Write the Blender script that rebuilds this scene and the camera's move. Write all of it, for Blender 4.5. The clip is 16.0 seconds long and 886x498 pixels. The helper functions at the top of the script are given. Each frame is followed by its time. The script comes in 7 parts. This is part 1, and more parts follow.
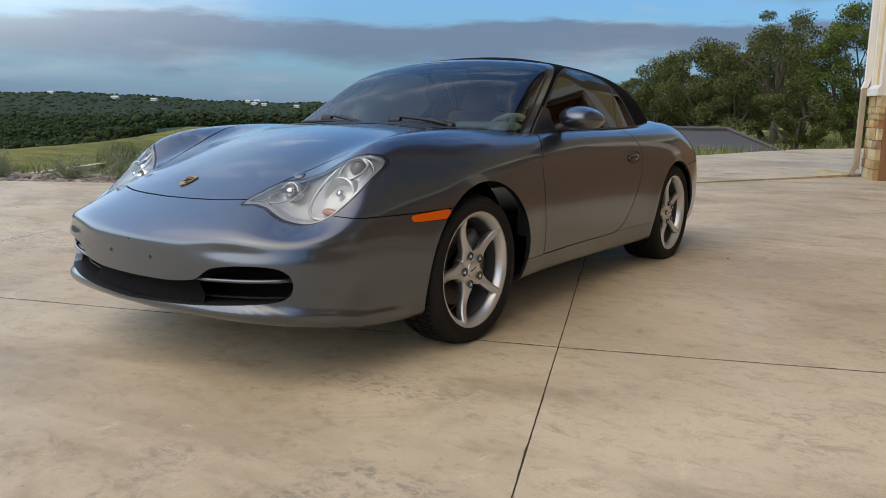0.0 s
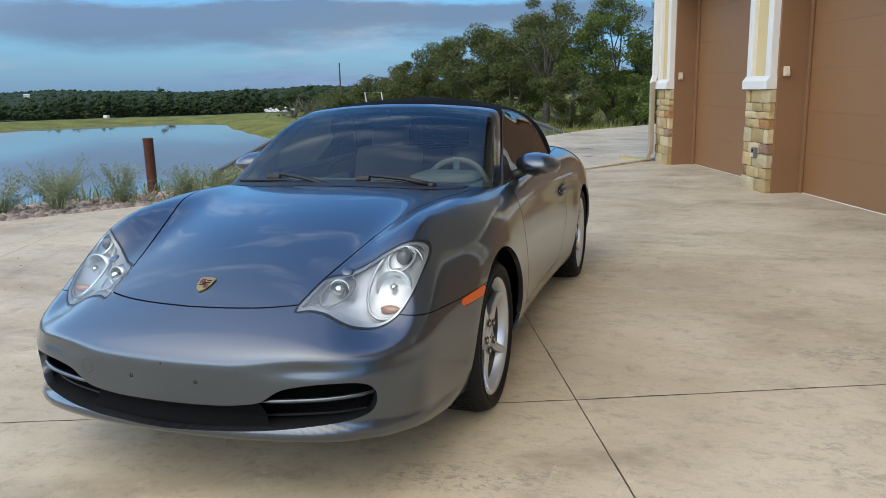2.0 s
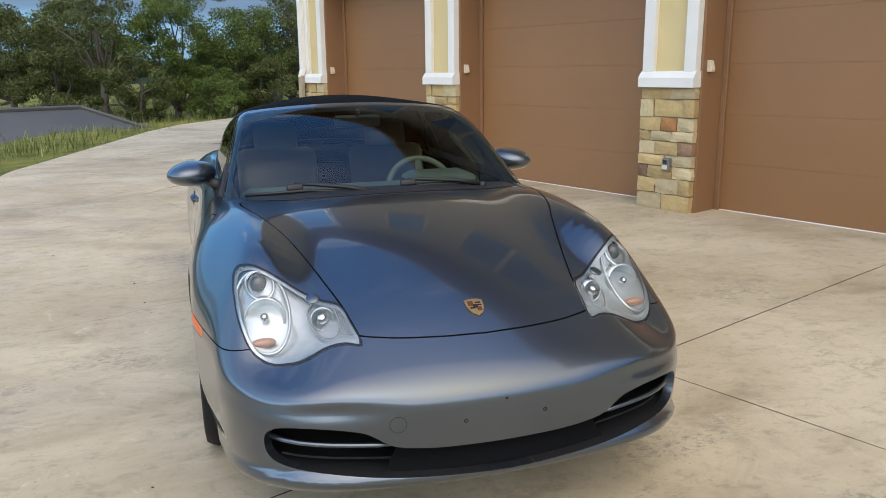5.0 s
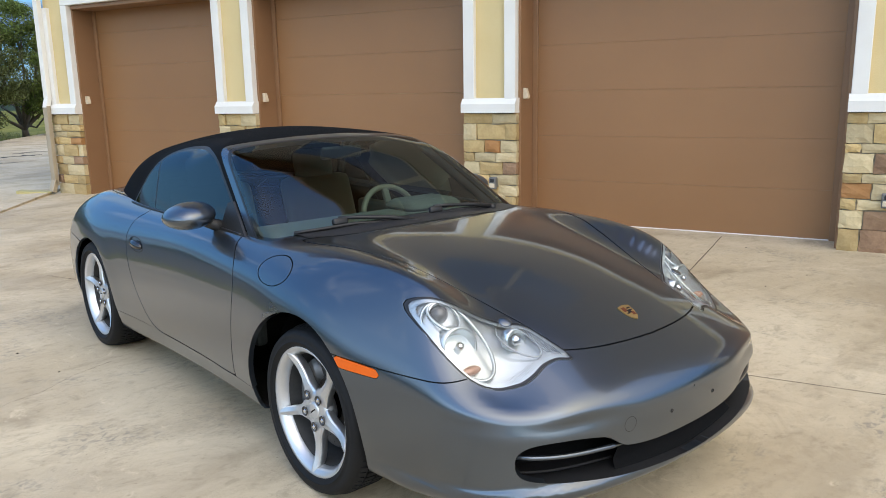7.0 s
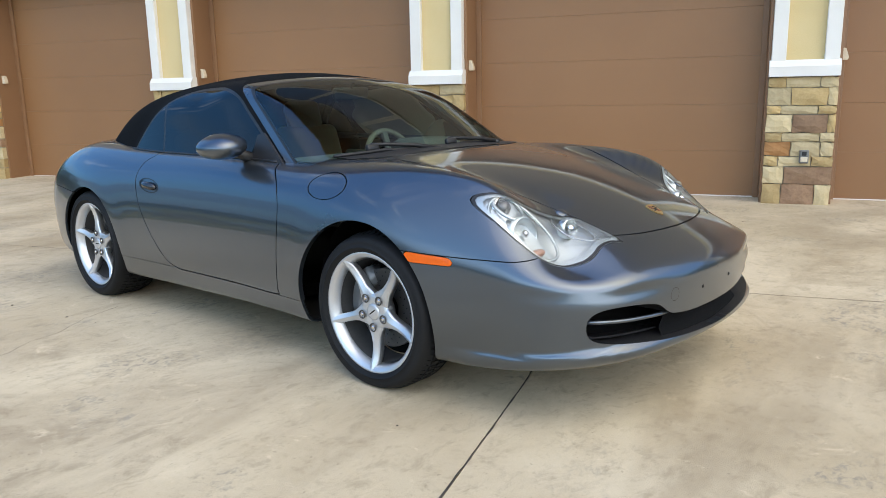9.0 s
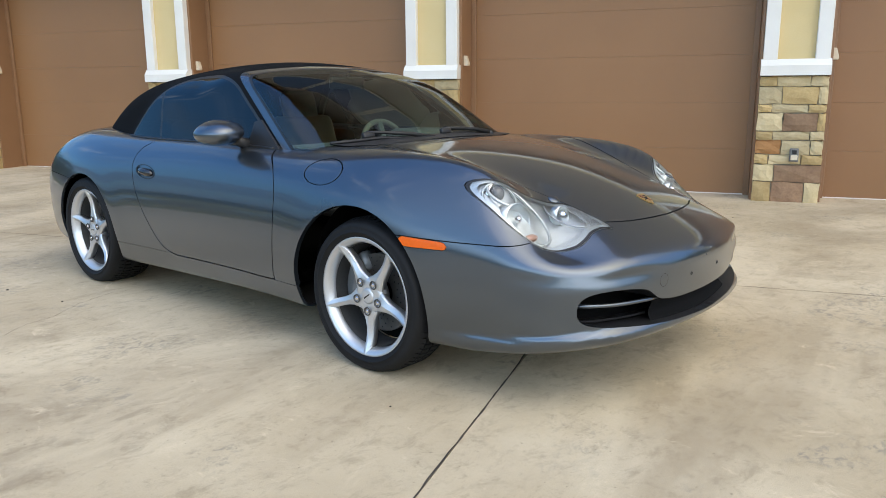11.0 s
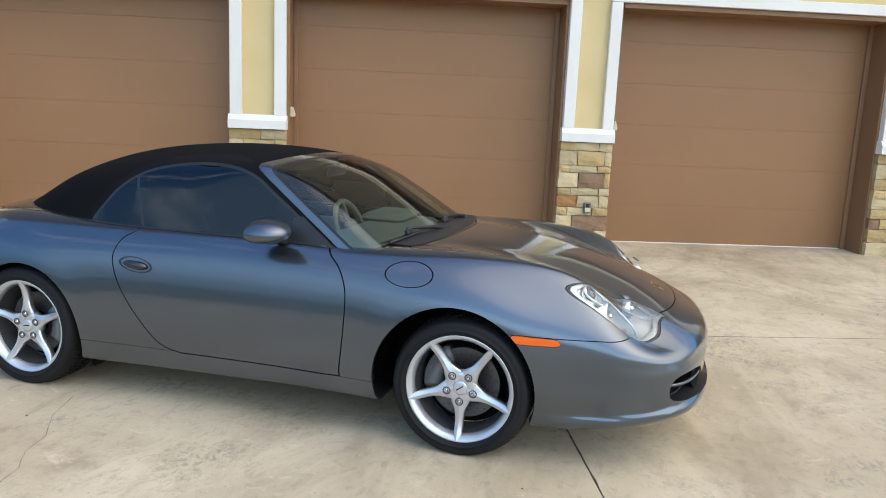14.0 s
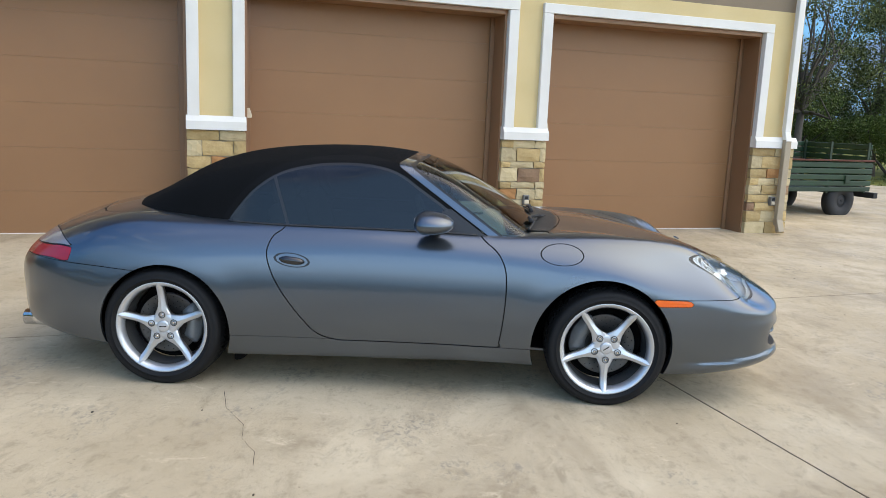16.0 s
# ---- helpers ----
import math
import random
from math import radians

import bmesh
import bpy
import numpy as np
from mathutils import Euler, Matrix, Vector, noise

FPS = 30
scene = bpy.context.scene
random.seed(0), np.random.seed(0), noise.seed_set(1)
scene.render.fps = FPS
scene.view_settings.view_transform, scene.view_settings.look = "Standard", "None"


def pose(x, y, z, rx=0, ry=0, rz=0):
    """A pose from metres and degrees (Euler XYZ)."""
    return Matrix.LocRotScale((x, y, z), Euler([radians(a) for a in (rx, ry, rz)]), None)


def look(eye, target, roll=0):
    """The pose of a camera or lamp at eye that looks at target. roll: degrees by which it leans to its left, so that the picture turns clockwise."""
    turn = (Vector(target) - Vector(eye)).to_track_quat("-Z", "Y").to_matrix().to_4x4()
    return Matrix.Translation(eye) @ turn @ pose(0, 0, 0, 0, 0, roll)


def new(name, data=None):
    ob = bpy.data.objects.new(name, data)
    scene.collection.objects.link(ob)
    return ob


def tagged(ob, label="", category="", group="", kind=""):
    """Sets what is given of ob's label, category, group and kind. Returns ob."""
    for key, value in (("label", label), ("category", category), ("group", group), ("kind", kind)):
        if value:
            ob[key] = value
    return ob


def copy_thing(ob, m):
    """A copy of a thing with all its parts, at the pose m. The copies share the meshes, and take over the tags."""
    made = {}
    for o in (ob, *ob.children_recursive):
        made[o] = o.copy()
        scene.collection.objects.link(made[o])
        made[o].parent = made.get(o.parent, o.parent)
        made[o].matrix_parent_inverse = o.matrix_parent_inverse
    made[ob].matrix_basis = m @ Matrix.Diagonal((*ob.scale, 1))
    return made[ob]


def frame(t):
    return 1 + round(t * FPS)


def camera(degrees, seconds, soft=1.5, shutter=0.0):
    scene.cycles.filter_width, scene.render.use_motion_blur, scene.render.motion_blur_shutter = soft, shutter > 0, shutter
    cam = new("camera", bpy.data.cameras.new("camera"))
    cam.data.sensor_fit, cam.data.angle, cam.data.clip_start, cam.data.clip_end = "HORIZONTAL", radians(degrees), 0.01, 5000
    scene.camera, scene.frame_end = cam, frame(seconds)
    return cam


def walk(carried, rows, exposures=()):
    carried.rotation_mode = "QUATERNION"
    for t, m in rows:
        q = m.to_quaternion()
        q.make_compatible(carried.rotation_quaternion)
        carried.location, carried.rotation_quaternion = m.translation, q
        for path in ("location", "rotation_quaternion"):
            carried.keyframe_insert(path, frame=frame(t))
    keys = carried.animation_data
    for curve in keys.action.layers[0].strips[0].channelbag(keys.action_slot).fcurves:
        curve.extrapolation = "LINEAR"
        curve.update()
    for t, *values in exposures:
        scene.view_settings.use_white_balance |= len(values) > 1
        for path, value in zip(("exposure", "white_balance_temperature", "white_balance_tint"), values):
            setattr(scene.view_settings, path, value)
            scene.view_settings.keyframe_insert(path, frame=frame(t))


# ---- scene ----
cam = camera(60.4, 16.0, soft=0.5)
PATH = [
    (0, (2.512, -2.615, 0.972), (1.374, -1.01, 0.613), 0.6),
    (0.5, (2.448, -2.719, 1.249), (1.377, -1.081, 0.834), 0.2),
    (1, (2.25, -2.737, 1.297), (1.297, -1.039, 0.842), 0.0),
    (1.5, (1.944, -2.81, 1.318), (1.137, -1.037, 0.865), -0.8),
    (2, (1.582, -2.953, 1.337), (0.971, -1.094, 0.923), -1.4),
    (2.5, (1.181, -3.021, 1.319), (0.709, -1.122, 0.908), -0.9),
    (3, (0.795, -3.087, 1.321), (0.494, -1.155, 0.901), -0.6),
    (3.5, (0.409, -3.137, 1.349), (0.321, -1.186, 0.92), -0.6),
    (6, (-1.508, -2.636, 1.421), (-0.537, -0.949, 0.963), -0.5),
    (6.5, (-1.832, -2.473, 1.427), (-0.701, -0.883, 0.99), -0.6),
    (7, (-2.15, -2.298, 1.453), (-0.872, -0.813, 1.05), -1.0),
    (7.5, (-2.437, -2.204, 1.448), (-1.06, -0.811, 1.043), -1.5),
    (8, (-2.567, -2.085, 1.393), (-1.125, -0.766, 0.969), -1.5),
    (8.5, (-2.729, -2.072, 1.318), (-1.253, -0.792, 0.888), -1.3),
    (9, (-2.794, -2.136, 1.174), (-1.329, -0.837, 0.765), -1.1),
    (9.2, (-2.797, -2.160, 1.086), (-1.336, -0.850, 0.695), -0.9),
    (10.25, (-2.83, -2.17, 1.01), (-1.355, -0.875, 0.607), -0.5),
    (11.3, (-2.860, -2.168, 1.247), (-1.372, -0.899, 0.822), -0.2),
    (11.5, (-2.897, -2.169, 1.332), (-1.395, -0.924, 0.891), -0.2),
    (12, (-2.987, -2.081, 1.429), (-1.415, -0.934, 0.966), -0.1),
    (12.5, (-3.054, -1.846, 1.453), (-1.395, -0.828, 0.991), 0.2),
    (13, (-3.309, -1.534, 1.481), (-1.539, -0.701, 1.061), 1.0),
    (13.5, (-3.631, -1.197, 1.515), (-1.772, -0.564, 1.139), 1.6),
    (14, (-3.901, -0.793, 1.519), (-2.012, -0.244, 1.16), 2.5),
    (14.5, (-4.236, -0.392, 1.518), (-2.327, 0.081, 1.154), 2.8),
    (15, (-4.413, -0.003, 1.481), (-2.478, 0.351, 1.119), 2.3),
    (15.5, (-4.567, 0.386, 1.488), (-2.608, 0.589, 1.142), 2.0),
    (16, (-4.678, 0.75, 1.478), (-2.708, 0.814, 1.135), 2.4),
]
walk(cam, [(t, look(eye, target, roll)) for t, eye, target, roll in PATH], [(0, 0.32, 8500, 12), (0.8, 0.48, 7800, 9), (2, 0.54, 7500, 7), (6, 0.70, 7900, 8), (8.5, 0.84, 7650, 6), (11.5, 0.75, 7700, 6), (13.5, 0.83, 7750, 7), (16, 0.73, 7750, 7)])

# ---------------------------------------------------------------- world and light
world = bpy.data.worlds.new("sky_world")
scene.world = world
world.use_nodes = True
wn, wl = world.node_tree.nodes, world.node_tree.links
wn.clear()
SUN_AZ, SUN_EL = 190.0, 52.0
w_out = wn.new("ShaderNodeOutputWorld")
w_bg = wn.new("ShaderNodeBackground")
w_sky = wn.new("ShaderNodeTexSky")
w_sky.sky_type = "NISHITA"
w_sky.sun_disc = False
w_sky.sun_elevation = radians(SUN_EL)
w_sky.sun_rotation = radians(SUN_AZ)
w_sky.air_density = 1.0
w_sky.dust_density = 0.4
w_sky.ozone_density = 4.0
w_co = wn.new("ShaderNodeTexCoord")
w_sep = wn.new("ShaderNodeSeparateXYZ")
wl.new(w_co.outputs["Generated"], w_sep.inputs[0])


def w_math(op, a, b):
    n = wn.new("ShaderNodeMath")
    n.operation = op
    for i, v in enumerate((a, b)):
        if isinstance(v, (int, float)):
            n.inputs[i].default_value = v
        else:
            wl.new(v, n.inputs[i])
    return n.outputs[0]


# clouds: the direction laid on a flat layer overhead, stretched into long banks
w_h = w_math("ADD", w_math("MAXIMUM", w_sep.outputs[2], 0.0), 0.15)
w_cx = w_math("DIVIDE", w_sep.outputs[0], w_h)
w_cy = w_math("DIVIDE", w_sep.outputs[1], w_h)
w_vec = wn.new("ShaderNodeCombineXYZ")
wl.new(w_cx, w_vec.inputs[0])
wl.new(w_cy, w_vec.inputs[1])
w_n1 = wn.new("ShaderNodeTexNoise")
w_n1.inputs["Scale"].default_value = 0.62
w_n1.inputs["Detail"].default_value = 8.0
w_n1.inputs["Roughness"].default_value = 0.58
w_n1.inputs["Distortion"].default_value = 0.35
wl.new(w_vec.outputs[0], w_n1.inputs["Vector"])
w_n2 = wn.new("ShaderNodeTexNoise")
w_n2.inputs["Scale"].default_value = 0.9
w_n2.inputs["Detail"].default_value = 6.0
wl.new(w_vec.outputs[0], w_n2.inputs["Vector"])
w_r1 = wn.new("ShaderNodeValToRGB")
w_r1.color_ramp.elements[0].position, w_r1.color_ramp.elements[1].position = 0.49, 0.66
wl.new(w_n1.outputs[0], w_r1.inputs[0])
w_r2 = wn.new("ShaderNodeValToRGB")
w_r2.color_ramp.elements[0].position, w_r2.color_ramp.elements[1].position = 0.38, 0.66
w_r2.color_ramp.elements[0].color = (0.95, 1.60, 2.75, 1)
w_r2.color_ramp.elements[1].color = (4.1, 5.4, 6.6, 1)
wl.new(w_n2.outputs[0], w_r2.inputs[0])
w_mix = wn.new("ShaderNodeMix")
w_mix.data_type = "RGBA"
# the cloud breaks over the west
w_dot3 = wn.new("ShaderNodeVectorMath")
w_dot3.operation = "DOT_PRODUCT"
wl.new(w_co.outputs["Generated"], w_dot3.inputs[0])
w_dot3.inputs[1].default_value = (-0.80, 0.12, 0.59)
w_gap = w_math("SUBTRACT", 1.0, w_math("MULTIPLY", w_math("POWER", w_math("MAXIMUM", w_dot3.outputs["Value"], 0.0), 5.0), 0.85))
wl.new(w_math("MULTIPLY", w_r1.outputs[0], w_gap), w_mix.inputs["Factor"])
w_tint = wn.new("ShaderNodeMix")
w_tint.data_type, w_tint.blend_type = "RGBA", "MULTIPLY"
w_tint.inputs["Factor"].default_value = 1.0
w_tint.inputs["B"].default_value = (0.46, 0.94, 1.36, 1)
wl.new(w_sky.outputs[0], w_tint.inputs["A"])
# the blue is deeper low down, where far haze and cloud shade it
w_low = wn.new("ShaderNodeMix")
w_low.data_type, w_low.blend_type = "RGBA", "MULTIPLY"
w_low.inputs["Factor"].default_value = 1.0
w_grey = wn.new("ShaderNodeCombineXYZ")
w_fac = w_math("ADD", w_math("MULTIPLY", w_math("MAXIMUM", w_sep.outputs[2], 0.0), 1.15), 0.60)
for w_i in range(3):
    wl.new(w_fac, w_grey.inputs[w_i])
wl.new(w_tint.outputs["Result"], w_low.inputs["A"])
wl.new(w_grey.outputs[0], w_low.inputs["B"])
wl.new(w_low.outputs["Result"], w_mix.inputs["A"])
wl.new(w_r2.outputs[0], w_mix.inputs["B"])
# thin bright cloud low over the south and west, where the sun's light comes through
w_dot = wn.new("ShaderNodeVectorMath")
w_dot.operation = "DOT_PRODUCT"
wl.new(w_co.outputs["Generated"], w_dot.inputs[0])
w_dot.inputs[1].default_value = (-0.72, -0.69, 0.0)
w_glow = w_math("POWER", w_math("MAXIMUM", w_dot.outputs["Value"], 0.0), 1.3)
W_GLOW_LOW, W_GLOW_HIGH = (0.02, 0.12), (0.22, 0.46)
w_sum = wn.new("ShaderNodeMix")
w_sum.data_type, w_sum.blend_type, w_sum.clamp_result = "RGBA", "ADD", False
w_sum.clamp_factor = False
# a blue-grey veil along the horizon
w_veil = wn.new("ShaderNodeMix")
w_veil.data_type = "RGBA"
wl.new(w_math("MULTIPLY", w_math("POWER", w_math("SUBTRACT", 1.0, w_math("MAXIMUM", w_sep.outputs[2], 0.0)), 11.0), 0.86), w_veil.inputs["Factor"])
wl.new(w_mix.outputs["Result"], w_veil.inputs["A"])
w_veil.inputs["B"].default_value = (0.92, 1.60, 3.30, 1)
# a long blue-grey bank of cloud low over the hills, its edges torn
w_map = wn.new("ShaderNodeMapping")
w_map.inputs["Scale"].default_value = (3.2, 3.2, 16.0)
wl.new(w_co.outputs["Generated"], w_map.inputs[0])
w_n3 = wn.new("ShaderNodeTexNoise")
w_n3.inputs["Scale"].default_value, w_n3.inputs["Detail"].default_value, w_n3.inputs["Roughness"].default_value = 1.0, 7.0, 0.6
wl.new(w_map.outputs[0], w_n3.inputs["Vector"])


def w_smooth(v, a, b):
    r = wn.new("ShaderNodeMapRange")
    r.interpolation_type = "SMOOTHSTEP"
    r.inputs["From Min"].default_value, r.inputs["From Max"].default_value = a, b
    wl.new(v, r.inputs[0])
    return r.outputs[0]


w_band = w_math("MULTIPLY", w_smooth(w_sep.outputs[2], *W_GLOW_LOW), w_math("SUBTRACT", 1.0, w_smooth(w_sep.outputs[2], *W_GLOW_HIGH)))
w_glow = w_math("MULTIPLY", w_math("MULTIPLY", w_glow, w_band), w_math("ADD", w_math("MULTIPLY", w_n3.outputs[0], 1.2), 0.35))
wl.new(w_glow, w_sum.inputs["Factor"])
w_torn = w_math("ADD", w_sep.outputs[2], w_math("MULTIPLY", w_math("SUBTRACT", w_n3.outputs[0], 0.5), 0.085))
w_bank = w_math("MULTIPLY", w_smooth(w_torn, 0.048, 0.078), w_math("SUBTRACT", 1.0, w_smooth(w_torn, 0.098, 0.110)))
w_low_cloud = wn.new("ShaderNodeMix")
w_low_cloud.data_type = "RGBA"
wl.new(w_math("MULTIPLY", w_bank, 0.85), w_low_cloud.inputs["Factor"])
wl.new(w_veil.outputs["Result"], w_low_cloud.inputs["A"])
w_low_cloud.inputs["B"].default_value = (0.86, 1.36, 2.45, 1)
wl.new(w_low_cloud.outputs["Result"], w_sum.inputs["A"])
w_sum.inputs["B"].default_value = (6.6, 7.6, 8.4, 1)
# a clear, bright stretch of blue half way up in the west
w_dot2 = wn.new("ShaderNodeVectorMath")
w_dot2.operation = "DOT_PRODUCT"
wl.new(w_co.outputs["Generated"], w_dot2.inputs[0])
w_dot2.inputs[1].default_value = (-0.96, 0.0, 0.28)
w_west = w_math("MULTIPLY", w_math("POWER", w_math("MAXIMUM", w_dot2.outputs["Value"], 0.0), 5.0), w_smooth(w_sep.outputs[2], 0.04, 0.22))
w_sum2 = wn.new("ShaderNodeMix")
w_sum2.data_type, w_sum2.blend_type, w_sum2.clamp_result = "RGBA", "ADD", False
w_sum2.clamp_factor = False
wl.new(w_west, w_sum2.inputs["Factor"])
wl.new(w_sum.outputs["Result"], w_sum2.inputs["A"])
w_sum2.inputs["B"].default_value = (1.9, 3.3, 5.4, 1)
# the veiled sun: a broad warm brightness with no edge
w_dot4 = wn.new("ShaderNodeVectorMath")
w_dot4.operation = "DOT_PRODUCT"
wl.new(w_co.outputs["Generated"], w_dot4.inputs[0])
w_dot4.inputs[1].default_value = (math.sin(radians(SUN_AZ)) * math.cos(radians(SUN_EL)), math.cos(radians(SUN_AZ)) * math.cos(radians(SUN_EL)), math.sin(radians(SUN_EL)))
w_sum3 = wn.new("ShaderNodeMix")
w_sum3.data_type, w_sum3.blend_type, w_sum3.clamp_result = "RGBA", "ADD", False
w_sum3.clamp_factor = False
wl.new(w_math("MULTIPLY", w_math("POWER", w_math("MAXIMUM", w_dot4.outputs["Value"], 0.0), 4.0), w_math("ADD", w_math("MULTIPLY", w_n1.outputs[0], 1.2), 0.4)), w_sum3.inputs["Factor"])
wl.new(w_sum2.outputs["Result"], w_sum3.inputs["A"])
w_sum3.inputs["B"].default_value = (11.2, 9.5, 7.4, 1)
# torn white wisps high over the pond
w_map5 = wn.new("ShaderNodeMapping")
w_map5.inputs["Scale"].default_value, w_map5.inputs["Rotation"].default_value = (2.2, 7.0, 4.0), (0.3, 0.2, 0.9)
wl.new(w_co.outputs["Generated"], w_map5.inputs[0])
w_n5 = wn.new("ShaderNodeTexNoise")
w_n5.inputs["Scale"].default_value, w_n5.inputs["Detail"].default_value, w_n5.inputs["Roughness"].default_value = 1.3, 8.0, 0.62
w_n5.inputs["Distortion"].default_value = 0.5
wl.new(w_map5.outputs[0], w_n5.inputs["Vector"])
w_dot5 = wn.new("ShaderNodeVectorMath")
w_dot5.operation = "DOT_PRODUCT"
wl.new(w_co.outputs["Generated"], w_dot5.inputs[0])
w_dot5.inputs[1].default_value = (-0.25, 0.70, 0.67)
w_sum5 = wn.new("ShaderNodeMix")
w_sum5.data_type, w_sum5.blend_type, w_sum5.clamp_result = "RGBA", "ADD", False
wl.new(w_math("MULTIPLY", w_math("MULTIPLY", w_smooth(w_n5.outputs[0], 0.50, 0.72), w_smooth(w_sep.outputs[2], 0.25, 0.42)), w_smooth(w_dot5.outputs["Value"], 0.70, 0.95)), w_sum5.inputs["Factor"])
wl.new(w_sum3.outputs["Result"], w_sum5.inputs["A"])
w_sum5.inputs["B"].default_value = (4.6, 4.7, 4.6, 1)
wl.new(w_sum5.outputs["Result"], w_bg.inputs[0])
w_bg.inputs[1].default_value = 0.125
wl.new(w_bg.outputs[0], w_out.inputs[0])

sun_data = bpy.data.lights.new("sun", "SUN")
sun_data.energy, sun_data.angle, sun_data.color = 0.50, radians(90), (1.0, 0.82, 0.58)
sun = new("sun", sun_data)
s_az, s_el = radians(SUN_AZ), radians(SUN_EL)
sun.matrix_world = look((0, 0, 30), Vector((0, 0, 30)) - Vector((math.sin(s_az) * math.cos(s_el), math.cos(s_az) * math.cos(s_el), math.sin(s_el))))


# ---------------------------------------------------------------- materials
def material(name, low, high, rough=0.6, metal=0.0, scale=3.0, fine=40.0, bump=0.2, spots=0.25, random_amount=0.0, stretch=(1, 1, 1), coat=0.0, rough_var=0.1, islands=0.0, world_space=False):
    """Two scales of variation between two colours, with grain in the relief."""
    m = bpy.data.materials.new(name)
    m.use_nodes = True
    nt = m.node_tree
    b = nt.nodes["Principled BSDF"]
    co = nt.nodes.new("ShaderNodeTexCoord")
    mp = nt.nodes.new("ShaderNodeMapping")
    mp.inputs["Scale"].default_value = stretch
    if world_space:
        geo = nt.nodes.new("ShaderNodeNewGeometry")
        nt.links.new(geo.outputs["Position"], mp.inputs[0])
    else:
        nt.links.new(co.outputs["Object"], mp.inputs[0])
    vec = mp.outputs[0]
    if random_amount:
        oi = nt.nodes.new("ShaderNodeObjectInfo")
        ad = nt.nodes.new("ShaderNodeVectorMath")
        ad.operation = "ADD"
        sc = nt.nodes.new("ShaderNodeVectorMath")
        sc.operation = "SCALE"
        cmb = nt.nodes.new("ShaderNodeCombineXYZ")
        for i in range(3):
            nt.links.new(oi.outputs["Random"], cmb.inputs[i])
        nt.links.new(cmb.outputs[0], sc.inputs[0])
        sc.inputs["Scale"].default_value = 37.0
        nt.links.new(vec, ad.inputs[0])
        nt.links.new(sc.outputs[0], ad.inputs[1])
        vec = ad.outputs[0]
    big = nt.nodes.new("ShaderNodeTexNoise")
    big.inputs["Scale"].default_value, big.inputs["Detail"].default_value = scale, 5.0
    nt.links.new(vec, big.inputs["Vector"])
    small = nt.nodes.new("ShaderNodeTexNoise")
    small.inputs["Scale"].default_value, small.inputs["Detail"].default_value = fine, 4.0
    nt.links.new(vec, small.inputs["Vector"])
    blend = nt.nodes.new("ShaderNodeMix")
    blend.inputs["Factor"].default_value = spots
    nt.links.new(big.outputs[0], blend.inputs["A"])
    nt.links.new(small.outputs[0], blend.inputs["B"])
    ramp = nt.nodes.new("ShaderNodeValToRGB")
    ramp.color_ramp.elements[0].position, ramp.color_ramp.elements[1].position = 0.3, 0.7
    ramp.color_ramp.elements[0].color, ramp.color_ramp.elements[1].color = (*low, 1), (*high, 1)
    nt.links.new(blend.outputs["Result"], ramp.inputs[0])
    colour = ramp.outputs[0]
    if random_amount or islands:
        hsv = nt.nodes.new("ShaderNodeHueSaturation")
        rg = nt.nodes.new("ShaderNodeMapRange")
        amount = random_amount or islands
        rg.inputs["To Min"].default_value, rg.inputs["To Max"].default_value = 1 - amount, 1 + amount
        if random_amount:
            nt.links.new(oi.outputs["Random"], rg.inputs[0])
        else:
            g2 = nt.nodes.new("ShaderNodeNewGeometry")
            nt.links.new(g2.outputs["Random Per Island"], rg.inputs[0])
        nt.links.new(rg.outputs[0], hsv.inputs["Value"])
        nt.links.new(colour, hsv.inputs["Color"])
        colour = hsv.outputs[0]
    nt.links.new(colour, b.inputs["Base Color"])
    rr = nt.nodes.new("ShaderNodeMapRange")
    rr.inputs["To Min"].default_value, rr.inputs["To Max"].default_value = max(rough - rough_var, 0.02), min(rough + rough_var, 1)
    nt.links.new(big.outputs[0], rr.inputs[0])
    nt.links.new(rr.outputs[0], b.inputs["Roughness"])
    b.inputs["Metallic"].default_value = metal
    b.inputs["Coat Weight"].default_value = coat
    b.inputs["Coat Roughness"].default_value = 0.03
    if bump:
        bp = nt.nodes.new("ShaderNodeBump")
        bp.inputs["Strength"].default_value, bp.inputs["Distance"].default_value = bump, 0.01
        nt.links.new(blend.outputs["Result"], bp.inputs["Height"])
        nt.links.new(bp.outputs[0], b.inputs["Normal"])
    return m


def dull(m, level):
    m.node_tree.nodes["Principled BSDF"].inputs["Specular IOR Level"].default_value = level
    return m


def plain(name, colour, rough=0.5, metal=0.0, coat=0.0, fine=60.0, bump=0.05, var=0.12):
    low = tuple(c * (1 - var) for c in colour)
    high = tuple(min(c * (1 + var), 1) for c in colour)
    return material(name, low, high, rough, metal, 5.0, fine, bump, 0.4, coat=coat, rough_var=0.05)


def glass_material(name, tint, ior=1.5, rough=0.0):
    m = bpy.data.materials.new(name)
    m.use_nodes = True
    nt = m.node_tree
    nt.nodes.remove(nt.nodes["Principled BSDF"])
    out = nt.nodes["Material Output"]
    tr = nt.nodes.new("ShaderNodeBsdfTransparent")
    tr.inputs[0].default_value = (*tint, 1)
    gl = nt.nodes.new("ShaderNodeBsdfGlossy")
    gl.inputs["Roughness"].default_value = rough
    fr = nt.nodes.new("ShaderNodeFresnel")
    fr.inputs[0].default_value = ior
    mx = nt.nodes.new("ShaderNodeMixShader")
    nt.links.new(fr.outputs[0], mx.inputs[0])
    nt.links.new(tr.outputs[0], mx.inputs[1])
    nt.links.new(gl.outputs[0], mx.inputs[2])
    nt.links.new(mx.outputs[0], out.inputs[0])
    return m


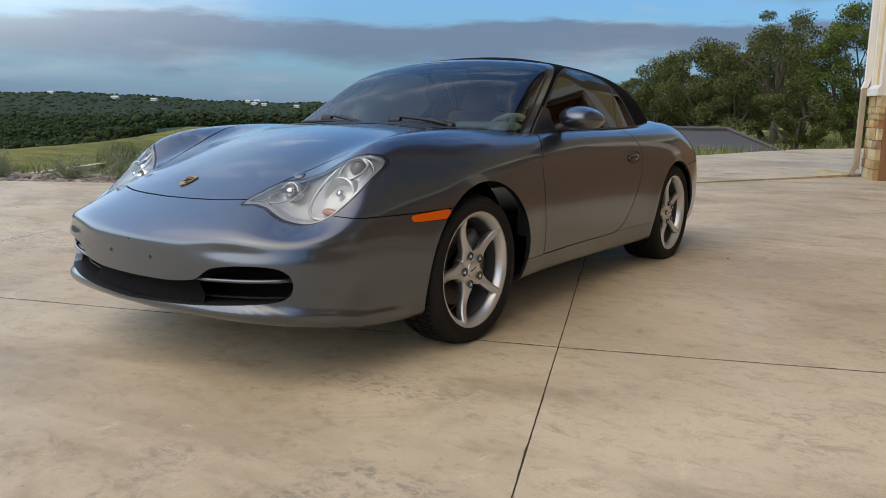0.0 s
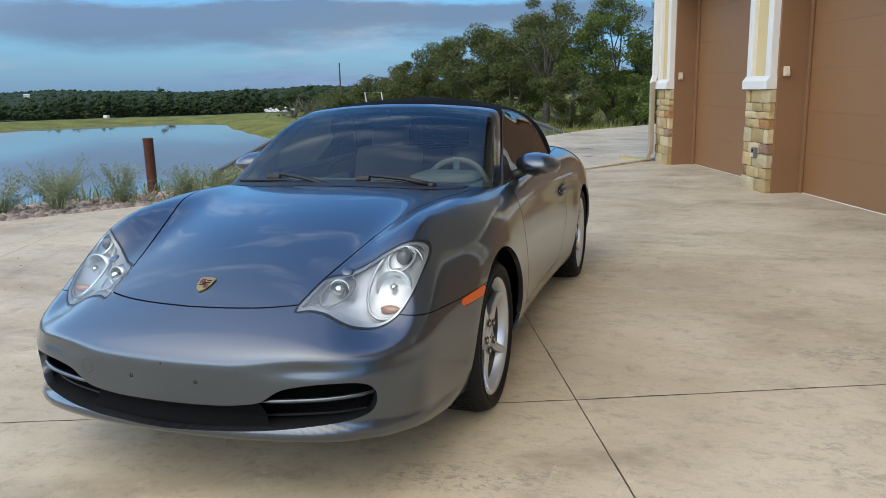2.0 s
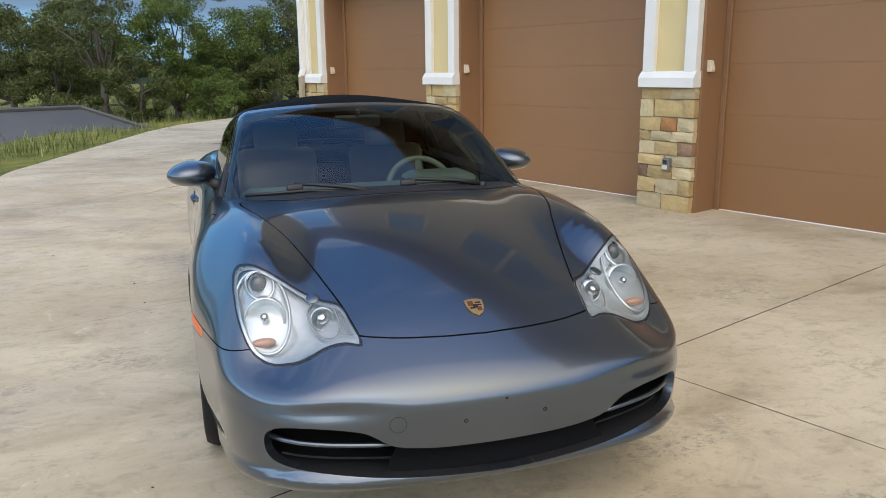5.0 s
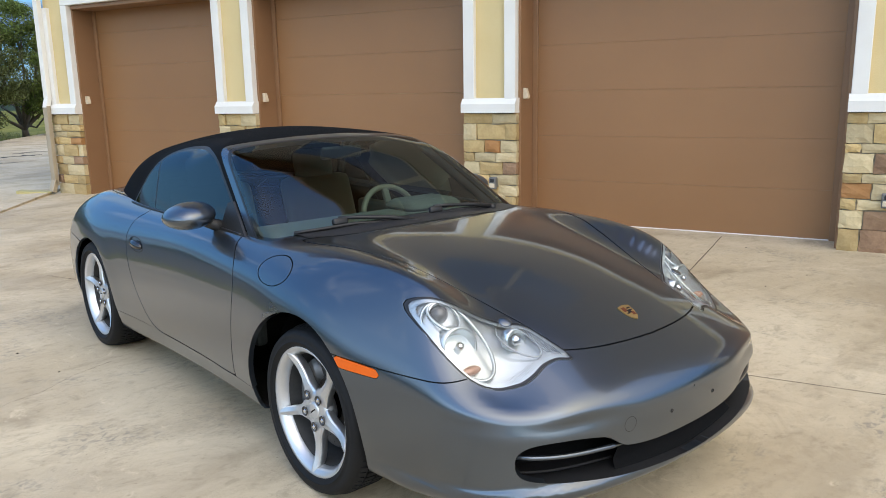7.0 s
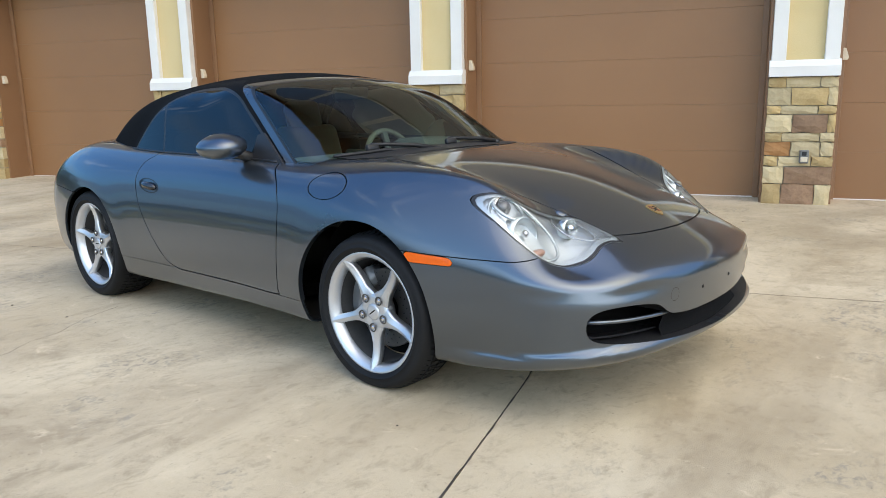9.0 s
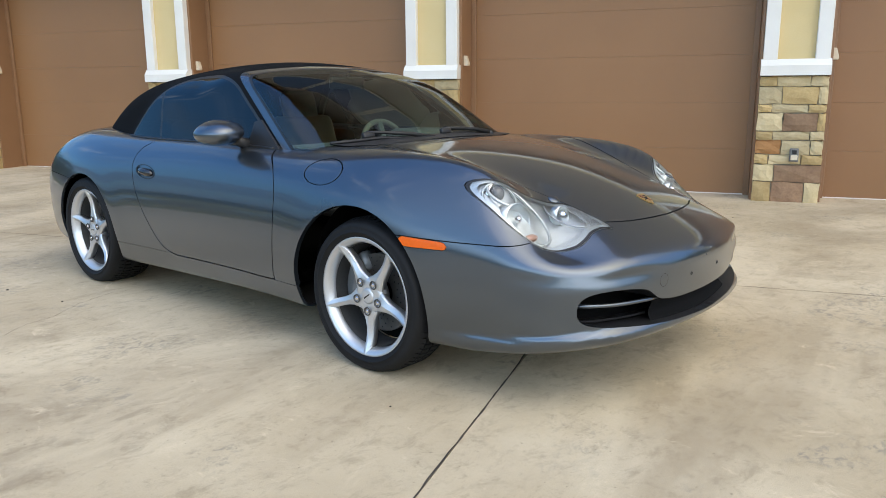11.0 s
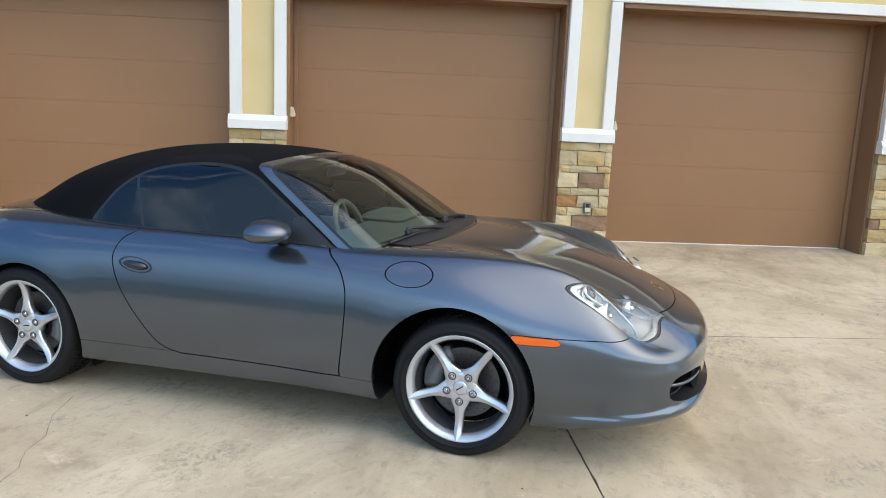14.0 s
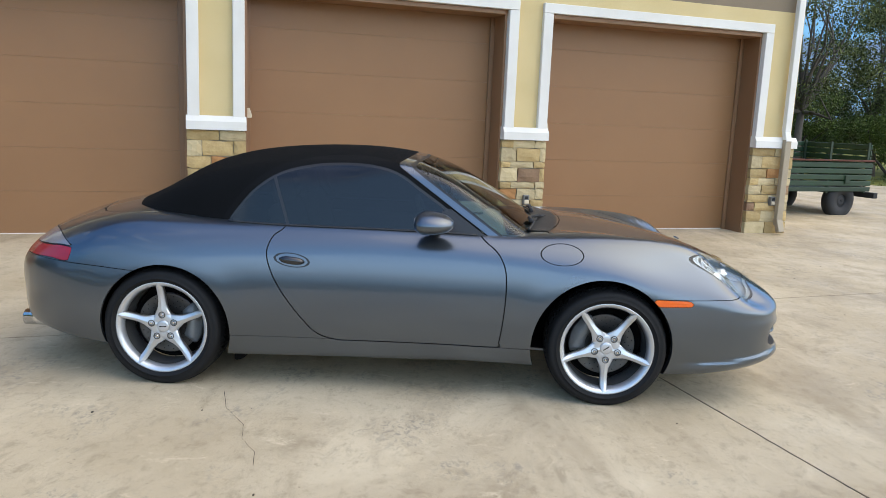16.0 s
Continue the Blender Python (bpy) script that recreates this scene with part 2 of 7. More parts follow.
def concrete_material(name, light, mid, stain, stains=0.55):
    """Broomed concrete: broad blotches, worn pale patches, brown stains, fine sand and pits."""
    m = bpy.data.materials.new(name)
    m.use_nodes = True
    nt = m.node_tree
    b = nt.nodes["Principled BSDF"]
    geo = nt.nodes.new("ShaderNodeNewGeometry")

    def noise_at(scale, detail, rough=0.55, stretch=(1, 1, 1), turn=0.0, distort=0.0):
        mp = nt.nodes.new("ShaderNodeMapping")
        mp.inputs["Scale"].default_value = stretch
        mp.inputs["Rotation"].default_value = (0, 0, turn)
        nt.links.new(geo.outputs["Position"], mp.inputs[0])
        n = nt.nodes.new("ShaderNodeTexNoise")
        n.inputs["Scale"].default_value, n.inputs["Detail"].default_value, n.inputs["Roughness"].default_value = scale, detail, rough
        n.inputs["Distortion"].default_value = distort
        nt.links.new(mp.outputs[0], n.inputs["Vector"])
        return n.outputs[0]

    def ramp(v, a, c, lo=0.0, hi=1.0):
        r = nt.nodes.new("ShaderNodeMapRange")
        r.interpolation_type = "SMOOTHSTEP"
        r.inputs["From Min"].default_value, r.inputs["From Max"].default_value = a, c
        r.inputs["To Min"].default_value, r.inputs["To Max"].default_value = lo, hi
        nt.links.new(v, r.inputs[0])
        return r.outputs[0]

    def mix(f, a, c, mode="MIX"):
        x = nt.nodes.new("ShaderNodeMix")
        x.data_type, x.blend_type = "RGBA", mode
        for key, v in (("Factor", f), ("A", a), ("B", c)):
            if isinstance(v, (int, float)):
                x.inputs[key].default_value = v
            elif isinstance(v, tuple):
                x.inputs[key].default_value = (*v, 1)
            else:
                nt.links.new(v, x.inputs[key])
        return x.outputs["Result"]

    col = mix(ramp(noise_at(0.7, 6, 0.6), 0.34, 0.66), mid, light)
    col = mix(ramp(noise_at(1.1, 7, 0.68, (1, 1.5, 1), 0.36, 0.6), 0.50, 0.72, 0, stains), col, stain)
    col = mix(ramp(noise_at(2.6, 8, 0.7, (1.0, 1.7, 1), -0.5, 0.8), 0.55, 0.75, 0, 0.45), col, tuple(c * 1.18 for c in light))
    col = mix(ramp(noise_at(0.42, 5, 0.62, (1, 1.7, 1), 0.2, 1.2), 0.48, 0.66, 0, 0.45), col, stain)
    col = mix(ramp(noise_at(5.5, 9, 0.78, (1, 1.6, 1), 0.3, 0.4), 0.50, 0.68, 0, 0.42), col, tuple(c * 0.8 for c in stain))
    col = mix(ramp(noise_at(3.4, 8, 0.8, (1.8, 1, 1), 1.1, 0.7), 0.58, 0.70, 0, 0.5), col, tuple(min(c * 1.3, 0.8) for c in light))
    col = mix(ramp(noise_at(14, 6, 0.75), 0.52, 0.74, 0, 0.45), col, stain)
    col = mix(ramp(noise_at(38, 5, 0.8), 0.55, 0.72, 0, 0.35), col, tuple(c * 0.75 for c in stain))
    # rough worn patches where the skin of the slab has gone
    worn = ramp(noise_at(1.3, 4, 0.6, (1, 1.3, 1), 0.7, 0.5), 0.54, 0.66, 0, 0.7)
    rough_skin = mix(worn, (0, 0, 0), mix(1.0, (0, 0, 0), ramp(noise_at(24, 6, 0.75, (1, 1.5, 1), 0.4, 0.6), 0.48, 0.62), "ADD"))
    col = mix(rough_skin, col, (0.23, 0.205, 0.165))
    grain = noise_at(260, 3, 0.7)
    col = mix(1.0, col, mix(ramp(grain, 0.3, 0.7), (0.91, 0.905, 0.90), (1.06, 1.06, 1.06)), "MULTIPLY")
    pits = ramp(noise_at(55, 2, 0.5), 0.71, 0.78, 0, 0.5)
    col = mix(pits, col, tuple(c * 0.5 for c in stain))
    nt.links.new(col, b.inputs["Base Color"])
    nt.links.new(ramp(noise_at(1.6, 5), 0.3, 0.7, 0.55, 0.85), b.inputs["Roughness"])
    bp = nt.nodes.new("ShaderNodeBump")
    bp.inputs["Strength"].default_value, bp.inputs["Distance"].default_value = 0.35, 0.004
    nt.links.new(grain, bp.inputs["Height"])
    nt.links.new(bp.outputs[0], b.inputs["Normal"])
    return m


M_CONCRETE = concrete_material("concrete", (0.60, 0.500, 0.345), (0.465, 0.372, 0.240), (0.27, 0.203, 0.124))
M_CONCRETE_FAR = concrete_material("concrete_far", (0.56, 0.51, 0.43), (0.45, 0.40, 0.33), (0.26, 0.22, 0.17), 0.7)
M_DIRT = material("joint_dirt", (0.03, 0.025, 0.02), (0.07, 0.055, 0.04), 0.95, 0, 4, 60, 0.5)
M_GRASSLAND = material("grassland", (0.030, 0.052, 0.010), (0.27, 0.245, 0.06), 0.95, 0, 0.30, 3.0, 0.8, 0.45, world_space=True)
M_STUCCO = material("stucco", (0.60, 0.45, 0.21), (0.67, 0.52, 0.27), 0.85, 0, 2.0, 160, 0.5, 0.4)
# Set darker than the stucco below to dim its reflection in the hood.
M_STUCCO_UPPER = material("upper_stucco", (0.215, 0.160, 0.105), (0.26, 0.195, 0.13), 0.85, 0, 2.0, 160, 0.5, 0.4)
M_WHITE = material("white_trim", (0.70, 0.66, 0.59), (0.78, 0.75, 0.68), 0.7, 0, 2.5, 120, 0.25, 0.3)
M_BROWN = material("brown_paint", (0.250, 0.119, 0.047), (0.290, 0.141, 0.057), 0.48, 0, 0.9, 150, 0.12, 0.3)
M_BROWN_TRIM = material("brown_trim", (0.235, 0.120, 0.057), (0.27, 0.14, 0.068), 0.45, 0, 1.4, 90, 0.12, 0.3, random_amount=0.04)
M_STONE = [
    material("sandstone", (0.36, 0.24, 0.10), (0.52, 0.37, 0.17), 0.85, 0, 7.0, 45, 0.9, 0.35, random_amount=0.22),
    material("stone_pale", (0.42, 0.32, 0.17), (0.58, 0.46, 0.27), 0.85, 0, 7.0, 45, 0.9, 0.35, random_amount=0.15),
    material("stone_brown", (0.17, 0.09, 0.05), (0.34, 0.21, 0.12), 0.85, 0, 5.0, 45, 0.9, 0.3, random_amount=0.2),
    material("stone_rust", (0.30, 0.13, 0.04), (0.42, 0.21, 0.08), 0.85, 0, 6.0, 45, 0.9, 0.3, random_amount=0.15),
]
M_MORTAR = material("mortar", (0.25, 0.21, 0.15), (0.36, 0.31, 0.23), 0.95, 0, 10, 80, 0.6)
M_METAL_ROOF = material("metal_roof", (0.075, 0.074, 0.072), (0.105, 0.103, 0.10), 0.6, 0.0, 0.7, 30, 0.08)
M_RUST = material("rusty_steel", (0.06, 0.018, 0.012), (0.13, 0.042, 0.025), 0.85, 0.1, 9, 60, 0.6)
M_BARK = material("bark", (0.05, 0.04, 0.03), (0.13, 0.11, 0.09), 0.95, 0, 5, 40, 1.0, stretch=(1, 1, 0.3))
M_DEAD = material("dead_wood", (0.13, 0.115, 0.095), (0.24, 0.215, 0.185), 0.95, 0, 5, 40, 0.6)
M_LEAF = material("oak_leaves", (0.044, 0.058, 0.018), (0.128, 0.146, 0.048), 0.7, 0, 0.5, 9, 0.0, 0.4, islands=0.45)
M_LEAF2 = material("cedar_leaves", (0.052, 0.082, 0.018), (0.13, 0.175, 0.042), 0.7, 0, 0.5, 9, 0.0, 0.4, islands=0.4)
M_FAR_LEAF = material("far_woods", (0.026, 0.042, 0.018), (0.056, 0.080, 0.032), 0.9, 0, 0.05, 0.8, 0.0, 0.4, islands=0.10)
M_FAR_LAND = material("wooded_land", (0.018, 0.034, 0.020), (0.046, 0.064, 0.036), 0.95, 0, 0.012, 0.09, 0.3, 0.5, world_space=True)
M_SHRUB = material("shrub_leaves", (0.15, 0.185, 0.095), (0.27, 0.31, 0.18), 0.8, 0, 2, 20, 0.0, 0.4, islands=0.3)
M_BLADE = material("grass_blades", (0.11, 0.14, 0.04), (0.24, 0.25, 0.10), 0.8, 0, 1, 15, 0.0, 0.4, islands=0.3)
M_ROCK = material("river_rock", (0.13, 0.09, 0.062), (0.38, 0.30, 0.235), 0.8, 0, 3, 40, 0.4, 0.3, islands=0.45)
M_PIPE = plain("galvanised_pipe", (0.62, 0.62, 0.60), 0.5, 0.3)
M_POLE = plain("pole_wood", (0.10, 0.075, 0.055), 0.9)
M_GREEN = material("green_paint", (0.004, 0.024, 0.009), (0.010, 0.045, 0.018), 0.45, 0, 3, 40, 0.15)
# Green for bed, stakes and latch, with shade put into the colour.
M_GREEN_DARK = plain("green_shadow_paint", (0.010, 0.03, 0.014), 0.6)
M_GREY_BOX = plain("grey_box", (0.17, 0.165, 0.155), 0.45, 0.3)
M_BEIGE = plain("beige_plastic", (0.60, 0.50, 0.36), 0.5)
M_BLACK_RUBBER = plain("black_rubber", (0.018, 0.018, 0.019), 0.75, 0, 0, 90, 0.2)
M_UPPER_PANE = plain("upper_pane", (0.012, 0.015, 0.018), 0.04, 0, 1.0, 60, 0.0)
M_YELLOW = plain("worn_yellow", (0.46, 0.39, 0.17), 0.7)
M_TAN = plain("tan_paint", (0.36, 0.29, 0.20), 0.55)

for leafy, level in ((M_METAL_ROOF, 0.25), (M_LEAF, 0.2), (M_LEAF2, 0.2), (M_FAR_LEAF, 0.08), (M_FAR_LAND, 0.05), (M_GRASSLAND, 0.1), (M_BLADE, 0.2)):
    dull(leafy, level)

M_WATER = bpy.data.materials.new("pond_water")
M_WATER.use_nodes = True
nt = M_WATER.node_tree
wb = nt.nodes["Principled BSDF"]
wb.inputs["Base Color"].default_value = (0.13, 0.17, 0.20, 1)
wb.inputs["Roughness"].default_value = 0.03
wb.inputs["IOR"].default_value = 1.33
g0 = nt.nodes.new("ShaderNodeNewGeometry")
n0 = nt.nodes.new("ShaderNodeTexNoise")
n0.inputs["Scale"].default_value, n0.inputs["Detail"].default_value = 1.3, 3.0
nt.links.new(g0.outputs["Position"], n0.inputs["Vector"])
b0 = nt.nodes.new("ShaderNodeBump")
b0.inputs["Strength"].default_value, b0.inputs["Distance"].default_value = 0.02, 0.008
nt.links.new(n0.outputs[0], b0.inputs["Height"])
nt.links.new(b0.outputs[0], wb.inputs["Normal"])


# ---------------------------------------------------------------- mesh helpers
def mesh_of(bm, name, mat, smooth=False):
    me = bpy.data.meshes.new(name)
    bm.to_mesh(me)
    bm.free()
    for m in (mat if isinstance(mat, (list, tuple)) else [mat]):
        me.materials.append(m)
    if smooth:
        me.shade_smooth()
    return me


def part(name, bm, mat, parent=None, label="", smooth=False):
    """One bmesh as one mesh object, under a thing or a part."""
    ob = new(name, mesh_of(bm, name, mat, smooth))
    if parent is not None:
        ob.parent = parent
    return tagged(ob, label)


def thing(name, label, category, m=None, group="", kind=""):
    ob = new(name)
    if m is not None:
        ob.matrix_world = m
    return tagged(ob, label, category, group, kind)


def add_box(bm, lo, hi, bevel=0.0, m=None):
    lo, hi = Vector(lo), Vector(hi)
    got = bmesh.ops.create_cube(bm, size=1.0, matrix=Matrix.Translation((lo + hi) / 2) @ Matrix.Diagonal((*(hi - lo), 1)))
    if bevel:
        edges = list({e for v in got["verts"] for e in v.link_edges})
        got2 = bmesh.ops.bevel(bm, geom=edges, offset=bevel, segments=2, affect="EDGES", profile=0.5)
        if m is not None:
            bmesh.ops.transform(bm, matrix=m, verts=got2["verts"])
        return bm
    if m is not None:
        bmesh.ops.transform(bm, matrix=m, verts=got["verts"])
    return bm


def box(lo, hi, bevel=0.0):
    return add_box(bmesh.new(), lo, hi, bevel)


def add_tube(bm, pts, radii, sides=8, caps=True):
    """A tube along points, with a radius at each."""
    pts = [Vector(p) for p in pts]
    if isinstance(radii, (int, float)):
        radii = [radii] * len(pts)
    rings, side = [], None
    for i, p in enumerate(pts):
        d = (pts[min(i + 1, len(pts) - 1)] - pts[max(i - 1, 0)]).normalized()
        if side is None:
            side = d.orthogonal().normalized()
        side = (side - d * side.dot(d)).normalized()
        up = d.cross(side)
        rings.append([bm.verts.new(p + radii[i] * (math.cos(2 * math.pi * k / sides) * side + math.sin(2 * math.pi * k / sides) * up)) for k in range(sides)])
    for a, b in zip(rings, rings[1:]):
        for k in range(sides):
            bm.faces.new((a[k], a[(k + 1) % sides], b[(k + 1) % sides], b[k]))
    if caps:
        bm.faces.new(rings[0][::-1])
        bm.faces.new(rings[-1])
    return bm


def tube(pts, radii, sides=8):
    return add_tube(bmesh.new(), pts, radii, sides)


def add_lathe(bm, profile, sides=48, axis="x", closed=False):
    """A profile of (along, radius) turned about an axis through the origin."""
    rings = []
    for al, r in profile:
        ring = []
        for k in range(sides):
            c, s = math.cos(2 * math.pi * k / sides) * r, math.sin(2 * math.pi * k / sides) * r
            ring.append(bm.verts.new((al, c, s) if axis == "x" else (c, s, al)))
        rings.append(ring)
    pairs = list(zip(rings, rings[1:])) + ([(rings[-1], rings[0])] if closed else [])
    for a, b in pairs:
        for k in range(sides):
            bm.faces.new((a[k], a[(k + 1) % sides], b[(k + 1) % sides], b[k]))
    return bm


def add_prism(bm, outline, lo, hi, axis="z"):
    """An outline pulled along an axis."""
    def at(p, h):
        return {"z": (p[0], p[1], h), "x": (h, p[0], p[1]), "y": (p[0], h, p[1])}[axis]
    a = [bm.verts.new(at(p, lo)) for p in outline]
    b = [bm.verts.new(at(p, hi)) for p in outline]
    n = len(outline)
    bm.faces.new(a[::-1])
    bm.faces.new(b)
    for k in range(n):
        bm.faces.new((a[k], a[(k + 1) % n], b[(k + 1) % n], b[k]))
    bmesh.ops.recalc_face_normals(bm, faces=bm.faces)
    return bm


def data_mesh(name, V, F, mat, normals=None, smooth=True):
    """A mesh from arrays: triangles or quads."""
    V, F = np.asarray(V, np.float32), np.asarray(F, np.int32)
    me = bpy.data.meshes.new(name)
    k = F.shape[1]
    me.vertices.add(len(V))
    me.vertices.foreach_set("co", V.ravel())
    me.loops.add(F.size)
    me.loops.foreach_set("vertex_index", F.ravel())
    me.polygons.add(len(F))
    me.polygons.foreach_set("loop_start", np.arange(0, F.size, k, dtype=np.int32))
    me.update(calc_edges=True)
    me.validate()
    if smooth:
        me.shade_smooth()
    if normals is not None:
        me.normals_split_custom_set_from_vertices(np.asarray(normals, np.float32))
    for m in (mat if isinstance(mat, (list, tuple)) else [mat]):
        me.materials.append(m)
    return me


# ---------------------------------------------------------------- ground, pond, driveway
WALL = pose(0, 0, 0, 0, 0, 20.4)
PIERS = ((9.31, 8.70), (5.91, 5.30), (2.36, 1.765), (-1.28, -1.85), (-4.99, -5.66))
DOOR_N, PIER_N, TOP = 4.95, 4.55, 8.0
DRIVE = [(-34, -40), (-34, -16), (-8.2, 1.9), (-5.6, 3.45), (-4.6, 4.95), (-3.75, 6.0), (-3.6, 7.6), (-3.45, 9.6), (-2.7, 12.5), (-1.9, 16.5), (-1.3, 18.6), (0.3, 21.4), (1.7, 24), (3.9, 28), (6, 32), (9, 32), (9, 13), (19, 6), (18.5, -6.5), (15, -12.5), (15, -40)]
POND = [(-19, 14.5), (-26, 14.5), (-33.5, 17.5), (-43.2, 24.1), (-48.8, 31.0), (-67.5, 50.5), (-94, 80), (-94, 88), (-81, 104), (-70, 102), (-52, 80), (-38, 64), (-30.5, 52), (-24, 38), (-18, 27)]
WATER_Z = -3.2


def poly_distance(px, py, outline):
    """Signed distance to an outline, negative inside; arrays."""
    P = np.asarray(outline, float)
    Q = np.roll(P, -1, 0)
    best = np.full(px.shape, 1e18)
    inside = np.zeros(px.shape, bool)
    for (ax, ay), (bx, by) in zip(P, Q):
        dx, dy = bx - ax, by - ay
        t = np.clip(((px - ax) * dx + (py - ay) * dy) / (dx * dx + dy * dy + 1e-18), 0, 1)
        best = np.minimum(best, (px - ax - t * dx) ** 2 + (py - ay - t * dy) ** 2)
        cross = ((ay > py) != (by > py))
        with np.errstate(divide="ignore", invalid="ignore"):
            inside ^= cross & (px < (bx - ax) * (py - ay) / (by - ay + 1e-18) + ax)
    d = np.sqrt(best)
    return np.where(inside, -d, d)


def step(v, a, b):
    t = np.clip((v - a) / (b - a), 0, 1)
    return t * t * (3 - 2 * t)


def land_height(x, y):
    x, y = np.asarray(x, float), np.asarray(y, float)
    d = poly_distance(x, y, DRIVE)
    p = poly_distance(x, y, POND)
    far = np.hypot(x, y)
    az = np.degrees(np.arctan2(x, y))
    to_pond = step(-az, 8, 24) * step(az, -150, -95)
    z = -0.06 - 0.06 * step(d, 0, 2) - (0.75 * step(d, 1.6, 8) + 1.55 * step(d, 4, 22)) * to_pond - 0.3 * step(d, 2, 30) * (1 - to_pond)
    bank = -2.45 + 0.25 * np.sin(x * 0.07 + y * 0.05)
    z = np.where(p > 0, z * step(p, -1, 14) + (1 - step(p, -1, 14)) * (WATER_Z + 0.20 * np.maximum(p, 0) ** 0.7), z)
    z = np.where(p <= 0, WATER_Z - 0.1 - 0.05 * np.minimum(-p, 10), z)
    beyond = step(far, 120, 420) * step(-az, -5, 40)
    z = z - 9.0 * np.maximum(beyond, step(far, 45, 170) * step(-az, 53, 62) * step(p, 4, 30))
    ridge = step(far, 700, 1500) * (22 + 9 * step(-az, 42, 70) + 5 * np.sin(az * 0.09 + 1.0) + 2 * np.sin(az * 0.4) + 1.0 * np.sin(az * 1.1))
    z = z + ridge
    z = np.where((p > 3) & (d > 1), z + 0.10 * np.sin(x * 0.7 + 1.3) * np.sin(y * 0.6) * np.minimum(far / 40, 1), z)
    return z


ang = np.radians(np.linspace(0, 360, 361)[:-1])
rad = np.concatenate([[0.5], np.geomspace(2, 3500, 170)])
gx = np.outer(rad, np.sin(ang))
gy = np.outer(rad, np.cos(ang))
gz = land_height(gx, gy)
GV = np.stack([gx, gy, gz], -1).reshape(-1, 3)
na = len(ang)
ii, jj = np.meshgrid(np.arange(len(rad) - 1), np.arange(na), indexing="ij")
GF = np.stack([ii * na + jj, (ii + 1) * na + jj, (ii + 1) * na + (jj + 1) % na, ii * na + (jj + 1) % na], -1).reshape(-1, 4)[:, ::-1]
land = new("ground", data_mesh("ground", GV, GF, M_GRASSLAND))
land.data.materials.append(M_FAR_LAND)
far_ring = int(np.searchsorted(rad, 150.0)) * na
land.data.polygons.foreach_set("material_index", (GF.min(1) >= far_ring).astype(np.int32))
tagged(land, "dry green grassland sloping down to a pond", "ground", kind="structure")

bm = bmesh.new()
bm.faces.new([bm.verts.new((x, y, WATER_Z)) for x, y in POND])
bmesh.ops.recalc_face_normals(bm, faces=bm.faces)
if bm.faces[:][0].normal.z < 0:
    bmesh.ops.reverse_faces(bm, faces=bm.faces)
bmesh.ops.transform(bm, matrix=Matrix.Translation((-40, 40, 0)) @ Matrix.Diagonal((1.04, 1.04, 1, 1)) @ Matrix.Translation((40, -40, 0)), verts=bm.verts)
tagged(part("water", bm, M_WATER), "still pond reflecting the cloudy sky", "pond", kind="structure")

# joints run with the garage wall: one along it, one across it, one further out
JOINT_N, JOINT_OUT, JOINT_A = 1.12, -3.0, -0.28
LONG = pose(0, 0, 0, 0, 0, 21.8)
STEP_LINE = ((-2.6, 4.95), (0.86, 10.25))


def drive_piece(name, planes, mat, label, lift=0.0, slope=False, parent=None, cuts=()):
    b = bmesh.new()
    b.faces.new([b.verts.new((x, y, 0)) for x, y in DRIVE])
    for co, no in planes:
        geom = b.verts[:] + b.edges[:] + b.faces[:]
        bmesh.ops.bisect_plane(b, geom=geom, plane_co=co, plane_no=no, clear_outer=True)
    if not b.faces:
        b.free()
        return None
    for co, no in cuts:
        bmesh.ops.bisect_plane(b, geom=b.verts[:] + b.edges[:] + b.faces[:], plane_co=co, plane_no=no)
    bmesh.ops.triangulate(b, faces=b.faces)
    got = bmesh.ops.extrude_face_region(b, geom=b.faces[:])
    tops = [v for v in got["geom"] if isinstance(v, bmesh.types.BMVert)]
    n = Vector((math.cos(radians(21.8)), math.sin(radians(21.8)), 0))
    for v in b.verts:
        v.co.z = -0.12 + lift
    for v in tops:
        v.co.z = lift + (0.04 * max(0.0, (v.co.dot(n) - JOINT_N) / (DOOR_N - JOINT_N)) if slope else 0.0)
    bmesh.ops.recalc_face_normals(b, faces=b.faces)
    ob = part(name, b, mat, parent)
    return ob


def wall_point(n, a, z=0.0):
    return WALL @ Vector((n, a, z))


wn_dir, wa_dir = wall_point(1, 0), wall_point(0, 1)
s0, s1 = Vector((*STEP_LINE[0], 0)), Vector((*STEP_LINE[1], 0))
s_no = Vector((-(s1 - s0).y, (s1 - s0).x, 0)).normalized()
g, gl = 0.0035, 0.0025
ln_dir = LONG @ Vector((1, 0, 0))
drive = thing("pavement", "sandy concrete driveway of large slabs with sawn joints", "driveway", kind="structure")
near = (s0, s_no)
for n_lo, n_hi in ((None, JOINT_OUT), (JOINT_OUT, JOINT_N), (JOINT_N, None)):
    for a_lo, a_hi in ((None, JOINT_A), (JOINT_A, None)):
        pl = [near]
        if n_lo is not None:
            pl.append((LONG @ Vector((n_lo + gl, 0, 0)), -ln_dir))
        if n_hi is not None:
            pl.append((LONG @ Vector((n_hi - gl, 0, 0)), ln_dir))
        if a_lo is not None:
            pl.append((wall_point(0, a_lo + g), -wa_dir))
        if a_hi is not None:
            pl.append((wall_point(0, a_hi - g), wa_dir))
        drive_piece("slab", pl, M_CONCRETE, "", lift=0.012, slope=n_lo == JOINT_N, parent=drive)
far_slab = drive_piece("slab", [(s0, -s_no)], M_CONCRETE, "", lift=0.085, parent=drive, cuts=[(s0.lerp(s1, k), s1 - s0) for k in (0.3, 0.5, 0.75, 1.0)])
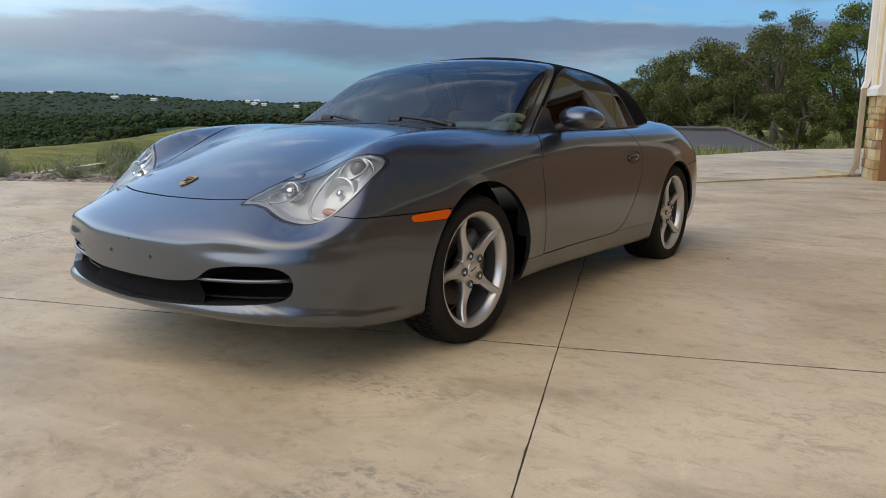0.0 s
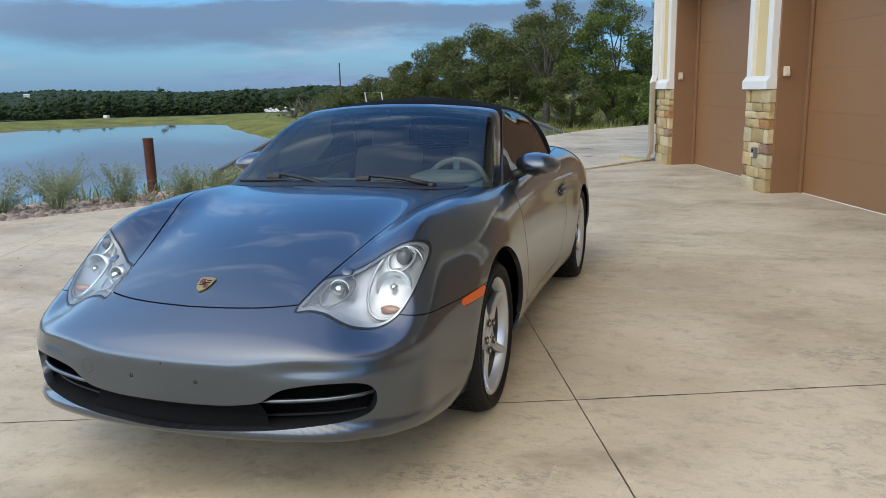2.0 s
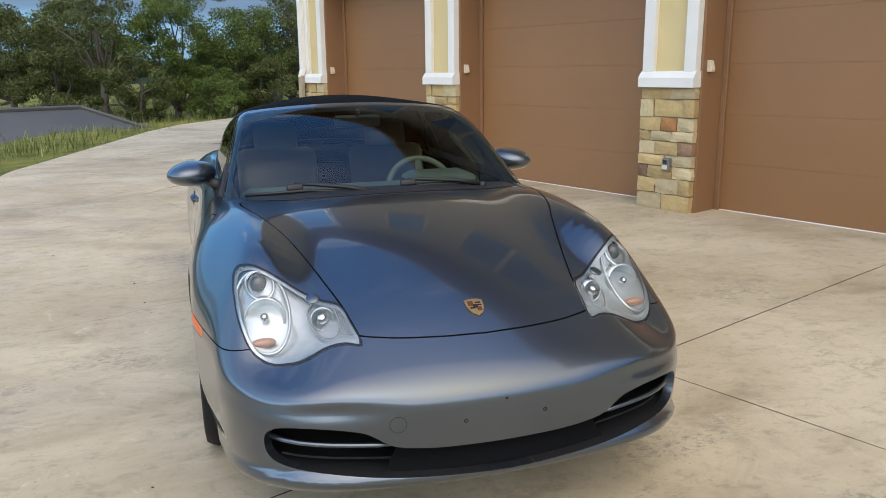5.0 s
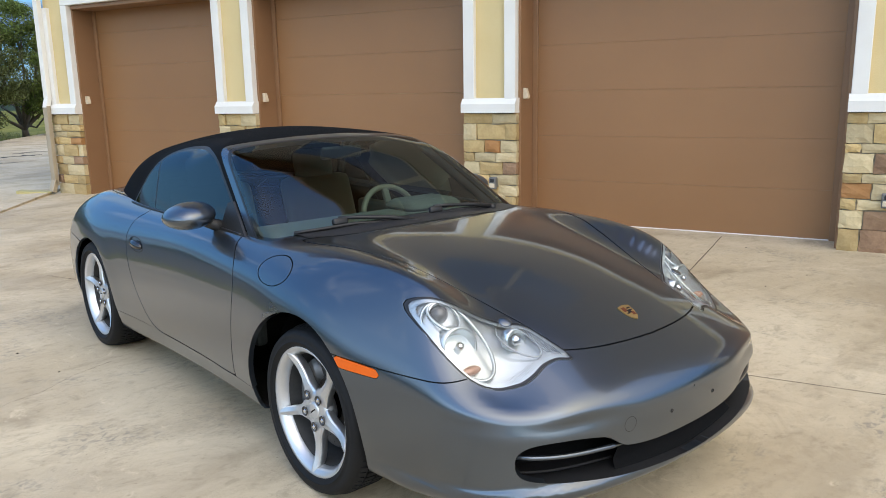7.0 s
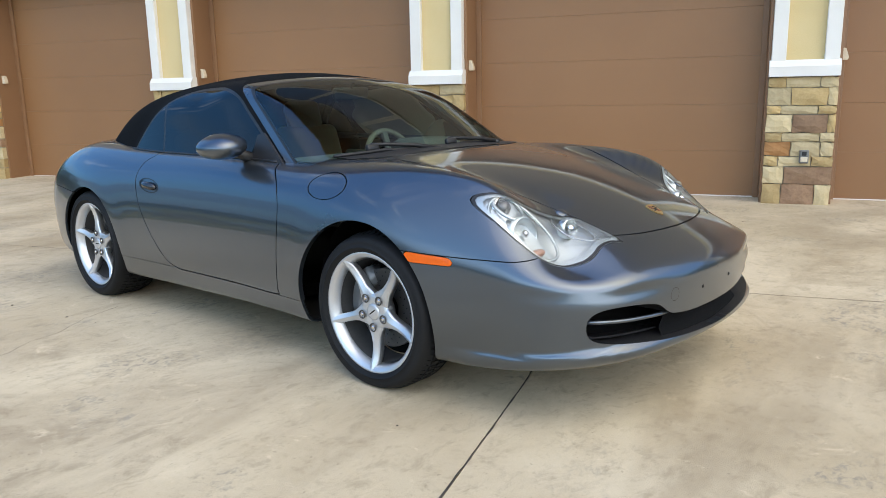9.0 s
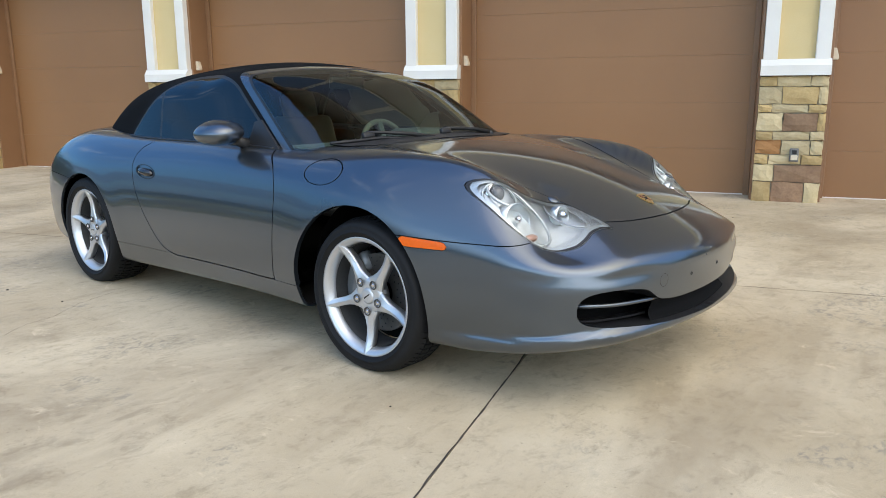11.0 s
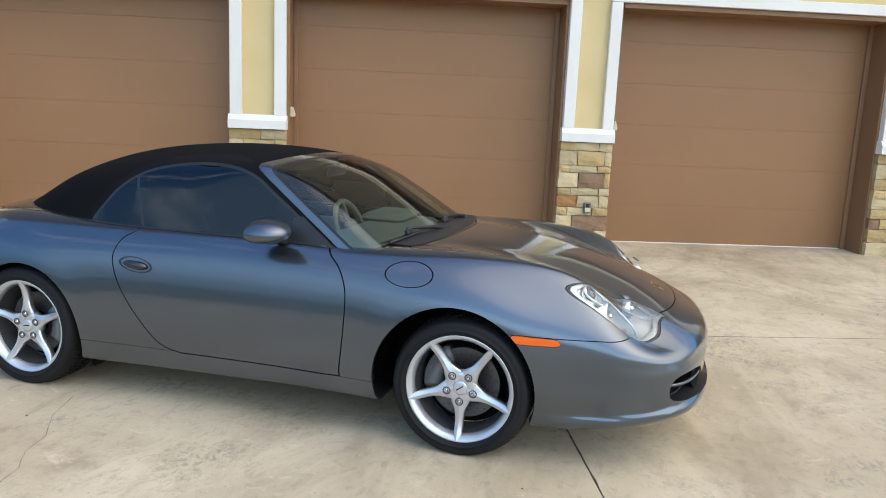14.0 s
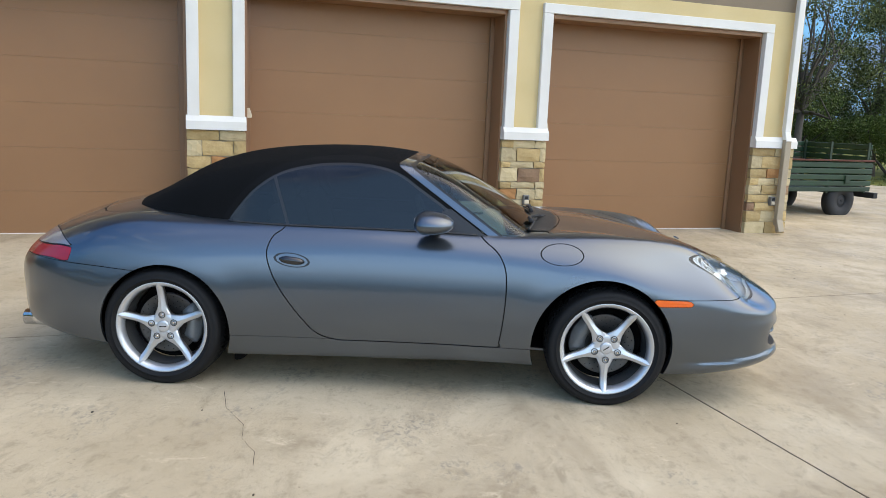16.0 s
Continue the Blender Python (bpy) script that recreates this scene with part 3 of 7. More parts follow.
# a low lip towards the garage that runs out to nothing at the open side
for v in far_slab.data.vertices:
    t = ((v.co - s0).dot(s1 - s0)) / (s1 - s0).length_squared
    v.co.z -= 0.073 * (1 - min(max((t - 0.3) / 0.7, 0.0), 1.0))
bm = bmesh.new()
bm.faces.new([bm.verts.new((x, y, -0.018)) for x, y in ((-8, -6), (6, -8), (6, 6), (-3.5, 6), (-4.35, 4.85), (-5.4, 3.1), (-8, 1.5))])
tagged(part("joint_bed", bm, M_DIRT, drive), "dark dirt in the joints")

# ---------------------------------------------------------------- garage
garage = thing("garage_wall", "yellow stucco garage wall with white trim and stone piers", "garage", WALL, kind="structure")
bm = bmesh.new()
for a_hi, a_lo in PIERS:
    add_box(bm, (PIER_N + 0.02, a_lo + 0.03, 1.2), (DOOR_N + 0.05, a_hi - 0.03, 2.80))
add_box(bm, (PIER_N + 0.02, PIERS[-1][1] + 0.03, 2.80), (DOOR_N + 0.05, PIERS[0][0] - 0.03, 3.05))
part("stucco_wall", bm, M_STUCCO, garage)
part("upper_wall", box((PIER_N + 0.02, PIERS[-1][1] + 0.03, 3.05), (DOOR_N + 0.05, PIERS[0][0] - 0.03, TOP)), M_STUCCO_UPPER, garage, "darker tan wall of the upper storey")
bm = bmesh.new()
add_box(bm, (DOOR_N + 0.05, PIERS[0][0] - 0.35, -0.1), (DOOR_N + 9, PIERS[0][0] - 0.05, TOP))
add_box(bm, (DOOR_N + 0.05, PIERS[-1][1] + 0.05, -0.1), (DOOR_N + 9, PIERS[-1][1] + 0.35, TOP))
add_box(bm, (DOOR_N + 8.7, PIERS[-1][1] + 0.35, -0.1), (DOOR_N + 9, PIERS[0][0] - 0.35, TOP))
part("side_walls", bm, M_STUCCO, garage)
bm = bmesh.new()
add_box(bm, (PIER_N - 1.0, PIERS[-1][1] - 0.6, TOP), (DOOR_N + 9.6, PIERS[0][0] + 0.6, TOP + 0.22))
part("eave", bm, M_BROWN_TRIM, garage, "brown roof overhang")

# windows of the upper storey, three in a row and one apart
for i, (a_hi, a_lo) in enumerate(((3.85, 2.42), (2.28, 0.88), (0.74, -0.62), (6.9, 5.5))):
    win = thing(f"window_{i + 1}", "upper garage window with a tan frame, reflecting the sky", "window", WALL, "upper garage windows", "structure")
    part("pane", box((PIER_N - 0.005, a_lo, 4.72), (PIER_N + 0.015, a_hi, 6.45), 0.0), M_UPPER_PANE, win)
    for lo, hi in (((a_lo - 0.07, 4.64), (a_hi + 0.07, 4.72)), ((a_lo - 0.07, 6.45), (a_hi + 0.07, 6.55)), ((a_lo - 0.07, 4.722), (a_lo, 6.448)), ((a_hi, 4.722), (a_hi + 0.07, 6.448))):
        part("frame", box((PIER_N - 0.04, *lo), (PIER_N + 0.018, *hi), 0.006), M_TAN, win)

trim = thing("trim", "white stucco door surrounds", "trim", WALL, kind="structure")
TR_W = 0.125
for i, (a_hi, a_lo) in enumerate(PIERS):
    for k, (lo, hi) in enumerate(((a_hi - TR_W, a_hi), (a_lo, a_lo + TR_W))):
        if i == 4 and k == 1:
            continue
        if i == 0 and k == 0:
            lo, hi = a_hi - 0.16, a_hi
        part("surround_upright", box((PIER_N - 0.035, lo, 1.375), (DOOR_N - 0.02, hi, 2.752), 0.006), M_WHITE, trim)
    cap = bmesh.new()
    out = 0.035
    lo, hi = a_lo - out * 0.4, a_hi + out * 0.4
    prof = [(PIER_N + 0.06, 1.235), (PIER_N - 0.075, 1.235), (PIER_N - 0.075, 1.325), (PIER_N - 0.03, 1.385), (PIER_N + 0.06, 1.385)]
    add_prism(cap, [(p[0], p[1]) for p in prof], lo, hi, "y")
    part("cap_moulding", cap, M_WHITE, trim, "chamfered white ledge")
for (h0, l0), (h1, l1) in zip(PIERS, PIERS[1:]):
    part("surround_head", box((PIER_N - 0.035, h1 - TR_W, 2.755), (DOOR_N - 0.02, l0 + TR_W, 2.87), 0.006), M_WHITE, trim)

for i, ((h0, l0), (h1, l1)) in enumerate(zip(PIERS, PIERS[1:])):
    door = thing(f"door_{i + 1}", "closed brown sectional overhead garage door", "garage door", WALL, "garage doors", "structure")
    lo, hi = h1 + 0.055, l0 - 0.055
    z = 0.045
    for k in range(6):
        top = min(z + 0.468, 2.77)
        pb = box((DOOR_N - 0.005, lo, z + 0.0003), (DOOR_N + 0.045, hi, top - 0.0003), 0.0022)
        part("panel", pb, M_BROWN, door)
        z = top
    for a, b in ((h1, h1 + 0.03), (l0 - 0.03, l0)):
        part("jamb", box((PIER_N + 0.045, min(a, b), 0.0), (DOOR_N + 0.05, max(a, b), 2.755), 0.004), M_BROWN_TRIM, door)
    for a, b in ((h1 + 0.03, h1 + 0.085), (l0 - 0.085, l0 - 0.03)):
        part("stop", box((DOOR_N - 0.04, a, 0.0), (DOOR_N - 0.008, b, 2.74), 0.006), M_BROWN_TRIM, door)
    part("head_jamb", box((PIER_N + 0.02, h1 + 0.03, 2.70), (DOOR_N - 0.006, l0 - 0.03, 2.752), 0.004), M_BROWN_TRIM, door)
    part("weather_strip", box((DOOR_N - 0.012, lo, 0.0465), (DOOR_N - 0.0055, hi, 0.060), 0.002), M_WHITE, door, "pale strip along the foot of the door")
    part("sill_strip", box((DOOR_N - 0.15, h1 + 0.03, 0.02), (DOOR_N + 0.06, l0 - 0.03, 0.046), 0.004), M_CONCRETE_FAR, door, "pale concrete threshold")

# small fittings on the garage
for i, (a_hi, a_lo) in enumerate(PIERS):
    if i < 4:
        sb = bmesh.new()
        add_prism(sb, [(0, -0.055), (0, 0.055), (-0.03, 0.05), (-0.055, -0.03), (-0.05, -0.055)], -0.03, 0.03, "x")
        bmesh.ops.bevel(sb, geom=sb.edges[:], offset=0.004, segments=1, affect="EDGES")
        ob = part("door_sensor", sb, M_BEIGE)
        ob.matrix_world = WALL @ pose(PIER_N + 0.13, a_lo - 0.03, 1.43)
        tagged(ob, "small beige plastic box on the brown door jamb", "sensor box", "sensor boxes")
    if 0 < i:
        ob = thing("outlet_box", "grey weatherproof outlet box on a stone pier", "outlet", WALL @ pose(PIER_N - 0.035, (a_hi + a_lo) / 2 - 0.05, 0.50), "outlets")
        part("cover", box((-0.035, -0.04, -0.062), (0.03, 0.04, 0.062), 0.008), M_GREY_BOX, ob)
        part("lid", box((-0.048, -0.03, -0.045), (-0.036, 0.03, 0.0), 0.005), M_BEIGE, ob)
        part("socket", box((-0.044, -0.02, 0.012), (-0.034, 0.02, 0.048), 0.004), M_BLACK_RUBBER, ob)
for a_at in (PIERS[-1][1] + 0.20, PIERS[0][0] - 0.03):
    spout = thing("downspout", "square metal downspout at the garage corner, white above and tan below", "downspout", WALL @ pose(PIER_N - 0.075, a_at, 0), "downspouts")
    part("upper_pipe", box((-0.035, -0.05, 1.46), (0.04, 0.05, TOP - 0.002), 0.01), M_WHITE, spout)
    bm = bmesh.new()
    add_box(bm, (-0.035, -0.048, -0.09), (0.035, 0.048, 0.09), 0.01, Matrix.Translation((-0.014, 0, 1.41)) @ pose(0, 0, 0, 0, 18, 0))
    part("elbow", bm, M_WHITE, spout)
    part("lower_pipe", box((-0.068, -0.05, 0.17), (0.002, 0.05, 1.36), 0.01), M_TAN, spout)
    bm = bmesh.new()
    add_box(bm, (-0.14, -0.05, 0.0), (-0.07, 0.05, 0.18), 0.01, Matrix.Translation((0.0, 0, 0.04)) @ pose(0, 0, 0, 0, 20, 0))
    part("kickout", bm, M_TAN, spout, "muddy foot of the pipe")
bm = bmesh.new()
add_prism(bm, [(-0.30, 0.0), (0.16, 0.0), (0.16, 0.05), (0.0, 0.035), (-0.30, 0.012)], -0.11, 0.11, "y")
block = part("splash_block", bm, M_YELLOW)
block.matrix_world = pose(0.60, 10.38, 0.075, 0, 0, 150)
tagged(block, "worn yellow splash block lying under a downspout", "splash block")

# ---------------------------------------------------------------- rusty post, roof below the drive
post = thing("bollard_post", "rusty steel pipe post beside the driveway", "post", pose(-9.4, 10.6, -1.0))
part("pipe", tube([(0, 0, -0.2), (0, 0, 1.40)], 0.105, 20), M_RUST, post)
part("cap", tube([(0, 0, 1.402), (0, 0, 1.44), (0, 0, 1.452)], [0.112, 0.11, 0.07], 20), M_RUST, post)

rl, rr = Vector((-9.12, 17.6, 0.50)), Vector((-3.93, 21.2, 0.466))
rdir = (rr - rl).normalized()
rperp = Vector((rdir.y, -rdir.x, 0)).normalized()
EAVE_Z = -0.96
roof = thing("pavilion_roof", "low grey standing-seam hip roof of a building below the drive", "roof")
run, hipx = 3.2, 2.7
c_fl = Vector((-8.28, 14.72, EAVE_Z))
c_fr = rr + rdir * hipx + rperp * run
c_bl = Vector((-11.36, 15.54, EAVE_Z))
c_br = rr + rdir * hipx - rperp * run
for c in (c_fl, c_fr, c_bl, c_br):
    c.z = EAVE_Z
bm = bmesh.new()
vs = [bm.verts.new(p) for p in (rl, rr, c_fl, c_fr, c_bl, c_br)]
for f4 in ((0, 2, 3, 1), (1, 5, 4, 0), (0, 4, 2), (1, 3, 5)):
    bm.faces.new([vs[k] for k in f4])
low = [bm.verts.new(p + Vector((0, 0, -0.12))) for p in (c_fl, c_fr, c_br, c_bl)]
for a, b, c, d in ((2, 3, 1, 0), (3, 5, 2, 1), (5, 4, 3, 2), (4, 2, 0, 3)):
    bm.faces.new((vs[a], vs[b], low[c], low[d]))
bm.faces.new(low)
bmesh.ops.recalc_face_normals(bm, faces=bm.faces)
part("sheet", bm, M_METAL_ROOF, roof)


def seam_lines(corner_a, corner_b, apex_a, apex_b, count):
    for k in range(1, count):
        t = k / count
        foot = corner_a.lerp(corner_b, t)
        # each seam runs straight up the slope until it meets the hip or the ridge
        eave = (corner_b - corner_a).normalized()
        s = (foot - corner_a).dot(eave)
        sa, sb = (apex_a - corner_a).dot(eave), (apex_b - corner_a).dot(eave)
        full = (corner_b - corner_a).length
        fr = min(1.0, s / max(sa, 1e-6), (full - s) / max(full - sb, 1e-6))
        up = (apex_a - corner_a) - eave * sa
        b = bmesh.new()
        add_tube(b, [foot + Vector((0, 0, 0.03)), foot + up * fr + Vector((0, 0, 0.03))], 0.022, 4)
        part("seam", b, M_METAL_ROOF, roof)


seam_lines(c_bl, c_fl, rl, rl, 15)
seam_lines(c_fr, c_br, rr, rr, 15)
for a, b in ((rl, rr), (rl, c_fl), (rl, c_bl), (rr, c_fr), (rr, c_br)):
    part("ridge_cap", tube([a + Vector((0, 0, 0.03)), b + Vector((0, 0, 0.03))], 0.07, 6), M_METAL_ROOF, roof)
bm = bmesh.new()
for p in (c_fl, c_fr, c_bl, c_br):
    q = p.lerp((rl + rr) / 2, 0.09)
    add_box(bm, (q.x - 0.1, q.y - 0.1, -4.0), (q.x + 0.1, q.y + 0.1, EAVE_Z - 0.1))
part("posts", bm, M_POLE, roof)

# ---------------------------------------------------------------- trailer past the garage corner
trailer = thing("utility_trailer", "dark green slatted trailer parked past the garage", "trailer", WALL @ pose(6.95, -7.86, 0, 0, 0, 4))
for k in range(7):
    z0 = 0.58 + k * 0.105
    if k < 4:
        part("side_slat", box((-0.75, -1.15, z0), (-0.71, 1.6, z0 + 0.085), 0.008), M_GREEN, trailer)
    part("side_slat", box((0.71, -1.15, z0), (0.75, 1.6, z0 + 0.085), 0.008), M_GREEN, trailer)
    part("end_slat", box((-0.70, -1.15, z0), (0.70, -1.11, z0 + 0.085), 0.008), M_GREEN, trailer)
for a in (-1.1, -0.2, 0.7, 1.55):
    for n in (-0.70, 0.67):
        part("stake", box((n, a, 0.45), (n + 0.03, a + 0.05, 1.33), 0.005), M_GREEN_DARK, trailer)
part("top_rail", box((-0.775, -1.17, 1.0), (-0.70, 1.62, 1.03), 0.008), M_RUST, trailer, "worn brown top rail")
part("latch", box((-0.775, -0.62, 0.62), (-0.755, -0.50, 0.76), 0.006), M_GREEN_DARK, trailer)
part("bed", box((-0.75, -1.15, 0.48), (0.75, 1.6, 0.56), 0.01), M_GREEN_DARK, trailer)
part("rear_bumper", box((-0.8, -1.3, 0.36), (0.8, -1.2, 0.46), 0.01), M_BLACK_RUBBER, trailer)
part("hitch", tube([(0, -1.2, 0.42), (0, -1.55, 0.42), (0, -1.62, 0.36)], 0.035, 8), M_GREY_BOX, trailer)
for n in (-0.62, 0.62):
    wb_ = bmesh.new()
    add_lathe(wb_, [(-0.09, 0.12), (-0.1, 0.24), (-0.08, 0.30), (-0.04, 0.315), (0.04, 0.315), (0.08, 0.30), (0.1, 0.24), (0.09, 0.12)], 28, "x", True)
    w = part("wheel", wb_, M_BLACK_RUBBER, trailer, "", True)
    w.location = (n, -0.55, 0.315)
    hb = bmesh.new()
    add_lathe(hb, [(-0.06, 0.01), (-0.07, 0.06), (-0.05, 0.125), (0.05, 0.125), (0.07, 0.06), (0.06, 0.01)], 20, "x", True)
    part("rim", hb, M_BLACK_RUBBER, w)

# ---------------------------------------------------------------- car: nose towards -y, front axle over y = 0
M_PAINT = material("grey_metallic_paint", (0.096, 0.115, 0.137), (0.103, 0.123, 0.147), 0.28, 0.9, 0.8, 900, 0.0, 0.5, coat=1.0, rough_var=0.02)
M_GAP = plain("shut_line_black", (0.006, 0.006, 0.006), 0.8)
M_BLACK_PLASTIC = plain("black_plastic", (0.015, 0.015, 0.016), 0.45, 0, 0, 200, 0.1)
M_GLOSS_BLACK = plain("gloss_black", (0.012, 0.012, 0.014), 0.15, 0, 0.5, 60, 0.0)
M_GRILLE = plain("grille_plastic", (0.0025, 0.0026, 0.003), 0.85, 0, 0, 200, 0.1)
M_WIPER = plain("wiper_black", (0.008, 0.008, 0.0085), 0.5)
M_SEAL = plain("window_seal", (0.012, 0.012, 0.013), 0.4)
M_FABRIC = material("black_canvas", (0.0030, 0.0033, 0.0036), (0.0055, 0.006, 0.0066), 0.95, 0, 3, 420, 0.35, 0.5)
M_FABRIC_EDGE = material("canvas_binding", (0.004, 0.0044, 0.005), (0.007, 0.0076, 0.0085), 0.85, 0, 3, 300, 0.2, 0.5)
M_WINDSCREEN = glass_material("windscreen_glass", (0.63, 0.80, 0.75), 1.7)
M_TINTED = glass_material("tinted_glass", (0.022, 0.036, 0.05), 1.60)
M_LENS = glass_material("clear_lens", (0.95, 0.97, 0.98), 1.5)
M_REFLECTOR = plain("lamp_reflector", (0.62, 0.67, 0.68), 0.32, 0.85, 0, 30, 0.03, 0.06)
M_CHROME = plain("chrome", (0.75, 0.76, 0.77), 0.12, 1.0, 0, 30, 0.0, 0.03)
M_HOUSING = material("lamp_housing", (0.52, 0.56, 0.57), (0.66, 0.70, 0.71), 0.30, 0.55, 3, 40, 0.05, 0.3)
M_PROJECTOR = plain("projector_glass", (0.09, 0.095, 0.10), 0.12, 0, 0.8, 60, 0.0)
M_BEZEL = plain("lamp_bezel", (0.50, 0.52, 0.53), 0.35, 0.5)
M_AMBER_PALE = plain("pale_amber", (0.52, 0.30, 0.22), 0.3, 0.2)
M_AMBER = plain("amber_lens", (0.78, 0.115, 0.003), 0.3, 0, 0.15, 80, 0.05, 0.08)
M_RED = plain("red_lens", (0.34, 0.004, 0.016), 0.25, 0, 0.25, 80, 0.05, 0.1)
M_TAIL_CLEAR = plain("smoky_lens", (0.22, 0.215, 0.23), 0.2, 0.2, 0.6, 80, 0.03, 0.08)
M_WHEEL = material("silver_wheel_paint", (0.56, 0.57, 0.58), (0.63, 0.64, 0.65), 0.33, 0.7, 2, 300, 0.02, 0.4, coat=0.6)
# Near-black barrel: the shade inside the rim is put into its colour.
M_BARREL_SHADE = material("rim_barrel_shade", (0.05, 0.05, 0.05), (0.09, 0.09, 0.088), 0.6, 0.3, 4, 90, 0.05)
M_BRAKE = material("brake_disc", (0.07, 0.065, 0.06), (0.14, 0.13, 0.12), 0.5, 0.6, 8, 60, 0.1)
M_CALIPER = plain("caliper_grey", (0.20, 0.205, 0.205), 0.5, 0.4)
M_TYRE = material("tyre_rubber", (0.006, 0.006, 0.0065), (0.012, 0.012, 0.012), 0.66, 0, 4, 120, 0.15)
M_GOLD = plain("gold_enamel", (0.44, 0.29, 0.12), 0.3, 0.7)
M_ENAMEL = plain("dark_enamel", (0.16, 0.035, 0.012), 0.3, 0.2)
M_LEATHER = material("grey_leather", (0.18, 0.18, 0.15), (0.23, 0.23, 0.20), 0.55, 0, 4, 200, 0.2)
M_DASH = plain("dashboard", (0.12, 0.135, 0.13), 0.65)
M_LINER = plain("dark_liner", (0.005, 0.005, 0.005), 0.9)


dull(M_TYRE, 0.25)
dull(M_FABRIC, 0.1)
dull(M_FABRIC_EDGE, 0.1)
dull(M_LINER, 0.05)
dull(M_GRILLE, 0.15)


def spline(xs, ys):
    """A natural cubic through the points, straight beyond its ends."""
    xs, ys = np.asarray(xs, float), np.asarray(ys, float)
    n = len(xs)
    h = np.diff(xs)
    A, r = np.eye(n), np.zeros(n)
    for i in range(1, n - 1):
        A[i, i - 1:i + 2] = h[i - 1], 2 * (h[i - 1] + h[i]), h[i]
        r[i] = 6 * ((ys[i + 1] - ys[i]) / h[i] - (ys[i] - ys[i - 1]) / h[i - 1])
    m = np.linalg.solve(A, r)
    d0 = (ys[1] - ys[0]) / h[0] - h[0] * m[1] / 6
    d1 = (ys[-1] - ys[-2]) / h[-1] + h[-1] * m[-2] / 6

    def at(x):
        x = np.asarray(x, float)
        i = np.clip(np.searchsorted(xs, x) - 1, 0, n - 2)
        t, hi = x - xs[i], h[i]
        s = xs[i + 1] - x
        y = (m[i] * s ** 3 + m[i + 1] * t ** 3) / (6 * hi) + (ys[i] / hi - m[i] * hi / 6) * s + (ys[i + 1] / hi - m[i + 1] * hi / 6) * t
        y = np.where(x < xs[0], ys[0] + d0 * (x - xs[0]), y)
        return np.where(x > xs[-1], ys[-1] + d1 * (x - xs[-1]), y)
    return at


def smax(a, b, k):
    h = np.clip(0.5 + 0.5 * (a - b) / k, 0, 1)
    return b * (1 - h) + a * h + k * h * (1 - h)


def smin(a, b, k):
    return -smax(-a, -b, k)


def soft(f, sigma, lo=-1.3, hi=3.7, n=101):
    """The same line with its small kinks smoothed out."""
    offs = np.linspace(-2, 2, 9)
    w = np.exp(-offs ** 2 / 2)
    w /= w.sum()

    xs = np.linspace(lo, hi, n)
    return spline(tuple(xs), tuple(sum(wi * f(xs + o * sigma) for wi, o in zip(w, offs))))


# plan, side profile and section of the body
plan = spline((-1.1, -0.85, -0.64, -0.4, -0.15, 0.1, 0.5, 0.9, 1.3, 1.7, 2.05, 2.35, 2.65, 2.95, 3.2, 3.45), (0.725, 0.762, 0.788, 0.830, 0.862, 0.872, 0.862, 0.852, 0.850, 0.862, 0.884, 0.893, 0.878, 0.838, 0.785, 0.71))
top_line = spline((-1.12, -1.05, -0.98, -0.92, -0.87, -0.785, -0.6, -0.4, -0.2, 0.0, 0.25, 0.6, 1.2, 2.0, 2.4, 2.6, 2.75, 2.9, 3.05, 3.2, 3.35, 3.5), (0.475, 0.535, 0.585, 0.620, 0.648, 0.692, 0.766, 0.826, 0.866, 0.891, 0.905, 0.915, 0.925, 0.935, 0.950, 0.950, 0.926, 0.890, 0.838, 0.770, 0.700, 0.61))
crown = spline((-1.1, -0.8, -0.5, -0.1, 0.3, 1.0, 2.0, 2.6, 3.1, 3.4), (0.030, 0.050, 0.058, 0.030, 0.022, 0.020, 0.022, 0.030, 0.045, 0.05))
crest = spline((-1.1, -0.95, -0.86, -0.79, -0.73, -0.62, -0.5, -0.38, -0.25, -0.1, 0.15, 0.4, 0.7), (-0.010, -0.021, -0.036, -0.051, -0.044, 0.035, 0.102, 0.104, 0.082, 0.052, 0.026, 0.010, 0.0))
shoulder = spline((-1.1, -0.9, -0.6, -0.2, 0.5, 1.2, 2.2, 2.8, 3.4), (0.028, 0.042, 0.10, 0.14, 0.13, 0.12, 0.17, 0.14, 0.10))
section = spline((0.10, 0.20, 0.28, 0.38, 0.50, 0.60, 0.70, 0.80, 0.90, 1.0), (0.085, 0.045, 0.020, 0.004, 0.0, 0.006, 0.022, 0.048, 0.085, 0.13))
nose_low = spline((0.15, 0.22, 0.27, 0.33, 0.42, 0.50, 0.80), (0.13, 0.05, 0.015, 0.006, 0.001, -0.002, -0.004))
tail_z = spline((0.15, 0.24, 0.32, 0.45, 0.58, 0.66, 0.75, 0.85), (0.10, 0.035, 0.010, 0.0, 0.0, 0.03, 0.09, 0.17))
under = spline((-1.1, -0.9, -0.6, -0.2, 0.4, 1.2, 2.0, 2.6, 3.0, 3.4), (0.262, 0.240, 0.196, 0.178, 0.20, 0.19, 0.18, 0.20, 0.25, 0.31))
plan, section, crown = soft(plan, 0.10), soft(section, 0.035, 0.0, 1.2, 49), soft(crown, 0.08)
top_line, crest, shoulder = soft(top_line, 0.035), soft(crest, 0.05), soft(shoulder, 0.10)
FRONT_ARCH, REAR_ARCH = (0.032, 0.320, 0.368), (2.318, 0.320, 0.344)


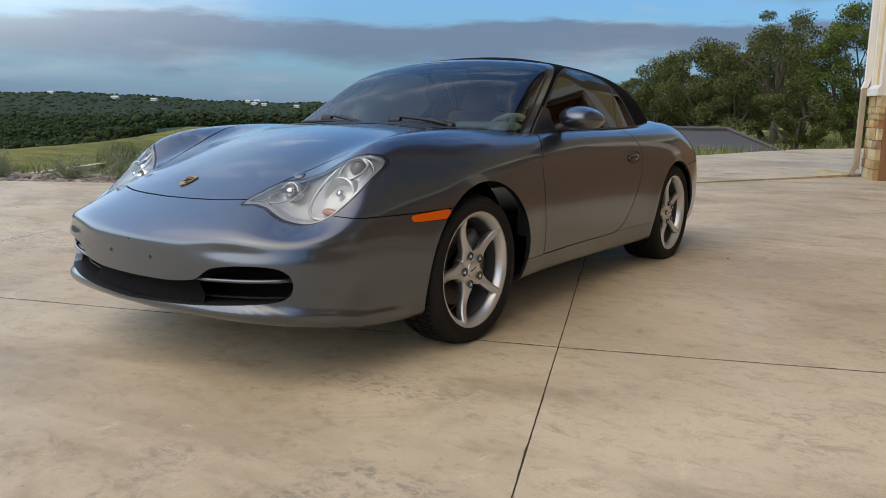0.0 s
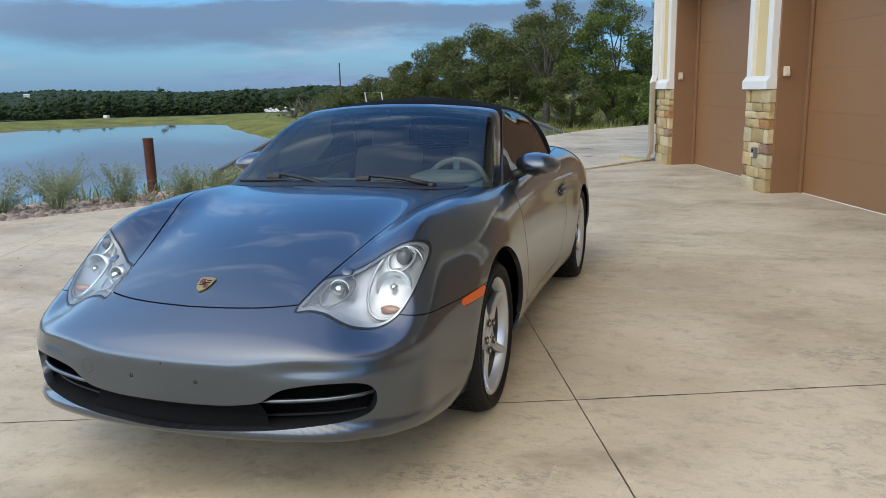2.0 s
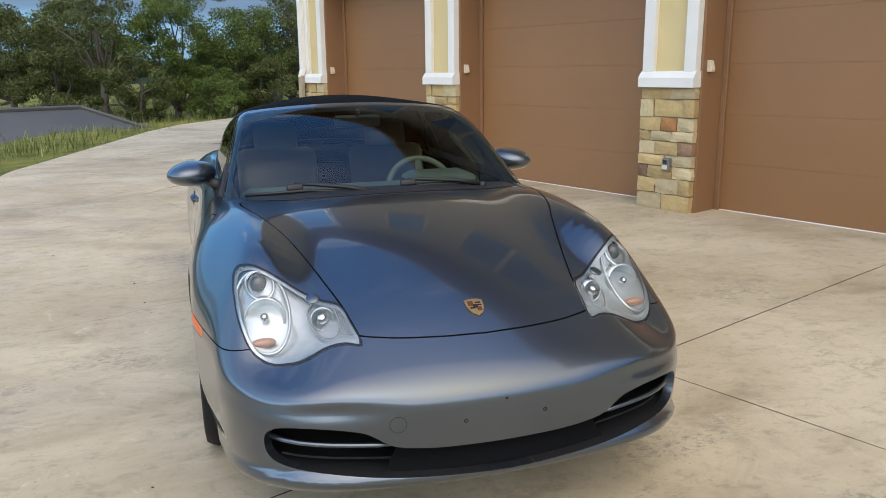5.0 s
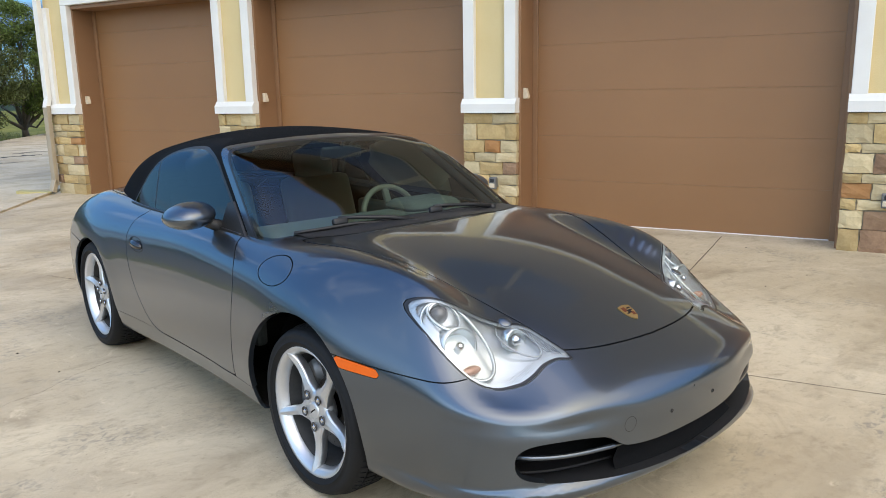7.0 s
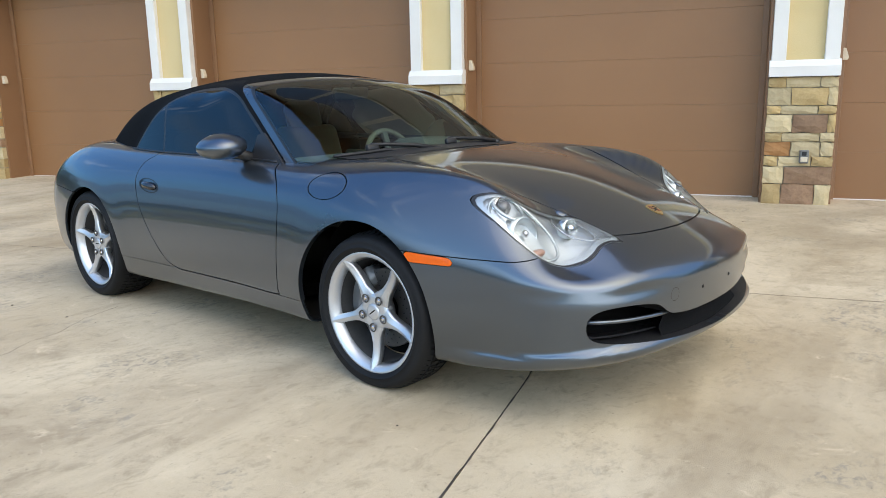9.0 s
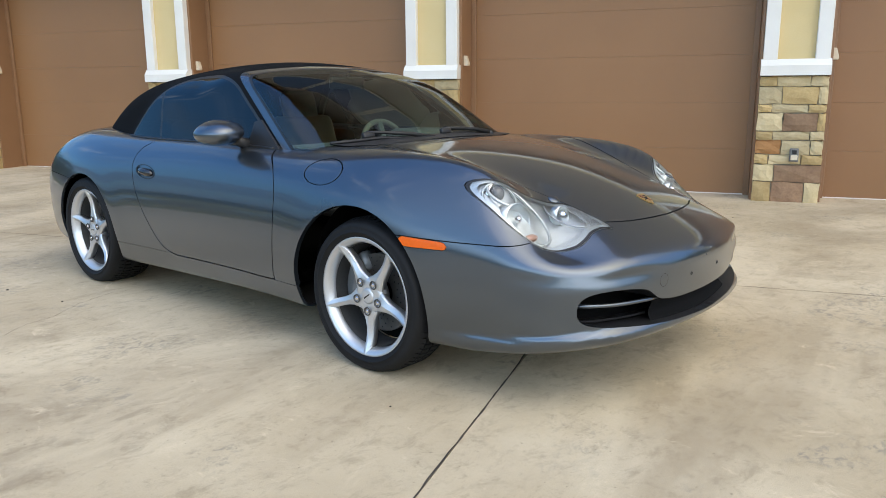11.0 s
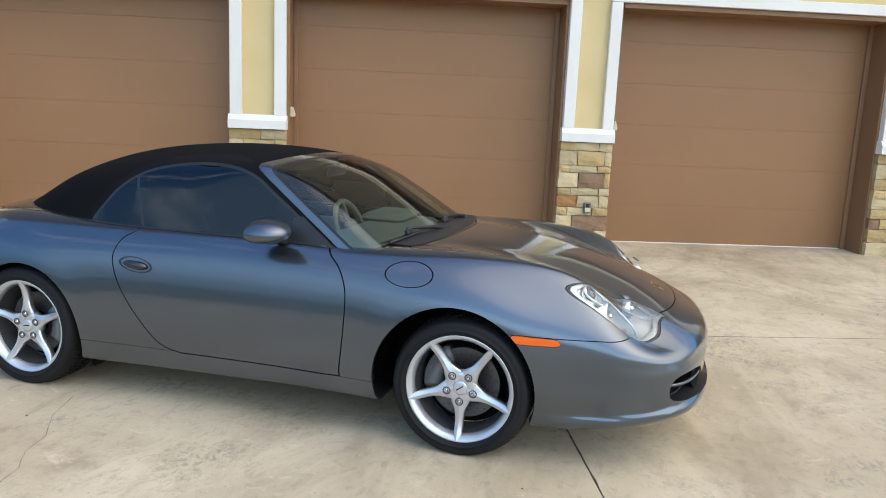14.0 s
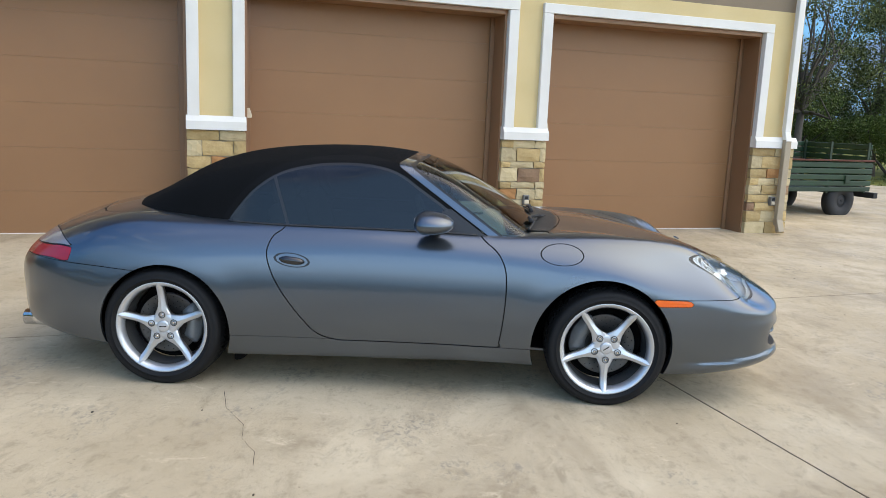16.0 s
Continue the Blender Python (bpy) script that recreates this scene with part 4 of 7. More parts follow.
def body(x, u, z):
    """Negative inside the body below the belt line."""
    ax = np.abs(x)
    bump = crest(u) * step(u, 0.7, 0.4) * step(u, -1.3, -1.1)
    top = z - (top_line(u) - crown(u) * (ax / 0.5) ** 2 + bump * np.exp(-((ax - 0.635) / 0.125) ** 2))
    side = ax - (plan(u) - section(z))
    for cu, cz, r in (FRONT_ARCH, REAR_ARCH):
        d = np.hypot(u - cu, z - cz) - r
        side = side - 0.005 * np.exp(-(d / 0.095) ** 2) * step(z, 0.2, 0.4)
    nose_z = smax(nose_low(z), (z - 0.530 - 0.030 * step(ax, 0.2, 0.65)) * 0.72, 0.032)
    scoop = 0.013 * np.exp(-((z - 0.500) / 0.028) ** 2) * step(ax, 0.24, 0.52) - 0.012 * np.exp(-((z - 0.275) / 0.03) ** 2) * step(ax, 0.7, 0.45)
    nose = -1.05 + 0.23 * ax ** 2 + 0.13 * ax ** 4 + nose_z + scoop - u
    tail = u - (3.335 - 0.20 * ax ** 2 - 0.32 * ax ** 4 - tail_z(z))
    lip = 0.018 * step(z - under(u), 0.078, 0.042) * step(u, -0.30, -0.55)
    around = smax(smax(side, nose, 0.22), tail, 0.25) - lip
    return smax(smax(top, around, shoulder(u)), under(u) - z, 0.035)


screen_line = spline((0.80, 0.90, 0.93, 1.0, 1.083, 1.194, 1.24, 1.30), (0.18, 0.355, 0.405, 0.515, 0.655, 0.872, 0.985, 1.14))
roof_line = spline((0.8, 1.0, 1.12, 1.3, 1.5, 1.8, 2.06, 2.2, 2.28, 2.44, 2.59, 2.78, 2.95), (1.200, 1.240, 1.262, 1.281, 1.284, 1.267, 1.229, 1.191, 1.160, 1.072, 0.988, 0.897, 0.81))
taper = spline((1.0, 1.8, 2.1, 2.35, 2.6, 2.85), (0.0, 0.0, 0.012, 0.05, 0.13, 0.27))


def cabin(x, u, z):
    """Negative inside the windscreen, windows and soft top."""
    ax = np.abs(x)
    top = z - (roof_line(u) - (0.038 + 0.03 * step(u, 1.1, 1.5)) * (ax / 0.5) ** 2)
    side = ax - (0.708 - 0.36 * (z - 0.86) - np.clip(taper(u), 0, 1))
    front = screen_line(z) + 0.25 * ax ** 2 - u
    return smax(smax(front, side, 0.07), top, 0.05 + 0.05 * step(u, 1.1, 1.5))


def cast(f, start, way, far):
    lo, hi = np.zeros(len(way)), np.full(len(way), far)
    for _ in range(34):
        mid = (lo + hi) / 2
        p = start + way * mid[:, None]
        out = f(p[:, 0], p[:, 1], p[:, 2]) > 0
        hi, lo = np.where(out, mid, hi), np.where(out, lo, mid)
    return start + way * lo[:, None]


def slope_of(f, p, e=0.003):
    g3 = []
    for k in range(3):
        d = np.zeros(3)
        d[k] = e
        a, b = p + d, p - d
        g3.append(f(a[:, 0], a[:, 1], a[:, 2]) - f(b[:, 0], b[:, 1], b[:, 2]))
    g3 = np.stack(g3, -1)
    return g3 / np.maximum(np.linalg.norm(g3, axis=1, keepdims=True), 1e-9)


def sheet(f, start, way, rows, cols, far):
    """A closed-round grid of rays from start, as (vertices, normals, triangles)."""
    V = cast(f, start, way, far)
    i, j = np.meshgrid(np.arange(rows - 1), np.arange(cols), indexing="ij")
    a, b = i * cols + j, i * cols + (j + 1) % cols
    c, d = (i + 1) * cols + (j + 1) % cols, (i + 1) * cols + j
    T = np.concatenate([np.stack([a, b, c], -1).reshape(-1, 3), np.stack([a, c, d], -1).reshape(-1, 3)])
    N = slope_of(f, V)
    fn = np.cross(V[T[:, 1]] - V[T[:, 0]], V[T[:, 2]] - V[T[:, 0]])
    if (fn * N[T[:, 0]]).sum() < 0:
        T = T[:, ::-1]
    return V, N, T


def clip(mesh, value):
    """The part of a mesh where value (a number for each vertex) is below zero, cut cleanly along zero."""
    V, N, T = mesh
    neg = value < 0
    count = neg[T].sum(1)
    whole = T[count == 3]
    cut = T[(count == 1) | (count == 2)]
    if len(cut) == 0:
        return compact(V, N, whole)
    # turn each cut triangle so that its odd corner comes first
    inside = neg[cut]
    odd = np.where(inside.sum(1) == 1, inside.argmax(1), (~inside).argmax(1))
    r = np.arange(len(cut))
    a, b, c = cut[r, odd], cut[r, (odd + 1) % 3], cut[r, (odd + 2) % 3]
    edges = np.concatenate([np.stack([a, b], -1), np.stack([a, c], -1)])
    key, back = np.unique(np.sort(edges, 1), axis=0, return_inverse=True)
    back = back.ravel()
    va, vb = value[key[:, 0]], value[key[:, 1]]
    t = (va / (va - vb))[:, None]
    NV = V[key[:, 0]] * (1 - t) + V[key[:, 1]] * t
    NN = N[key[:, 0]] * (1 - t) + N[key[:, 1]] * t
    NN /= np.maximum(np.linalg.norm(NN, axis=1, keepdims=True), 1e-9)
    ab, ac = back[:len(cut)] + len(V), back[len(cut):] + len(V)
    one = inside.sum(1) == 1
    new_t = [np.stack([a, ab, ac], -1)[one], np.stack([ab, b, c], -1)[~one], np.stack([ab, c, ac], -1)[~one]]
    return compact(np.concatenate([V, NV]), np.concatenate([N, NN]), np.concatenate([whole] + new_t))


def compact(V, N, T):
    used, back = np.unique(T, return_inverse=True)
    return V[used], N[used], back.reshape(T.shape)


def split(mesh, f, gap=0.0):
    """(inside, outside) of f, each kept back from the line by gap."""
    p = mesh[0]
    v = f(p[:, 0], p[:, 1], p[:, 2])
    return clip(mesh, v + gap), clip(mesh, gap - v)


def largest(mesh):
    """The biggest connected piece of a mesh."""
    V, N, T = mesh
    lab = np.arange(len(V))
    while True:
        low = lab[T].min(1)
        nxt = lab.copy()
        for k in range(3):
            np.minimum.at(nxt, T[:, k], low)
        nxt = nxt[nxt]
        if (nxt == lab).all():
            break
        lab = nxt
    ids, n = np.unique(lab[T[:, 0]], return_counts=True)
    return compact(V, N, T[lab[T[:, 0]] == ids[n.argmax()]])


def half(mesh, sign):
    V, N, T = mesh
    return compact(V, N, T[(V[T][:, :, 0].mean(1) * sign) > 0])


def rolled(mesh, depth=0.012):
    """The same sheet with its edges turned inwards, so that it has thickness."""
    V, N, T = mesh
    if len(T) == 0:
        return mesh
    e = np.concatenate([T[:, [0, 1]], T[:, [1, 2]], T[:, [2, 0]]])
    k, first, n = np.unique(np.sort(e, 1), axis=0, return_index=True, return_counts=True)
    rim = e[first[n == 1]]
    ids, back = np.unique(rim, return_inverse=True)
    back = back.reshape(rim.shape)
    base = len(V)
    m = len(ids)
    # two copies of the rim: one to carry the flank's own shading, one pushed in
    mid = V[ids] - N[ids] * 0.0005
    low = V[ids] - N[ids] * depth
    q0, q1 = back[:, 0] + base, back[:, 1] + base
    r0, r1 = q0 + m, q1 + m
    fl = np.cross(V[rim[:, 1]] - V[rim[:, 0]], N[rim[:, 0]])
    side = np.zeros((m, 3))
    np.add.at(side, back[:, 0], fl)
    np.add.at(side, back[:, 1], fl)
    side /= np.maximum(np.linalg.norm(side, axis=1, keepdims=True), 1e-9)
    T2 = np.concatenate([T, np.stack([rim[:, 1], rim[:, 0], q0], -1), np.stack([rim[:, 1], q0, q1], -1), np.stack([q1, q0, r0], -1), np.stack([q1, r0, r1], -1)])
    return np.concatenate([V, mid, low]), np.concatenate([N, side, side]), T2


def sheet_part(name, mesh, mat, parent, label="", depth=0.012, roll=True):
    V, N, T = rolled(mesh, depth) if roll and depth else mesh
    ob = new(name, data_mesh(name, V, T, mat, N))
    ob.parent = parent
    return tagged(ob, label)


def smooth_outline(points, steps=6, closed=True):
    """Catmull-Rom through points."""
    P = np.asarray(points, float)
    n = len(P)
    out = []
    for i in range(n if closed else n - 1):
        p0, p1, p2, p3 = (P[(i + k) % n] if closed else P[min(max(i + k, 0), n - 1)] for k in (-1, 0, 1, 2))
        for s in range(steps):
            t = s / steps
            out.append(0.5 * (2 * p1 + (p2 - p0) * t + (2 * p0 - 5 * p1 + 4 * p2 - p3) * t * t + (3 * p1 - p0 - 3 * p2 + p3) * t ** 3))
    if not closed:
        out.append(P[-1])
    return np.array(out)


def where(cond, value):
    return np.where(cond, value, 1.0)


# outlines of panels, half a car each
HEADLAMP = smooth_outline([(0.372, 0.634), (0.42, 0.634), (0.47, 0.624), (0.52, 0.602), (0.57, 0.582), (0.63, 0.574), (0.68, 0.600), (0.708, 0.66), (0.716, 0.72), (0.713, 0.768), (0.692, 0.800), (0.652, 0.812), (0.61, 0.800), (0.56, 0.770), (0.51, 0.738), (0.46, 0.717), (0.405, 0.708), (0.385, 0.675)], 5)
HOOD_SIDE = smooth_outline([(-0.882, 0.0), (-0.874, 0.13), (-0.852, 0.26), (-0.815, 0.365), (-0.79, 0.378), (-0.65, 0.404), (-0.433, 0.46), (-0.25, 0.515), (-0.10, 0.568), (0.10, 0.618), (0.24, 0.640), (0.32, 0.628), (0.31, 0.54), (0.25, 0.36), (0.215, 0.18), (0.205, 0.0)], 5, False)
HOOD = np.concatenate([HOOD_SIDE, (HOOD_SIDE * (1, -1))[::-1][1:-1]])
DOOR = smooth_outline([(0.70, 1.0), (0.70, 0.90), (0.665, 0.852), (0.596, 0.800), (0.556, 0.735), (0.541, 0.65), (0.545, 0.50), (0.565, 0.33), (0.585, 0.304), (0.9, 0.303), (1.34, 0.298), (1.42, 0.300), (1.52, 0.332), (1.608, 0.421), (1.697, 0.538), (1.756, 0.639), (1.786, 0.724), (1.785, 0.78), (1.763, 0.832), (1.718, 0.872), (1.68, 1.0)], 5)
INTAKE_HALF = smooth_outline([(0.0, 0.370), (0.18, 0.372), (0.28, 0.380), (0.335, 0.392), (0.385, 0.424), (0.42, 0.438), (0.50, 0.450), (0.58, 0.453), (0.635, 0.446), (0.664, 0.426), (0.672, 0.396), (0.663, 0.354), (0.625, 0.331), (0.52, 0.317), (0.30, 0.300), (0.0, 0.288)], 5, False)
INTAKE = np.concatenate([INTAKE_HALF, (INTAKE_HALF * (-1, 1))[::-1][1:-1]])
TAIL_LAMP = smooth_outline([(2.826, 0.716), (2.836, 0.721), (2.91, 0.724), (3.0, 0.716), (3.4, 0.690), (3.4, 0.640), (3.0, 0.657), (2.90, 0.652), (2.850, 0.652), (2.840, 0.660)], 5)
TAIL_CLEAR = smooth_outline([(2.830, 0.728), (2.87, 0.748), (2.975, 0.785), (3.15, 0.775), (3.4, 0.750), (3.4, 0.694), (3.0, 0.720), (2.91, 0.728)], 5)
SIDE_GLASS = smooth_outline([(0.728, 0.872), (0.871, 0.983), (1.027, 1.086), (1.10, 1.136), (1.17, 1.168), (1.25, 1.186), (1.34, 1.194), (1.492, 1.191), (1.613, 1.177), (1.733, 1.148), (1.821, 1.105), (1.906, 1.036), (1.97, 0.955), (2.012, 0.890), (2.0, 0.870), (1.9, 0.864), (1.4, 0.858), (0.9, 0.858)], 5)
TONNEAU_HALF = smooth_outline([(1.98, 0.655), (2.3, 0.668), (2.55, 0.648), (2.74, 0.56), (2.83, 0.40), (2.865, 0.2), (2.872, 0.0), (2.2, 0.0), (1.9, 0.0), (1.9, 0.4)], 5)
LID_HALF = smooth_outline([(2.882, 0.0), (2.875, 0.2), (2.842, 0.40), (2.79, 0.52), (2.95, 0.56), (3.12, 0.55), (3.2, 0.40), (3.225, 0.2), (3.23, 0.0)], 5)


def f_headlamp(x, u, z):
    return where(u < -0.25, poly_distance(np.abs(x), z, HEADLAMP))


def f_hood(x, u, z):
    return where((z > 0.5) & (u < 0.5), poly_distance(u, x, HOOD))


def f_door(x, u, z):
    return where(np.abs(x) > 0.5, poly_distance(u, z, DOOR))


def f_intake(x, u, z):
    return where(u < -0.6, poly_distance(x, z, INTAKE))


def f_tail(x, u, z):
    return where(np.abs(x) > 0.42, poly_distance(u, z, TAIL_LAMP))


def f_tail_clear(x, u, z):
    return where(np.abs(x) > 0.42, poly_distance(u, z, TAIL_CLEAR))


bumper_top = spline((-0.80, -0.74, -0.69, -0.6, -0.45, -0.25, -0.1), (0.95, 0.66, 0.604, 0.598, 0.597, 0.600, 0.60))


def f_front_bumper(x, u, z):
    return where(u < -0.15, np.where(u < -0.78, -0.1, z - np.where(u < -0.74, 0.70, bumper_top(np.maximum(u, -0.74)))))


rear_top = spline((2.4, 2.55, 2.8, 3.0, 3.2, 3.5), (0.620, 0.631, 0.644, 0.650, 0.652, 0.652))


def f_rear_bumper(x, u, z):
    return where(u > 2.4, z - rear_top(u))


def f_arches(x, u, z):
    v = np.full(np.shape(x), 1.0)
    for cu, cz, r in (FRONT_ARCH, REAR_ARCH):
        v = np.minimum(v, np.where(np.abs(x) > 0.50, np.hypot(u - cu, z - cz) - r, 1.0))
    return v


def f_cabin_hole(x, u, z):
    return where(z > 0.7, cabin(x, u, z) + 0.022)


def f_fuel(x, u, z):
    return where(x < -0.3, (np.hypot((u - 0.260) / 0.110, (z - 0.800) / 0.050) - 1) * 0.06)


def f_marker(x, u, z):
    return where(np.abs(x) > 0.5, poly_distance(u, z, [(-0.225, 0.600), (-0.40, 0.594), (-0.425, 0.588), (-0.43, 0.572), (-0.415, 0.563), (-0.25, 0.562), (-0.215, 0.575)]))


def f_sill(x, u, z):
    return where((u > 0.2) & (u < 2.15), z - 0.302)


def f_tonneau(x, u, z):
    return where((u > 1.85) & (z > 0.6), poly_distance(u, np.abs(x), TONNEAU_HALF))


def f_lid(x, u, z):
    return where((u > 2.6) & (z > 0.6), poly_distance(u, np.abs(x), LID_HALF))


def f_handle(x, u, z):
    return where(np.abs(x) > 0.5, (np.hypot((u - 1.656) / 0.096, (z - 0.713 + (u - 1.656) * -0.10) / 0.036) - 1) * 0.035)


car = thing("sports_car", "dark grey metallic convertible with a closed black soft top", "car")

# rays from a spine inside the body, fanned at both ends
COLS, FR, MID, RE = 300, 80, 230, 70
th = np.linspace(0, 2 * np.pi, COLS, endpoint=False) + np.pi / COLS
ph = np.linspace(0.004, np.pi / 2, FR, endpoint=False)
starts, ways = [], []
for p in ph:
    starts.append(np.tile((0, -0.30, 0.5), (COLS, 1)))
    ways.append(np.stack([np.sin(p) * np.sin(th), np.full(COLS, -np.cos(p)), np.sin(p) * np.cos(th)], -1))
for u in np.linspace(-0.30, 2.70, MID):
    starts.append(np.tile((0, u, 0.5), (COLS, 1)))
    ways.append(np.stack([np.sin(th), np.zeros(COLS), np.cos(th)], -1))
for p in np.linspace(np.pi / 2, 0.004, RE + 1)[1:]:
    starts.append(np.tile((0, 2.70, 0.5), (COLS, 1)))
    ways.append(np.stack([np.sin(p) * np.sin(th), np.full(COLS, np.cos(p)), np.sin(p) * np.cos(th)], -1))
shell = sheet(body, np.concatenate(starts), np.concatenate(ways), FR + MID + RE, COLS, 1.6)

_, shell = split(shell, f_arches)
_, shell = split(shell, f_cabin_hole)
liner_v = shell[0] - shell[1] * 0.016
liner_ok = clip((liner_v, shell[1], shell[2]), -f_headlamp(shell[0][:, 0], shell[0][:, 1], shell[0][:, 2]) - 0.004)
_, liner_ok = split(liner_ok, lambda x, u, z: f_intake(x, u, z) - 0.012)
sheet_part("inner_shell", liner_ok, M_GAP, car, "black inner structure behind the shut lines", roll=False)

GAP = 0.0030
intake, shell = split(shell, f_intake)
lamp, shell = split(shell, f_headlamp, 0.0006)
hood, shell = split(shell, f_hood, GAP)
marker, shell = split(shell, f_marker, 0.001)
tail_l, shell = split(shell, f_tail, 0.0015)
tail_c, shell = split(shell, f_tail_clear, 0.0018)
bumper_f, shell = split(shell, f_front_bumper, 0.0018)
bumper_r, shell = split(shell, f_rear_bumper, 0.0018)
door_s, shell = split(shell, f_door, GAP)
sill, shell = split(shell, f_sill, 0.0012)
fuel, shell = split(shell, f_fuel, 0.0018)
tonneau, shell = split(shell, f_tonneau, GAP)
lid, shell = split(shell, f_lid, GAP)
f_fender = lambda x, u, z: u - 1.0
fender_f, fender_r = split(shell, f_fender)
sheet_part("hood", hood, M_PAINT, car)
front_bumper = sheet_part("front_bumper", bumper_f, M_PAINT, car, depth=0.03)
rear_bumper = sheet_part("rear_bumper", bumper_r, M_PAINT, car)
sheet_part("fuel_flap", fuel, M_PAINT, car)
sheet_part("tonneau_cover", tonneau, M_PAINT, car)
sheet_part("engine_lid", lid, M_PAINT, car)
dish, door_s = split(door_s, f_handle)
ring, dish = split(dish, lambda x, u, z: -0.0045 - f_handle(x, u, z))
for sign in (1, -1):
    sheet_part("front_fender", half(fender_f, sign), M_PAINT, car, depth=0.022)
    sheet_part("rear_quarter", half(fender_r, sign), M_PAINT, car, depth=0.022)
    sheet_part("side_sill", half(sill, sign), M_PAINT, car)
    sheet_part("side_marker", half(marker, sign), M_AMBER, car, "orange marker lamp")
    sheet_part("tail_lamp", half(tail_l, sign), M_RED, car, "red rear lamp")
    sheet_part("tail_clear", half(tail_c, sign), M_TAIL_CLEAR, car, "smoky clear upper part of the rear lamp")
    d = sheet_part("door_panel", half(door_s, sign), M_PAINT, car)
    sheet_part("handle_seal", half(ring, sign), M_SEAL, d, roll=False)
    V, N, T = half(dish, sign)
    dd = f_handle(V[:, 0], V[:, 1], V[:, 2])
    deep = np.clip((-dd - 0.004) / 0.018, 0, 1)[:, None] * 0.024
    sheet_part("handle_recess", (V - N * deep, N, T), M_PAINT, d, roll=False)
    hb = bmesh.new()
    us = np.linspace(1.592, 1.722, 9)
    xs = plan(us) - section(np.full(9, 0.705)) - 0.004
    add_tube(hb, [(sign * (xv + 0.004 * math.sin(math.pi * k / 8)), uv, 0.711 + 0.10 * (uv - 1.656)) for k, (uv, xv) in enumerate(zip(us, xs))], [0.006, 0.015, 0.0185, 0.020, 0.020, 0.020, 0.0185, 0.015, 0.006], 12)
    part("handle", hb, M_GLOSS_BLACK, d, "", True)
    # lamp unit
    V, N, T = half(lamp, sign)
    unit = sheet_part("headlamp", (V, N, T), M_LENS, car, "clear headlamp with silver reflectors", roll=False)
    unit.visible_shadow = False
    dist = -f_headlamp(V[:, 0], V[:, 1], V[:, 2])[:, None]
    sheet_part("lamp_bowl", (V - N * (0.004 + np.clip(dist, 0, 0.06) * 0.75), N, T), M_HOUSING, unit, roll=False)
    sheet_part("lamp_seal", clip((V + N * 0.0006, N, T), (dist.ravel() - 0.0045)), M_SEAL, unit, "thin black seal", roll=False)
    rim_v = clip((V - N * 0.002, N, T), (dist.ravel() - 0.0125))
    sheet_part("lamp_gasket", rim_v, M_REFLECTOR, unit, "bright edge of the lens", roll=False)

    def lamp_round(name, at, r, depth, mat, aim=(0.12, -1.0, 0.16), sub=None):
        b = bmesh.new()
        prof = [(-depth, 0.0005), (-depth * 0.92, r * 0.45), (-depth * 0.55, r * 0.8), (0.0, r), (0.006, r * 1.05), (0.006, r * 1.14), (-depth, r * 1.16)]
        add_lathe(b, prof, 32, "x")
        a = Vector((aim[0] * sign, aim[1], aim[2])).normalized()
        ob = part(name, b, mat, unit, "", True)
        ob.matrix_local = Matrix.Translation((at[0] * sign, at[1], at[2])) @ Vector((1, 0, 0)).rotation_difference(a).to_matrix().to_4x4()
        return ob

    lamp_round("high_beam", (0.632, -0.505, 0.755), 0.036, 0.03, M_CHROME)
    lamp_round("low_beam", (0.628, -0.60, 0.668), 0.056, 0.05, M_REFLECTOR)
    lamp_round("fog_beam", (0.462, -0.682, 0.672), 0.032, 0.028, M_REFLECTOR)
    for nm, at, r in (("projector_lens", (0.634, -0.520, 0.757), 0.030), ("bulb_shield", (0.630, -0.615, 0.672), 0.014), ("fog_lens", (0.463, -0.694, 0.674), 0.018)):
        b = bmesh.new()
        bmesh.ops.create_uvsphere(b, u_segments=20, v_segments=12, radius=r)
        ob = part(nm, b, M_PROJECTOR if nm == "projector_lens" else M_CHROME, unit, "", True)
        ob.matrix_local = Matrix.Translation((at[0] * sign, at[1] + 0.01, at[2]))
    b = bmesh.new()
    bmesh.ops.create_uvsphere(b, u_segments=20, v_segments=10, radius=1.0, matrix=Matrix.Translation((sign * 0.640, -0.668, 0.612)) @ Matrix.Diagonal((0.036, 0.018, 0.014, 1)))
    part("indicator_bulb", b, M_AMBER_PALE, unit, "pale amber indicator", True)
    for nm, at, rx_, rz_ in (("main_bezel", (0.633, -0.590, 0.692), 0.078, 0.118), ("fog_bezel", (0.462, -0.690, 0.674), 0.043, 0.040), ("beam_bezel", (0.633, -0.525, 0.757), 0.042, 0.042)):
        b = bmesh.new()
        loop = []
        for k in range(41):
            a = 2 * math.pi * k / 40
            x, z = at[0] + rx_ * math.cos(a), at[2] + rz_ * math.sin(a) * 0.86
            y = cast(body, np.array([[x, 0.2, z]]), np.array([[0.0, -1.0, 0.0]]), 1.6)[0][1]
            loop.append((sign * x, y + 0.020, z))
        add_tube(b, loop, 0.0035 if nm == "fog_bezel" else 0.006, 6, False)
        part(nm, b, M_BEZEL if nm == "fog_bezel" else M_REFLECTOR, unit, "bright bezel ring", True)
